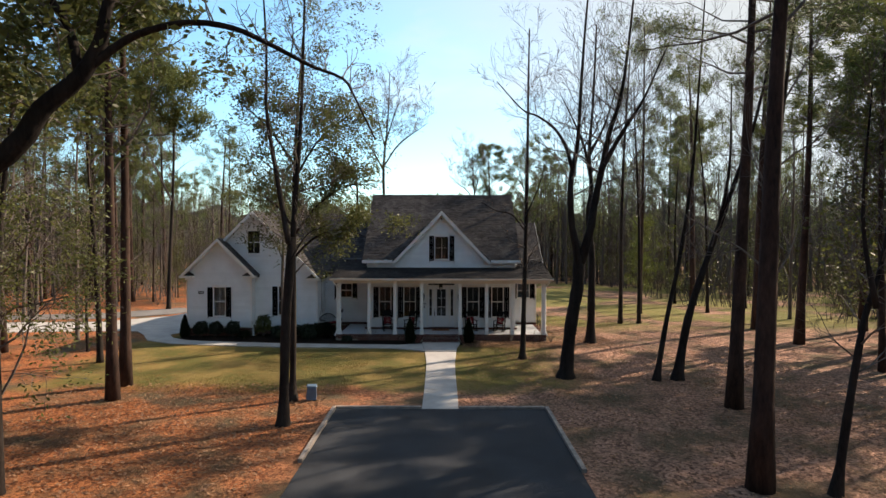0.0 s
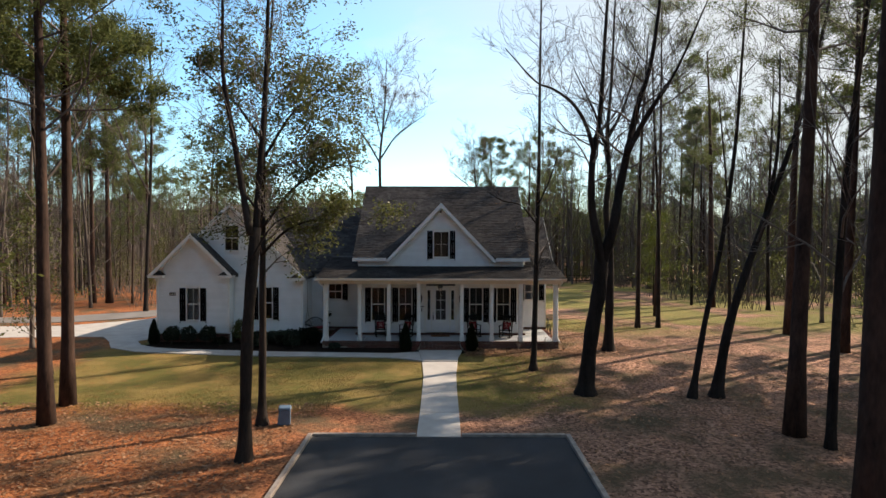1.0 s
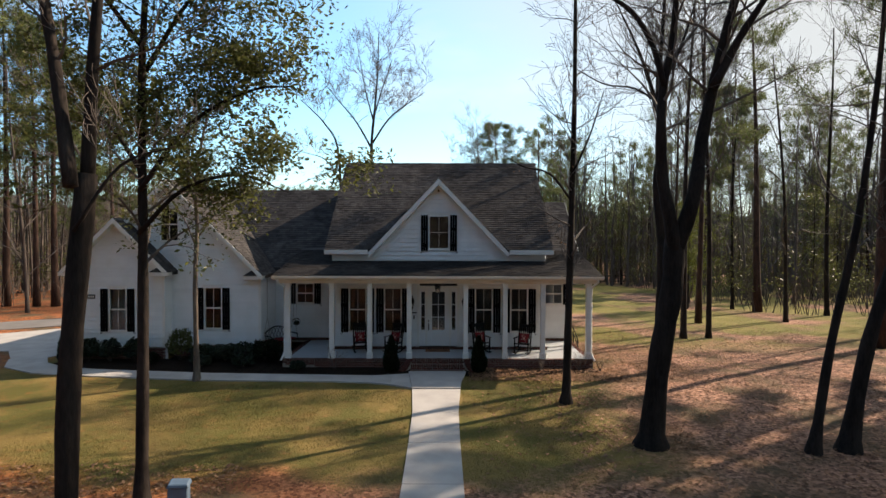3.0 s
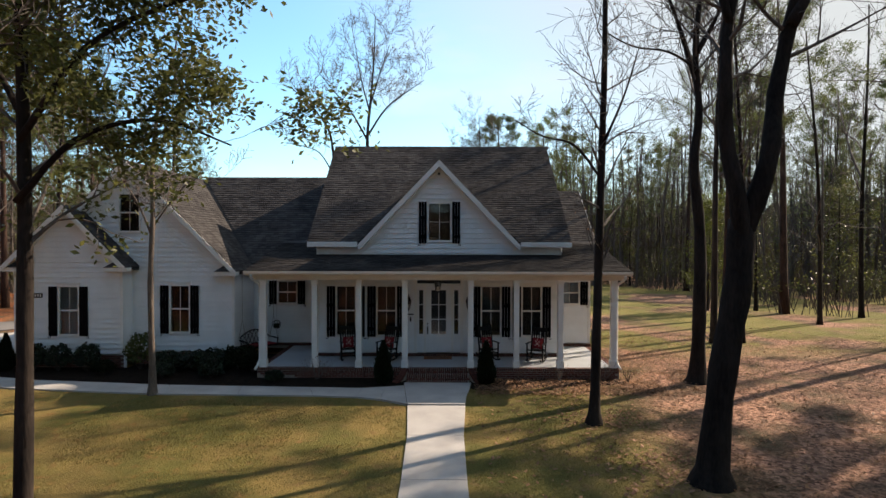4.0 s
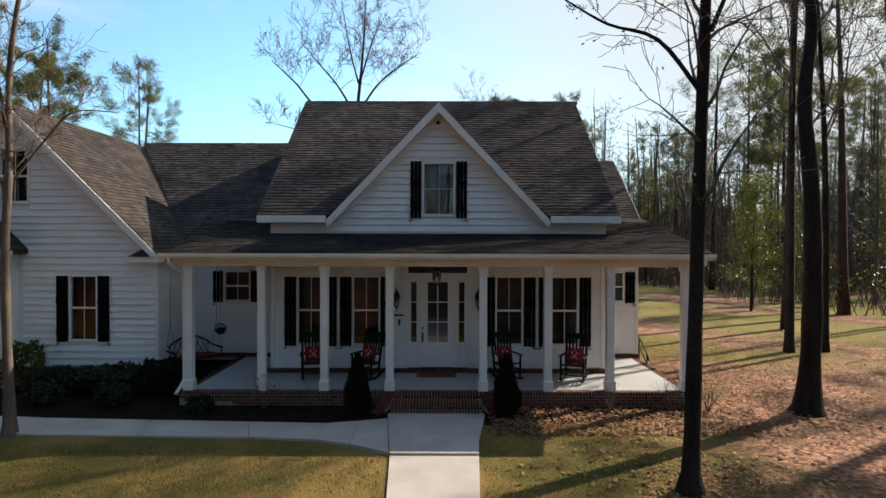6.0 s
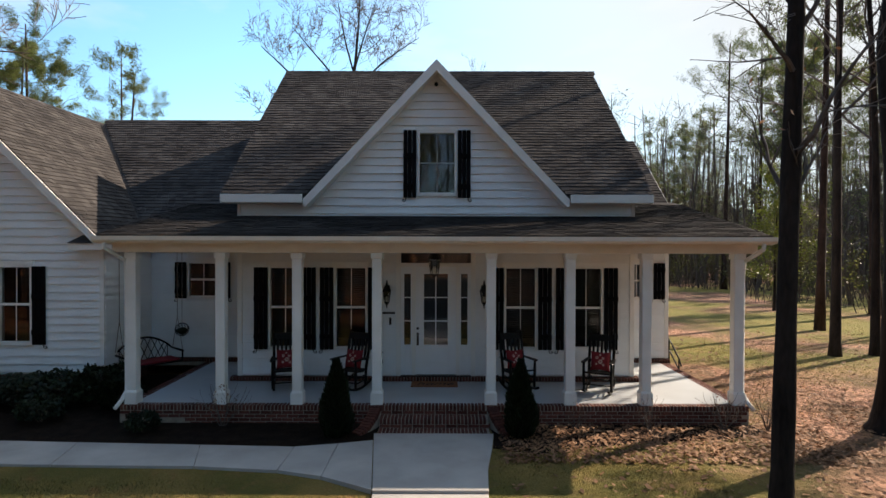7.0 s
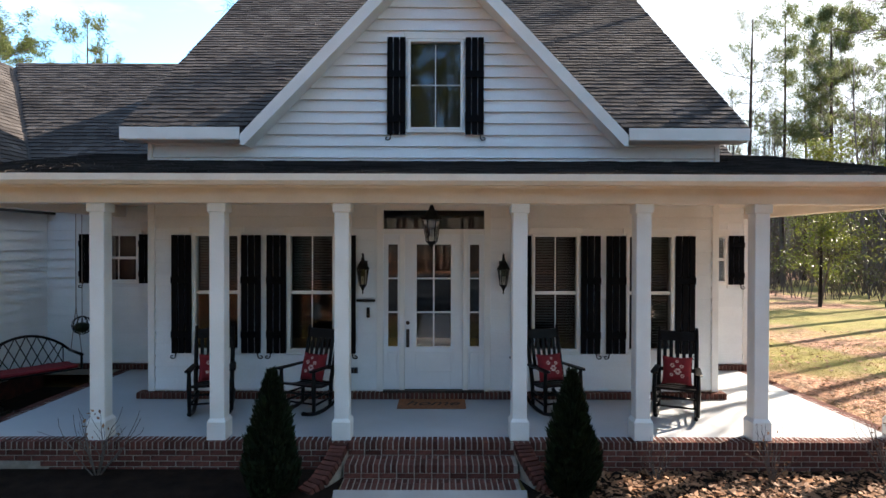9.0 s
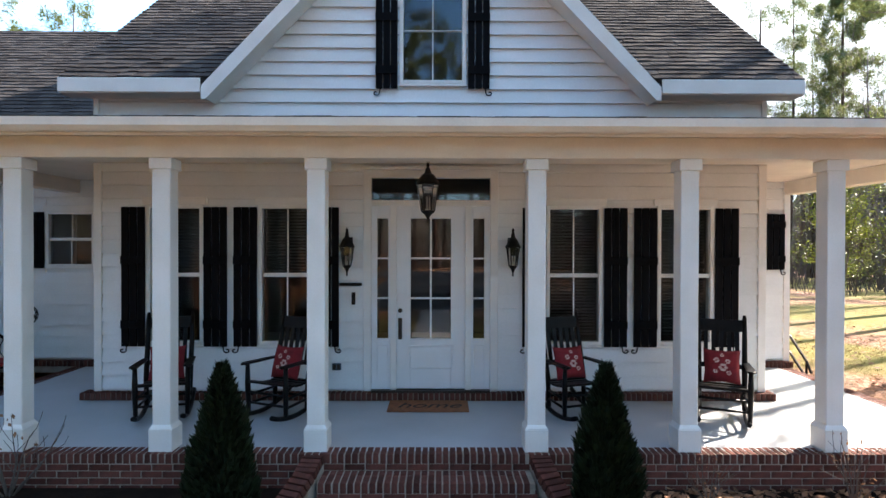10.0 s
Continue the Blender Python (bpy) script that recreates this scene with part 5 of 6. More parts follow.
set_down(stem_tree("hardwood_tree", 19, "leaning slender bare hardwood in leaf litter", [
    ([(0, -0.25), (0.06, 0.3), (0.5, 2.6), (1.0, 5.5), (1.45, 8.9), (1.65, 12.0), (1.9, 17.0)], 0.135, 0.025, 0.45, 16, 1.7)]), 9.1, -10.1)
set_down(stem_tree("hardwood_tree", 23, "strongly leaning bare hardwood in leaf litter", [
    ([(0, -0.3), (0.06, 0.3), (0.46, 2.6), (1.2, 5.0), (2.25, 7.9), (3.3, 11.2), (4.2, 16.0)], 0.22, 0.03, 0.45, 14, 1.9),
    ([(1.75, 6.5), (2.1, 9.0), (2.2, 12.5)], 0.09, 0.02, 0.3, 9, 1.4)]), 10.0, -9.95)
set_down(stem_tree("hardwood_tree", 25, "slim crooked bare tree standing in fallen leaves", [
    ([(0, -0.25), (0.03, 0.3), (0.25, 2.35), (0.6, 4.2), (1.05, 5.5), (1.3, 8.0), (1.25, 12.5)], 0.12, 0.02, 0.35, 16, 1.5),
    ([(0.7, 4.4), (0.5, 6.5), (0.6, 9.5)], 0.07, 0.015, 0.3, 8, 1.2)]), 9.33, -20.8)
pine_a = set_down(pine_tree("pine_tree", 29, 21, 0.26, (0.65, 0), 0.5, 22), 7.72, -20.5)
pine_b = set_down(pine_tree("pine_tree", 31, 22, 0.25, (0.75, 0.2), 0.5, 26), 10.4, -13.95)
bare_a = set_down(bare_tree("hardwood_tree", 37, 16, 0.13, (0.9, 0), 0.3, 14, 0.24, 3), 10.72, -15.05)
pine_c = set_down(pine_tree("pine_tree", 43, 20, 0.21, (-0.2, 0), 0.44, 32, 100, 0.3, label="pine with scaly red-brown bark among fallen leaves"), -11.97, -13.2)
copy_down(pine_c, -12.62, -11.2, 130, 1.04)
bare_b = set_down(bare_tree("hardwood_tree", 41, 17, 0.14, (-0.4, 0.3), 0.4, 12, 0.25, 3, forks=((0.5, (0.6, 0, 1), 6, 0.08),)), -16.03, -7.2, 40)


def overhanging_oak():
    """Evergreen oak whose long limb arches over the drive."""
    tree = bare_tree("evergreen_oak", 47, 14, 0.26, (-0.8, 0), 0.45, 10, 0.22, 3, label="large evergreen oak with long arching limb and olive leaves", leaf=(OAKLEAF, 0.85, 16, 0.06, 0.15), up=0.0)
    rg = random.Random(48)
    w, tips = Geo(), []
    for path, r0, r1 in (([(0, 4.6), (2.2, 6.0), (3.66, 6.98), (4.06, 7.5), (4.51, 7.89), (4.75, 8.3), (4.8, 8.6), (5.1, 9.6)], 0.15, 0.05), ([(4.5, 7.9), (4.4, 8.4), (4.2, 8.75), (3.9, 9.4)], 0.06, 0.03), ([(3.4, 6.8), (3.3, 7.5), (3.0, 8.3)], 0.07, 0.03), ([(4.6, 7.98), (4.97, 8.27), (5.3, 8.43), (5.81, 8.53), (6.27, 8.47), (6.59, 8.34), (6.91, 8.18), (7.2, 8.03), (7.56, 7.89), (7.7, 7.67), (7.94, 7.18)], 0.05, 0.009)):
        arch = bend_through([(x, 0.03 * x, z) for x, z in path], 3)
        n = len(arch) - 1
        g = Geo()
        g.tube(arch, [r0 + (r1 - r0) * i / n for i in range(n + 1)], 9)
        part("limb", g, BARK, tree, "dark arching limb", smooth=True)
        for k in range(14):
            f = n * (0.3 + 0.66 * (k + rg.random()) / 14)
            i = min(int(f), n - 1)
            q = arch[i].lerp(arch[i + 1], f - i)
            bare = q.x > 6.3
            grow(w, q, (rg.uniform(-0.6, 0.6), rg.uniform(-1, 1), rg.uniform(-0.1, 0.9)), rg.uniform(0.3, 0.5) if bare else rg.uniform(0.5, 1.3), 0.012, 1, 2, rg, [] if bare else tips, 0.7, 0.05, 0.16, (3, 4), 0.3, 0.4, 0.6, 0.004)
    part("limb_twigs", w, TWIG, tree)
    lg = Geo()
    leaves_at(lg, tips, rg, 16, 0.07, 0.15)
    part("limb_foliage", lg, OAKLEAF, tree)
    return tree


set_down(overhanging_oak(), -8.6, -27.5)
set_down(bare_tree("evergreen_oak", 83, 9.5, 0.13, (0.2, 0), 0.3, 20, 0.3, 3, label="young evergreen oak with drooping leafy branches", leaf=(OAKLEAF, 0.8, 12, 0.062, 0.16), up=-0.05), -10.2, -20.9)
bare_c = set_down(bare_tree("hardwood_tree", 53, 18, 0.15, (0.3, 0), 0.45, 18, 0.24, 3, thin=0.009), 12.1, 4.7)
copy_down(bare_c, 13.4, 4.8, 120, 0.9)
copy_down(bare_a, 21.1, 17.9, 60, 0.95)
copy_down(bare_a, 20.9, 11.0, 200, 1.0)
copy_down(pine_a, 20.05, 2.4, 30, 1.0)
copy_down(pine_c, 26.4, 1.8, 170, 1.1)
copy_down(bare_b, 25.5, 14.2, 80, 1.1)
copy_down(pine_b, 19.7, -2.6, 260, 0.95)
copy_down(pine_a, 22.0, 16.2, 120, 1.0)
copy_down(pine_c, -30.0, 18.6, 10, 1.05)
copy_down(pine_a, -28.6, 18.6, 150, 1.0)
copy_down(bare_b, -21.9, 11.7, 240, 1.15)
copy_down(pine_b, -32.2, 18.5, 300, 1.0)
copy_down(pine_c, -38.8, 40.1, 200, 1.1)
# trees that rise behind the roof
tall_bare = set_down(stem_tree("hardwood_tree", 59, "tall vase-shaped bare tree rising behind the house", [
    ([(0, -0.4), (0, 1), (0.1, 8), (0.0, 13.5), (0.3, 17), (0.55, 20), (0.7, 24)], 0.24, 0.03, 0.68, 12, 2.2),
    ([(0.05, 13.4), (-1.4, 15.9), (-2.9, 17.7), (-4.3, 19.4)], 0.10, 0.02, 0.25, 11, 1.9),
    ([(0.1, 14.0), (1.6, 16.2), (3.3, 17.5), (4.9, 18.6)], 0.10, 0.02, 0.25, 11, 1.9),
    ([(0.2, 16.4), (0.9, 18.6), (1.9, 21.6)], 0.08, 0.02, 0.25, 8, 1.6),
    ([(0.2, 16.0), (-0.5, 18.6), (-1.2, 22.4)], 0.08, 0.02, 0.25, 8, 1.6)], depth=4, thin=0.012, sticks=(2, 3)), -6.5, 28.9)
set_down(stem_tree("hardwood_tree", 60, "leaning bare tree behind the wing roof", [
    ([(0, -0.4), (0, 1), (0.2, 8), (-0.1, 13.5), (-1.2, 15.6), (-2.4, 16.9), (-3.6, 18.0)], 0.17, 0.025, 0.7, 10, 1.8),
    ([(0.1, 10.5), (-1.2, 12.4), (-2.8, 13.0), (-4.0, 13.2)], 0.06, 0.015, 0.25, 8, 1.3)], depth=4, thin=0.012, sticks=(2, 3)), -9.5, 28.9)
copy_down(tall_bare, 4.0, 36.0, 210, 0.72)
copy_down(pine_c, 6.2, 42, 60, 0.92)
copy_down(pine_a, 11.0, 43, 90, 0.86)
copy_down(pine_a, -28.2, 38.6, 40, 0.9)
copy_down(pine_b, -32.5, 33.0, 250, 0.95)
copy_down(pine_b, 24.0, 36.0, 20, 0.95)
copy_down(pine_c, 28.5, 33.0, 80, 1.0)
set_down(pine_tree("pine_tree", 91, 22, 0.17, (0.3, 0), 0.66, 18, 60, 0.28, label="tall slender pine with high crown beyond the porch"), 15.3, 10.3)
set_down(bare_tree("young_evergreen", 61, 7, 0.08, (0.2, 0), 0.2, 24, 0.22, 3, label="young evergreen with yellow-green leaves on twin stems", leaf=(LIMELEAF, 0.8, 9, 0.07, 0.17), forks=((0.05, (0.12, 0, 1), 5, 0.07),)), 17.9, 18.0)

# woodland all round the clearing
low_pine = set_down(pine_tree("pine_tree", 67, 18, 0.15, (0.3, 0), 0.42, 20, 30, 0.34), -24, 30)
low_bare = set_down(bare_tree("hardwood_tree", 71, 15, 0.12, (0.5, 0.2), 0.25, 13, 0.26, 3, label="slim bare woodland tree", thin=0.009, bark=FARWOOD, sticks=(2, 3)), 28, 22)
low_bare2 = set_down(bare_tree("hardwood_tree", 73, 13, 0.10, (-0.6, 0.2), 0.2, 13, 0.28, 3, label="slim bare woodland tree", thin=0.009, bark=FARWOOD, sticks=(2, 3)), 30, 30)
low_green = set_down(bare_tree("evergreen_oak", 79, 9, 0.10, (0.2, 0), 0.2, 16, 0.27, 2, label="evergreen understorey tree among bare trunks", leaf=(OAKLEAF, 0.75, 22, 0.10, 0.26)), 32, 26)
kinds = (low_pine, low_bare, low_bare2, low_pine, low_bare2, low_green)
wood = random.Random(5)


def is_open(x, y):
    """The clearing with the house, the yard, the driveway and the camera's way."""
    if y < -22:
        return abs(x) < 9
    if y < 4:
        return -17 < x < 14.5
    if y < 14:
        return -27 < x < 19
    return (x < -14 and -60 < x and y < 20 and y < 8) or (-16 < x < 21 and y < 46 and x > -16 + (y - 14) * 0.1)


def low_top(x, y):
    """Behind the house the woods stand low and far."""
    d = y + 18
    side = x / max(d, 1)
    return 4.4 + d * (0.10 if side > -0.43 else 0.15) if d > 25 and -0.75 < side < 0.2 else 99


planted = 0
while planted < 430:
    x, y = wood.uniform(-62, 66), wood.uniform(-34, 82)
    d = math.hypot(x, y + 15)
    if is_open(x, y) or d > 92 or (y < -10 and abs(x) > 36):
        continue
    sunny = 14 < x < 50 and -22 < y < 34
    if sunny and wood.random() < (0.87 if y > 4 else 0.6):
        continue
    copy_down(kinds[wood.choice((1, 2, 4)) if sunny and wood.random() < 0.75 else wood.randrange(6)], x, y, wood.uniform(0, 360), min(wood.uniform(0.8, 1.35), low_top(x, y) / 17))
    planted += 1


for k in range(16):
    x, y = wood.uniform(22, 52), wood.uniform(-26, 14)
    if not is_open(x, y):
        copy_down(kinds[wood.choice((0, 2, 5, 2))], x, y, wood.uniform(0, 360), wood.uniform(0.9, 1.3))
for k in range(90):
    copy_down(kinds[wood.randrange(6)], wood.uniform(-45, 45), wood.uniform(-74, -47.5), wood.uniform(0, 360), wood.uniform(0.9, 1.3))
for k in range(26):
    copy_down(low_pine, -24 + k * 1.9 + wood.uniform(-1, 1), wood.uniform(-58, -48), wood.uniform(0, 360), wood.uniform(1.3, 1.7))

# evergreens added mostly out of view to throw shade on the leaf litter
for x, y, kind, size in ((19.8, -8.5, low_pine, 1.0), (25.5, -3.0, low_pine, 1.2), (24.0, -5.5, low_pine, 1.1), (29.0, -13.0, low_green, 1.6), (26.5, -7.5, low_pine, 1.1), (28.0, -2.5, low_pine, 1.2), (29.5, -6.0, low_pine, 1.25), (31.5, -1.0, low_pine, 1.2), (22.8, -9.0, low_pine, 1.0), (25.2, -11.0, low_pine, 1.1), (22.3, -6.2, low_green, 1.75), (25.0, -3.2, low_green, 1.8), (23.5, -9.0, low_green, 1.7), (27.5, -6.0, low_green, 1.9), (20.6, -8.6, low_green, 1.6)):
    copy_down(kind, x, y, wood.uniform(0, 360), size)


# far woods close the view behind the single trees
def far_woods():
    g, c, r = Geo(), Geo(), random.Random(9)
    for k in range(1900):
        t = r.uniform(-0.25, math.pi + 0.25)
        d = r.uniform(60, 125)
        x, y = d * math.cos(t), -15 + d * math.sin(t)
        h, z = min(r.uniform(9, 19), low_top(x, y) * r.uniform(0.75, 1.05)), ground_z(x, min(y, 100))
        g.tube([(x, y, z - 0.3), (x + r.uniform(-0.4, 0.4), y, z + h * 0.5), (x + r.uniform(-0.8, 0.8), y, z + h)], [0.17, 0.11, 0.03], 4, cap=False)
        for i in range(14):
            f = r.uniform(0.12, 0.97)
            a = r.uniform(0, 6.28)
            p = Vector((x, y, z + h * f))
            q = p + Vector((math.cos(a) * 1.7, math.sin(a) * 1.7, r.uniform(0.4, 2.2)))
            g.tube([p, q], [0.035, 0.012], 3, cap=False)
        if r.random() < 0.6:
            tips = [(Vector((x + r.gauss(0, 1.2), y + r.gauss(0, 1.2), z + h * r.uniform(0.45, 1.0))), None) for i in range(8)]
            needles_at(c, tips, r, 22, 0.6, 0.45)
    solid("far_woods", g, FARWOOD, "dense far woodland of bare grey trunks", "woodland", kind="stuff")
    solid("far_foliage", c, NEEDLE, "dull green foliage of the far woodland", "woodland", kind="stuff")


far_woods()


# thickets under the trees
def thickets():
    g, c, r = Geo(), Geo(), random.Random(21)
    made = 0
    while made < 1250:
        x, y = r.uniform(-62, 66), r.uniform(-30, 78)
        if is_open(x, y) or (y < 22 and -40 < x < -14 and r.random() < 0.9) or (10 < x < 27 and y < 12) or (y < -8 and abs(x) < 20):
            continue
        made += 1
        z, h = ground_z(x, y), r.uniform(1.2, 5.0)
        tips = []
        for i in range(11):
            a = r.uniform(0, 6.28)
            p = Vector((x + r.gauss(0, 0.6), y + r.gauss(0, 0.6), z - 0.1))
            q = p + Vector((math.cos(a) * h * 0.35, math.sin(a) * h * 0.35, h * r.uniform(0.6, 1.0)))
            m = p.lerp(q, 0.5) + Vector((0, 0, h * 0.1))
            g.tube([p, m, q], [0.025, 0.018, 0.006], 3, cap=False)
            tips += [(q, None), (m, None)]
        if r.random() < 0.4:
            leaves_at(c, tips, r, 14, 0.11, 0.36)
    solid("thicket_stems", g, FARWOOD, "tangled bare stems of the woodland thicket", "undergrowth", kind="stuff")
    solid("thicket_foliage", c, OAKLEAF, "dull olive foliage of the woodland thicket", "undergrowth", kind="stuff")


thickets()


def roadside_brush():
    """Bare brush and saplings across the road behind the drive."""
    g, r = Geo(), random.Random(77)
    for k in range(260):
        x, y = r.uniform(-42, 42), r.uniform(-62, -47.5)
        h = r.uniform(2, 7)
        for i in range(5):
            a = r.uniform(0, 6.28)
            p = Vector((x + r.gauss(0, 0.3), y, -0.1))
            q = p + Vector((math.cos(a) * h * 0.2, math.sin(a) * h * 0.2, h * r.uniform(0.6, 1)))
            g.tube([p, p.lerp(q, 0.5) + Vector((0, 0, 0.2)), q], [0.04, 0.028, 0.008], 3, cap=False)
    solid("roadside_brush", g, FARWOOD, "bare brush across the road", "undergrowth", kind="stuff")


roadside_brush()


def tree_line():
    """An uneven rim of woods on the horizon."""
    g = Geo()
    n = 420
    ring = []
    for i in range(n + 1):
        a = 2 * math.pi * i / n
        h = 13 + 4 * noise.noise((math.cos(a) * 9, math.sin(a) * 9, 1)) + 4.5 * noise.noise((math.cos(a) * 60, math.sin(a) * 60, 5))
        ring.append((150 * math.cos(a), -10 + 150 * math.sin(a), h))
    for p, q in zip(ring, ring[1:]):
        g.poly(((p[0], p[1], -4), (q[0], q[1], -4), q, p))
    solid("tree_line", g, HAZEWOOD, "distant hazy brown rim of woodland", "backdrop", kind="structure")


tree_line()

# ---- porch furniture and fittings ----
def rocking_chair():
    """Slat-backed porch rocker that looks along -y."""
    ch = thing("rocking_chair", "black painted wooden rocking chair with slatted back", "chair", "porch rocking chairs")
    for s in (-1, 1):
        g = Geo()
        pts = [(s * 0.25, -0.48 + 0.95 * i / 10, 0.03 + 0.16 * ((i - 4.2) / 6) ** 2) for i in range(11)]
        g.tube(pts, [0.028] * 11, 6)
        part("rocker", g, ROCKER, ch, smooth=True)
        g = Geo()
        g.tube([(s * 0.27, -0.26, 0.07), (s * 0.275, -0.27, 0.40), (s * 0.275, -0.27, 0.62)], [0.025, 0.032, 0.024], 8)
        part("front_leg", g, ROCKER, ch, smooth=True)
        g = Geo()
        g.tube([(s * 0.24, 0.16, 0.07), (s * 0.245, 0.18, 0.42), (s * 0.25, 0.30, 0.86), (s * 0.25, 0.36, 1.15)], [0.026, 0.031, 0.029, 0.024], 8)
        g.lathe([(0.012, 0), (0.024, 0.018), (0.012, 0.036)], (s * 0.25, 0.362, 1.145), 8)
        part("back_post", g, ROCKER, ch, smooth=True)
        g = Geo()
        g.prism([(s * 0.23, 0.24, 0.615), (s * 0.235, -0.34, 0.625), (s * 0.29, -0.37, 0.625), (s * 0.33, -0.30, 0.625), (s * 0.30, 0.24, 0.615)], (0, 0, 0.024))
        part("armrest", g, ROCKER, ch, bevel=0.006)
        for z in (0.16, 0.26):
            g = Geo()
            g.tube([(s * 0.272, -0.265, z), (s * 0.243, 0.165, z + 0.01)], [0.016, 0.016], 6)
            part("side_stretcher", g, ROCKER, ch, smooth=True)
    for y, z in ((-0.265, 0.18), (-0.265, 0.30), (0.168, 0.20)):
        g = Geo()
        g.tube([(-0.26, y, z), (0.26, y, z)], [0.016, 0.016], 6)
        part("stretcher", g, ROCKER, ch, smooth=True)
    for i in range(7):
        g = Geo()
        f = i / 6
        y = -0.30 + f * 0.47
        z = 0.425 - 0.05 * math.sin(f * math.pi * 0.8) - f * 0.02
        g.box(-0.27 + f * 0.02, 0.27 - f * 0.02, y, y + 0.062, z - 0.011, z + 0.011)
        part("seat_slat", g, ROCKER, ch, bevel=0.004)
    for z0, y0 in ((0.56, 0.222), (0.985, 0.325)):
        g = Geo()
        g.hexa([(-0.24, y0 - 0.012, z0), (0.24, y0 - 0.012, z0), (0.24, y0 + 0.012, z0), (-0.24, y0 + 0.012, z0)], [(-0.24, y0 + 0.015, z0 + (0.14 if z0 > 0.9 else 0.05)), (0.24, y0 + 0.015, z0 + (0.14 if z0 > 0.9 else 0.05)), (0.24, y0 + 0.038, z0 + (0.14 if z0 > 0.9 else 0.05)), (-0.24, y0 + 0.038, z0 + (0.14 if z0 > 0.9 else 0.05))])
        part("back_rail", g, ROCKER, ch, bevel=0.005)
    for i in range(5):
        x = -0.17 + i * 0.085
        g = Geo()
        g.hexa([(x - 0.024, 0.232, 0.605), (x + 0.024, 0.232, 0.605), (x + 0.024, 0.248, 0.605), (x - 0.024, 0.248, 0.605)], [(x - 0.024, 0.325, 0.99), (x + 0.024, 0.325, 0.99), (x + 0.024, 0.341, 0.99), (x - 0.024, 0.341, 0.99)])
        part("back_slat", g, ROCKER, ch)
    return ch


def cushion():
    c = thing("throw_cushion", "red cotton cushion with cream flower print on a rocking chair", "cushion", "rocking chair cushions")
    g = Geo()
    n, h = 12, 0.20
    for side in (-1, 1):
        for j in range(n + 1):
            for i in range(n + 1):
                u, v = i / n * 2 - 1, j / n * 2 - 1
                puff = 0.075 * (max(0.0, (1 - u ** 4) * (1 - v ** 4)) ** 0.5)
                pinch = 1 - 0.10 * (1 - u * u) * abs(v) ** 3
                g.v.append((u * h * (1 - 0.08 * (1 - v * v) * abs(u) ** 3), side * puff, v * h * pinch))
    w = n + 1
    for k in range(2):
        for j in range(n):
            for i in range(n):
                a = k * w * w + j * w + i
                f = (a, a + 1, a + w + 1, a + w)
                g.f.append(f if k == 0 else f[::-1])
    part("cover", g, CUSHION, c, smooth=True)
    r = random.Random(3)
    for cx, cz, size in ((0.01, -0.02, 0.050), (-0.06, 0.06, 0.034), (0.06, 0.05, 0.030), (0.07, -0.08, 0.03), (-0.07, -0.07, 0.026), (0.0, 0.12, 0.024)):
        g = Geo()
        for k in range(6):
            a = k * 1.047 + r.uniform(-0.2, 0.2)
            x, z = cx + math.cos(a) * size * 0.6, cz + math.sin(a) * size * 0.6
            ring = []
            for t in range(7):
                b = t * 2 * math.pi / 7
                px, pz = x + math.cos(b) * size * 0.42, z + math.sin(b) * size * 0.32
                u, v = px / h, pz / h
                ring.append((px, -0.076 * (max(0.0, (1 - u ** 4) * (1 - v ** 4)) ** 0.5) - 0.002, pz))
            g.poly(ring)
        part("flower_print", g, PETAL, c)
    return c


chair_spots = ((-3.12, -0.76, 16), (-1.76, -0.72, -24), (1.72, -0.72, 18), (3.40, -0.92, -24))
first_chair, first_cushion = rocking_chair(), cushion()
seat_pose = pose(0, 0.10, 0.60, -18)
for i, (x, y, turn) in enumerate(chair_spots):
    m = pose(x, y, FLOOR + 0.005, 0, 0, turn)
    if i == 0:
        first_chair.matrix_basis, first_cushion.matrix_basis = m, m @ seat_pose
    else:
        copy_thing(first_chair, m)
        copy_thing(first_cushion, m @ seat_pose)


def lantern_body(lamp, z, w, h):
    """A tapered six-sided carriage lantern round the z axis, its body's foot at z."""
    for s in range(6):
        a = math.pi / 3 * s
        g = Geo()
        g.tube([(math.cos(a) * w * 0.62, math.sin(a) * w * 0.62, z), (math.cos(a) * w, math.sin(a) * w, z + h)], [0.008, 0.008], 4)
        part("cage_bar", g, IRON, lamp)
    g = Geo()
    g.lathe([(w * 0.57, 0.005), (w * 0.93, h - 0.005)], (0, 0, z), 6)
    for k in range(6):
        pass
    glass = part("lantern_glass", g, LANTERNGLASS, lamp)
    glass.rotation_euler = (0, 0, math.pi / 6)
    glass.visible_shadow = False
    g = Geo()
    g.lathe([(w * 1.16, 0), (w * 1.16, 0.015), (w * 0.95, 0.05), (w * 0.62, 0.11), (w * 0.34, 0.135), (w * 0.22, 0.19), (0.012, 0.205), (0.02, 0.225), (0.006, 0.25)], (0, 0, z + h), 12)
    part("lantern_cap", g, IRON, lamp, smooth=False)
    g = Geo()
    g.lathe([(0.004, -0.14), (0.014, -0.125), (0.008, -0.10), (w * 0.3, -0.05), (w * 0.66, -0.012), (w * 0.66, 0.0)], (0, 0, z), 10)
    part("lantern_foot", g, IRON, lamp)
    for k in range(3):
        a = k * 2.09
        g = Geo()
        g.tube([(math.cos(a) * 0.02, math.sin(a) * 0.02, z + 0.01), (math.cos(a) * 0.02, math.sin(a) * 0.02, z + h * 0.55)], [0.011, 0.009], 6)
        part("candle_tube", g, BULB, lamp)


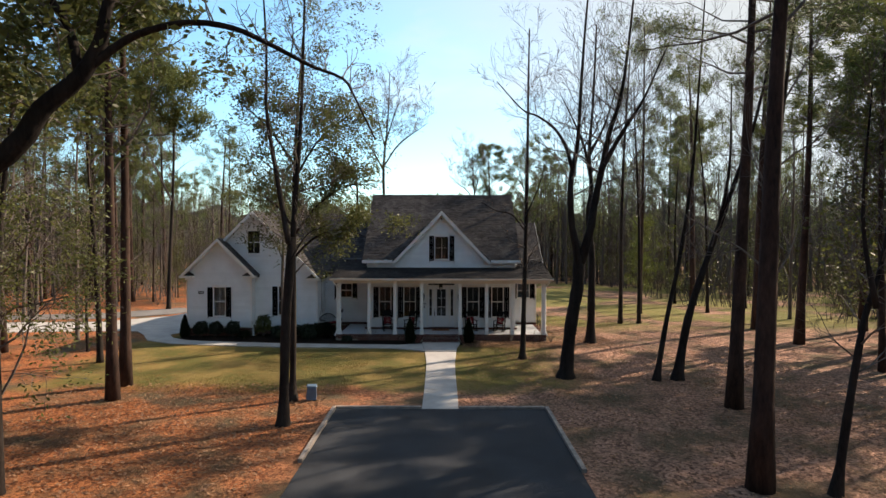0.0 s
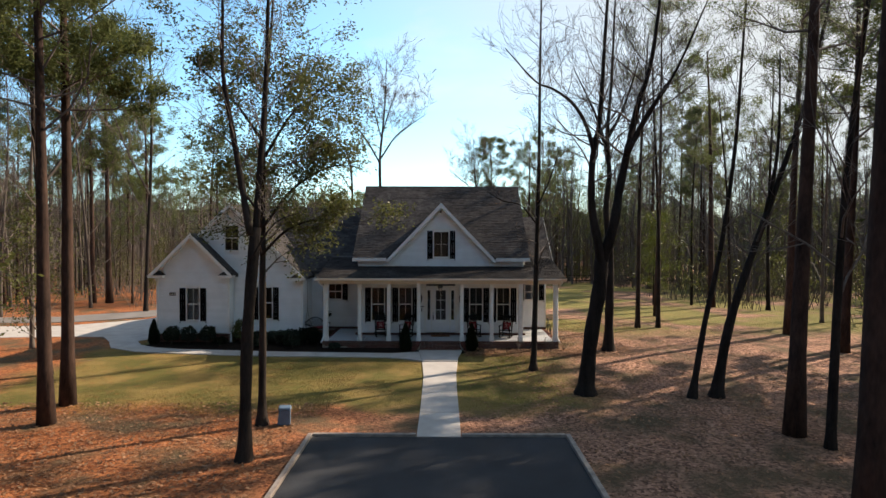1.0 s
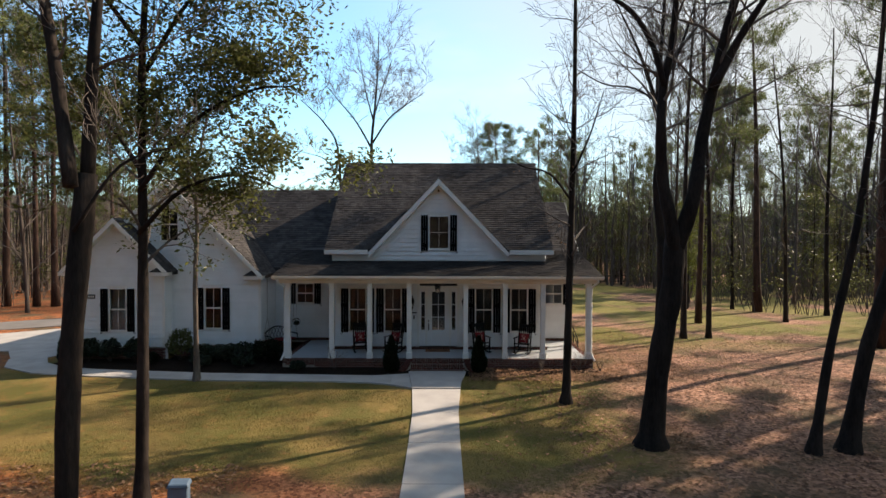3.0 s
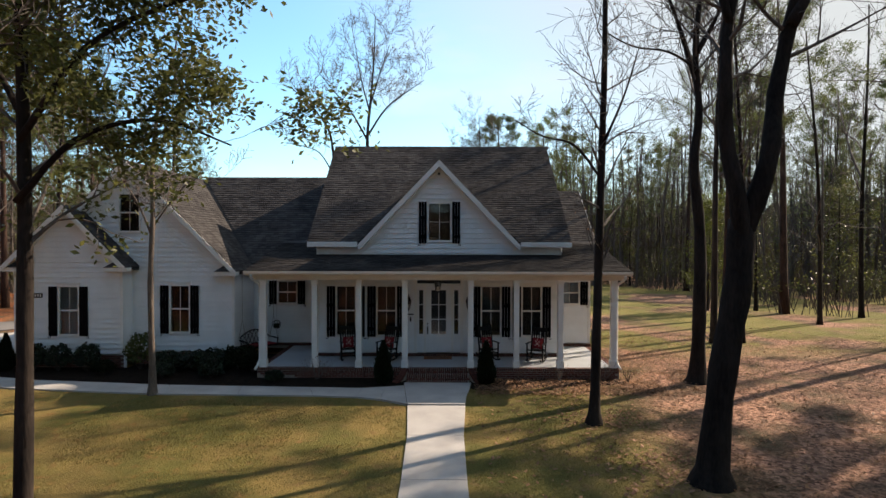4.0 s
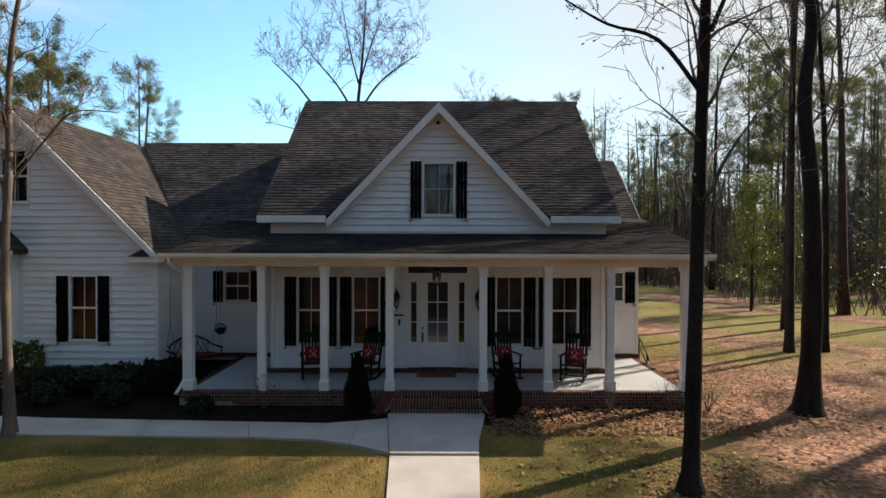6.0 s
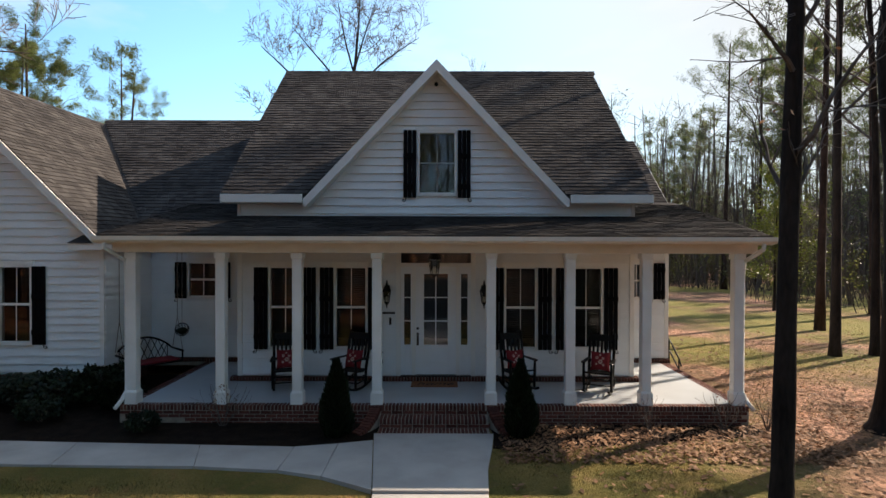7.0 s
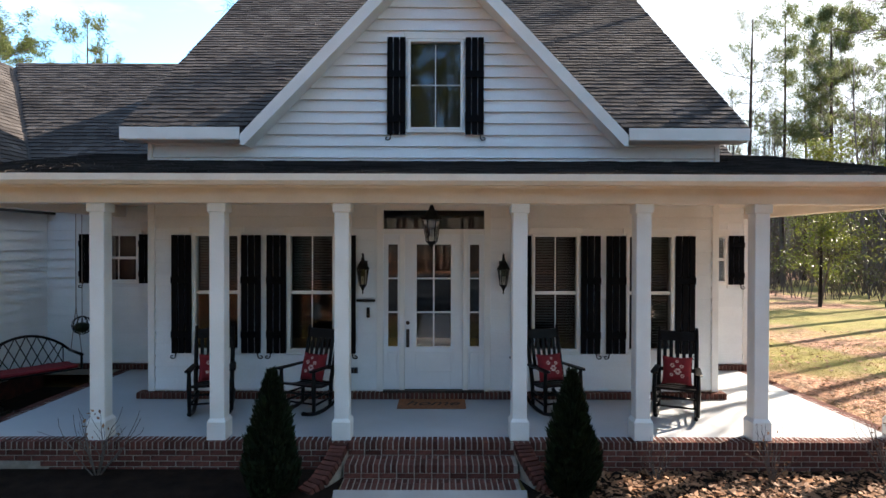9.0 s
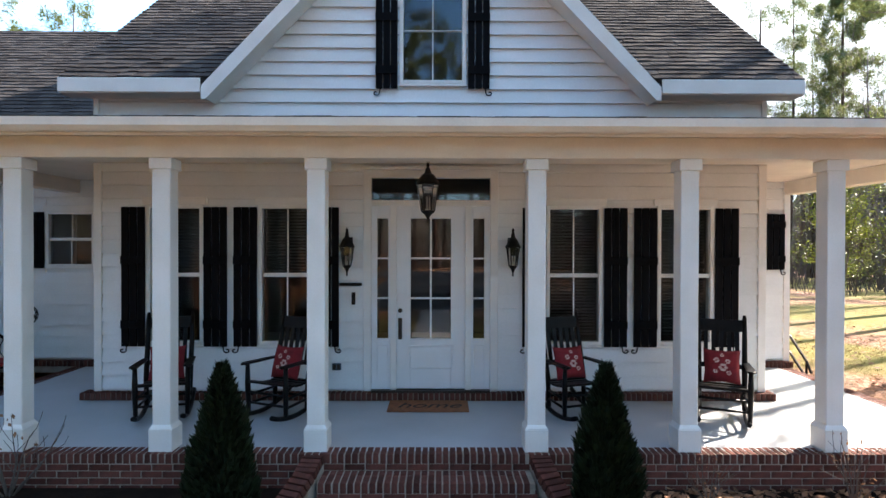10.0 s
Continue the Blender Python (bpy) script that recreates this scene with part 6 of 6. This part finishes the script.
for x in (-1.075, 1.06):
    lamp = thing("wall_lantern", "black iron carriage lantern mounted beside the front door", "wall lamp", "door lanterns")
    lantern_body(lamp, 2.26, 0.085, 0.23)
    g = Geo()
    g.box(-0.055, 0.055, 0.125, 0.149, 2.32, 2.62)
    g.tube([(0, 0.13, 2.50), (0, 0.09, 2.66), (0, 0.03, 2.72), (0, 0.0, 2.70)], [0.012] * 4, 6)
    part("bracket", g, IRON, lamp, bevel=0.004)
    lamp.matrix_basis = pose(x, -0.175, 0)
lamp = thing("hanging_lantern", "large black iron lantern hung on a chain under the porch ceiling", "pendant lamp")
lantern_body(lamp, 2.92, 0.125, 0.30)
g = Geo()
for i in range(5):
    z = 3.46 + i * 0.026
    ring = [(0.012 * math.cos(a) * (1 if i % 2 else 0.25), 0.012 * math.cos(a) * (0.25 if i % 2 else 1), z + 0.019 * math.sin(a)) for a in [k * 0.785 for k in range(9)]]
    g.tube(ring, [0.0035] * 9, 4)
g.lathe([(0.05, 0), (0.05, 0.012), (0.02, 0.02)], (0, 0, 3.565), 10)
part("chain", g, IRON, lamp)
lamp.matrix_basis = pose(-0.02, -0.9, 0)

# door mat with its lettering
mat_thing = thing("doormat", "orange-brown coir doormat lettered in dark brown before the door", "doormat")
g = Geo()
g.box(-0.50, 0.50, -0.24, 0.24, 0.0, 0.018)
part("mat_body", g, COIR, mat_thing, bevel=0.005)
curve = bpy.data.curves.new("lettering", "FONT")
curve.body, curve.size, curve.align_x, curve.align_y, curve.extrude, curve.shear = "home", 0.30, "CENTER", "CENTER", 0.001, 0.35
text_source = new("lettering_source", curve)
bpy.context.view_layer.update()
letters = bpy.data.meshes.new_from_object(text_source)
bpy.data.objects.remove(text_source)
letters.materials.clear()
letters.materials.append(COIRINK)
piece("lettering", letters, mat_thing, pose(0, -0.01, 0.0195) @ Matrix.Diagonal((1.15, 1, 1, 1)))
mat_thing.matrix_basis = pose(-0.02, -0.40, FLOOR + 0.002)

# small fittings on the front wall
bell = thing("video_doorbell", "slim black doorbell on the white siding", "doorbell")
g = Geo()
g.box(-1.035, -0.985, -0.055, -0.030, 1.74, 1.90)
part("bell_case", g, IRON, bell, bevel=0.006)
g = Geo()
g.lathe([(0.014, 0), (0.012, 0.006)], (0, 0, 0), 10)
part("bell_button", g, BRASS, bell).matrix_basis = pose(-1.01, -0.056, 1.78, 90)
shelf = thing("mail_rail", "narrow black metal bar fixed to the siding", "wall bar")
g = Geo()
g.box(-1.19, -0.90, -0.07, -0.030, 1.985, 2.025)
part("bar_rail", g, IRON, shelf, bevel=0.005)
outlet = thing("outdoor_socket", "grey weatherproof socket cover on the siding", "socket")
g = Geo()
g.box(-1.29, -1.17, -0.06, -0.030, 0.88, 0.97)
part("socket_cover", g, BINBLUE, outlet, bevel=0.008)
for x0 in (-1.275, -1.225):
    g = Geo()
    g.box(x0, x0 + 0.042, -0.066, -0.061, 0.89, 0.96)
    part("socket_flap", g, BRASS, outlet, bevel=0.002)
spot = thing("gable_camera", "small dark security lamp under the gable peak", "security lamp")
g = Geo()
g.lathe([(0.03, 0), (0.045, 0.03), (0.03, 0.08)], (0, 0, 0), 10)
part("lamp_head", g, IRON, spot).matrix_basis = pose(0.0, -0.10, 7.02, 60)
g = Geo()
g.box(-0.02, 0.02, -0.09, -0.02, 7.06, 7.10)
part("lamp_arm", g, IRON, spot)


# porch swing on ropes
def porch_swing():
    sw = thing("porch_swing", "dark porch swing with arched lattice back hung on ropes", "swing")
    for i in range(6):
        g = Geo()
        y = -0.26 + i * 0.09
        g.box(-0.66, 0.66, y, y + 0.075, -0.012, 0.012)
        part("seat_slat", g, ROCKER, sw, bevel=0.004)
    for s in (-1, 1):
        g = Geo()
        g.tube([(s * 0.66, -0.28, 0.24), (s * 0.66, 0.30, 0.26)], [0.026, 0.026], 6)
        g.tube([(s * 0.66, -0.24, -0.01), (s * 0.66, -0.25, 0.24)], [0.02, 0.02], 6)
        part("arm", g, ROCKER, sw, smooth=True)
        for y in (-0.24, 0.26):
            g = Geo()
            g.tube([(s * 0.67, y, 0.24), (s * 0.67, 0.02, 1.05), (s * 0.67, 0.02, 2.88)], [0.008] * 3, 4)
            part("rope", g, TIMBER, sw)
    g = Geo()
    g.box(-0.62, 0.62, -0.24, 0.26, 0.014, 0.07)
    part("seat_pad", g, CUSHION, sw, "dark red seat pad", bevel=0.02)
    arch = [(-0.64 + 1.28 * i / 16, 0.30, 0.28 + 0.30 * math.sin(math.pi * i / 16) ** 0.8) for i in range(17)]
    g = Geo()
    g.tube(arch, [0.024] * 17, 6)
    g.tube([(-0.66, 0.29, 0.03), (0.66, 0.29, 0.03)], [0.022, 0.022], 6)
    part("back_arch", g, ROCKER, sw, smooth=True)
    for i in range(1, 16, 2):
        for j in (-3, 3):
            k = min(15, max(1, i + j))
            g = Geo()
            g.tube([(arch[i][0], 0.295, 0.04), (arch[k][0], 0.30, arch[k][2])], [0.010, 0.010], 4)
            part("lattice_bar", g, ROCKER, sw)
    return sw


porch_swing().matrix_basis = pose(-6.75, 0.75, 0.70, 0, 0, 52)
ball = thing("hanging_basket", "round dark wire basket hung on a cord by the wall", "hanging basket")
for k in range(6):
    g = Geo()
    a = k * math.pi / 6
    ring = [(0.16 * math.cos(t) * math.cos(a), 0.16 * math.cos(t) * math.sin(a), 0.16 * math.sin(t)) for t in [i * 0.4488 for i in range(15)]]
    g.tube(ring, [0.007] * 15, 4)
    part("hoop", g, IRON, ball)
g = Geo()
g.lathe([(0.02, -0.13), (0.10, -0.09), (0.135, -0.02), (0.10, 0.03), (0.03, 0.05)], (0, 0, 0), 12)
part("moss_lining", g, SHRUBLEAF, ball)
g = Geo()
g.tube([(0, 0, 0.16), (0, 0, 2.16)], [0.006, 0.006], 4)
part("cord", g, TIMBER, ball)
ball.matrix_basis = pose(-6.22, 1.25, 1.43)

# black iron handrail at the side steps
rail = thing("handrail", "black iron handrail beside the side steps", "handrail")
for x, y, z in ((6.12, 2.35, 1.0), (6.22, 1.95, 0.62)):
    g = Geo()
    g.tube([(x, y, 0.08), (x, y, z)], [0.02, 0.02], 6)
    part("post", g, IRON, rail)
for drop in (0.0, 0.28):
    g = Geo()
    g.tube([(6.10, 2.42, 1.08 - drop), (6.14, 2.25, 0.95 - drop), (6.22, 1.95, 0.60 - drop), (6.24, 1.85, 0.42 - drop * 0.6)], [0.022] * 4, 6)
    part("rail_bar", g, IRON, rail)


# ---- shrubs and clipped conifers ----
def conifer(name, height, radius, seed, label):
    rg = random.Random(seed)
    t = thing(name, label, "shrub", "planted evergreens")
    g = Geo()
    g.tube([(0, 0, -0.1), (0, 0, height * 0.85)], [0.03, 0.008], 6)
    part("stem", g, BARK, t)
    # closed core in dark leaf colour stands in for shade between the leaves
    g = Geo()
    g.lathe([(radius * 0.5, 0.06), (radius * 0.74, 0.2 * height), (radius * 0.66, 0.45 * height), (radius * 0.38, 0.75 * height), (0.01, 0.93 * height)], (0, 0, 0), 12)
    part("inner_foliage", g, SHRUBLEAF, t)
    g = Geo()
    for k in range(6500):
        f = rg.random() ** 1.25
        z = 0.04 + f * (height - 0.04)
        prof = radius * min(1.0, 1.12 * (1 - f ** 1.9)) * (1.0 if f > 0.12 else 0.75 + f * 2)
        a = rg.uniform(0, 6.283)
        rr = prof * (0.72 + 0.34 * rg.random() + 0.12 * math.sin(a * 3 + z * 7) + 0.07 * math.sin(a * 7 - z * 15))
        c = Vector((rr * math.cos(a), rr * math.sin(a), z))
        d = Vector((math.cos(a) * 0.6, math.sin(a) * 0.6, 0.9 + rg.uniform(-0.3, 0.3))).normalized()
        b = d.orthogonal().normalized()
        b.rotate(Matrix.Rotation(rg.uniform(0, 6.28), 3, d))
        s = rg.uniform(0.03, 0.065)
        g.poly((c - b * s * 0.35, c + b * s * 0.35, c + d * s * 1.5))
    part("foliage", g, SHRUBLEAF, t)
    return t


def shrub(name, radius, height, seed, label, mat=SHRUBLEAF, count=1500, size=0.05):
    rg = random.Random(seed)
    t = thing(name, label, "shrub", "foundation shrubs")
    g, tips = Geo(), []
    for k in range(9):
        a, tilt = k * 0.7, rg.uniform(0.15, 0.7)
        grow(g, (0, 0, -0.05), (math.cos(a) * tilt, math.sin(a) * tilt, 1), height * 0.8, 0.012, 1, 2, rg, tips, 0.6, 0.1, 0.15, (2, 3), 0.3, 0.4, 0.5, 0.003)
    part("stem", g, TWIG, t)
    g = Geo()
    for k in range(count):
        a, v = rg.uniform(0, 6.283), rg.uniform(-0.55, 1)
        lump = 1 + 0.16 * math.sin(3 * a + seed) * math.cos(4 * v) + rg.gauss(0, 0.09)
        q = math.sqrt(max(0, 1 - v * v * 0.9)) * lump * (0.55 + 0.45 * rg.random() ** 0.4)
        c = Vector((math.cos(a) * radius * q, math.sin(a) * radius * q, height * 0.55 + v * height * 0.47 * lump))
        if c.z < 0.02:
            continue
        d = Vector((rg.gauss(0, 1), rg.gauss(0, 1), rg.gauss(0.4, 0.8))).normalized()
        b = d.orthogonal().normalized()
        s = size * rg.uniform(0.6, 1.3)
        g.poly((c - d * s, c + b * s * 0.5, c + d * s, c - b * s * 0.5))
    part("foliage", g, mat, t)
    return t


def plant(t, x, y, turn=0, scale=1.0):
    t.matrix_basis = Matrix.Translation((x, y, 0.165)) @ pose(0, 0, 0, 0, 0, turn) @ Matrix.Scale(scale, 4)
    return t


cone = plant(conifer("clipped_conifer", 1.33, 0.25, 1, "dark clipped cone-shaped evergreen beside the porch steps"), -1.70, -2.75)
c2 = copy_thing(cone, Matrix.Identity(4))
plant(c2, 1.52, -2.75, 130)
c3 = copy_thing(cone, Matrix.Identity(4))
plant(c3, -14.75, -1.2, 60, 0.95)
box_bush = plant(shrub("boxwood_shrub", 0.38, 0.85, 4, "rounded clipped dark green boxwood"), -13.85, -1.15)
for x, y, s in ((-12.98, -1.15, 1.0), (-12.0, -1.15, 1.02)):
    plant(copy_thing(box_bush, Matrix.Identity(4)), x, y, x * 50, s)
plant(shrub("camellia_shrub", 0.45, 1.15, 9, "glossy-leaved upright shrub by the garage wing", OAKLEAF, 900, 0.06), -10.35, -0.8)
low = plant(shrub("low_shrub", 0.52, 0.62, 12, "low spreading dark green shrub in mulch", SHRUBLEAF, 1400, 0.05), -9.3, -1.1)
for x, y, s in ((-8.5, -0.95, 1.0), (-7.75, -1.1, 1.12), (-6.95, -0.75, 1.2), (-6.3, -1.2, 0.9), (-9.0, -2.0, 0.7), (-7.4, -2.0, 0.75), (-11.2, -1.6, 0.7), (-5.2, -2.55, 0.55)):
    plant(copy_thing(low, Matrix.Identity(4)), x, y, x * 77, s)
sprig = plant(shrub("dry_sprig", 0.22, 0.75, 15, "sparse dry sprig beside a porch column", DRYLEAF, 26, 0.026), -3.9, -2.2)
for x, y, s in ((5.3, -2.3, 0.9), (3.9, -2.35, 0.8), (6.1, -2.3, 0.8), (2.6, -2.3, 0.6)):
    plant(copy_thing(sprig, Matrix.Identity(4)), x, y, x * 60, s)

# utility pedestal at the edge of the litter
ped = thing("utility_box", "blue-grey plastic utility box standing in fallen leaves", "utility box")
g = Geo()
g.hexa([(-0.19, -0.15, 0), (0.19, -0.15, 0), (0.19, 0.15, 0), (-0.19, 0.15, 0)], [(-0.17, -0.13, 0.46), (0.17, -0.13, 0.46), (0.17, 0.13, 0.46), (-0.17, 0.13, 0.46)])
part("box_body", g, BINBLUE, ped, bevel=0.015)
g = Geo()
g.hexa([(-0.20, -0.16, 0.462), (0.20, -0.16, 0.462), (0.20, 0.16, 0.462), (-0.20, 0.16, 0.462)], [(-0.17, -0.13, 0.53), (0.17, -0.13, 0.53), (0.17, 0.13, 0.55), (-0.17, 0.13, 0.55)])
part("box_lid", g, BINBLUE, ped, bevel=0.015)
ped.matrix_basis = pose(-4.72, -13.1, 0.0, 0, 3, 12)

# fence at the far side of the field
fence = thing("field_fence", "low dark metal fence at the far edge of the field", "fence")
for i in range(31):
    g = Geo()
    x = 14 + i * 0.6
    g.box(x, x + 0.05, 45.0, 45.05, ground_z(x, 45) - 0.1, ground_z(x, 45) + 1.1)
    part("picket", g, IRON, fence)
for z in (0.35, 1.0):
    g = Geo()
    g.box(14, 32.1, 45.055, 45.09, ground_z(14, 45) + z, ground_z(14, 45) + z + 0.07)
    part("rail", g, IRON, fence)


# ---- fallen leaves and grass ----
def scatter_leaves(name, label, zones, seed, size=0.06):
    g, rg = Geo(), random.Random(seed)
    for x0, x1, y0, y1, count in zones:
        for k in range(count):
            x, y = rg.uniform(x0, x1), rg.uniform(y0, y1)
            if abs(x) < 1.1 and y < -2.5 or (abs(x) < 3.9 and y < -14.1) or (x < -1.0 and -4.9 < y < -2.9):
                continue
            z = ground_z(x, y) + rg.uniform(0.005, 0.05)
            a = rg.uniform(0, 6.28)
            u = Vector((math.cos(a), math.sin(a), rg.uniform(-0.5, 0.5))).normalized()
            v = Vector((-math.sin(a), math.cos(a), rg.uniform(-0.5, 0.5))).normalized()
            s = size * rg.uniform(0.5, 1.2)
            c = Vector((x, y, z))
            g.poly((c - u * s, c - v * s * 0.5 + u * s * 0.2, c + u * s, c + v * s * 0.5))
    solid(name, g, DRYLEAF, label, "fallen leaves", kind="stuff")


scatter_leaves("bed_leaves", "loose brown leaves heaped along the porch bed", [(1.15, 7.0, -3.9, -2.05, 5200), (5.9, 9.5, -3.6, 2.5, 2200), (3.2, 5.4, -6.6, -5.2, 500), (4.3, 6.6, -10.0, -8.2, 900), (7.6, 9.4, -2.6, -0.9, 700)], 1, 0.05)
scatter_leaves("yard_leaves", "scattered orange-brown leaves on the yard", [(3.5, 16, -16, -3, 6500), (-15, -4.2, -21, -11.0, 7500), (4, 18, -3, 10, 2600), (-1, 4, -12, -3.5, 700), (3.9, 14, -30, -16, 3000)], 2, 0.065)


def grass(zones, seed):
    g, rg = Geo(), random.Random(seed)
    for x0, x1, y0, y1, count in zones:
        for k in range(count):
            x, y = rg.uniform(x0, x1), rg.uniform(y0, y1)
            if (-0.72 < x < 0.80) or (x < 1 and y > -5.0 + (0.5 if x < -3 else 0)) or noise.noise((x * 0.5, y * 0.5, 3)) < -0.25:
                continue
            z, a, h = ground_z(x, y) - 0.005, rg.uniform(0, 6.28), rg.uniform(0.025, 0.065)
            w = 0.006
            c = Vector((x, y, z))
            u = Vector((math.cos(a) * w, math.sin(a) * w, 0))
            g.poly((c - u, c + u, c + Vector((rg.gauss(0, 0.02), rg.gauss(0, 0.02), h))))
    solid("lawn_grass", g, GRASSBLADE, "short winter grass turning straw yellow", "grass", kind="stuff")


grass([(-9, 4.2, -9.5, -3.2, 42000), (-13, 4, -12.5, -9.5, 12000), (5.5, 12, -2, 7, 8000)], 4)
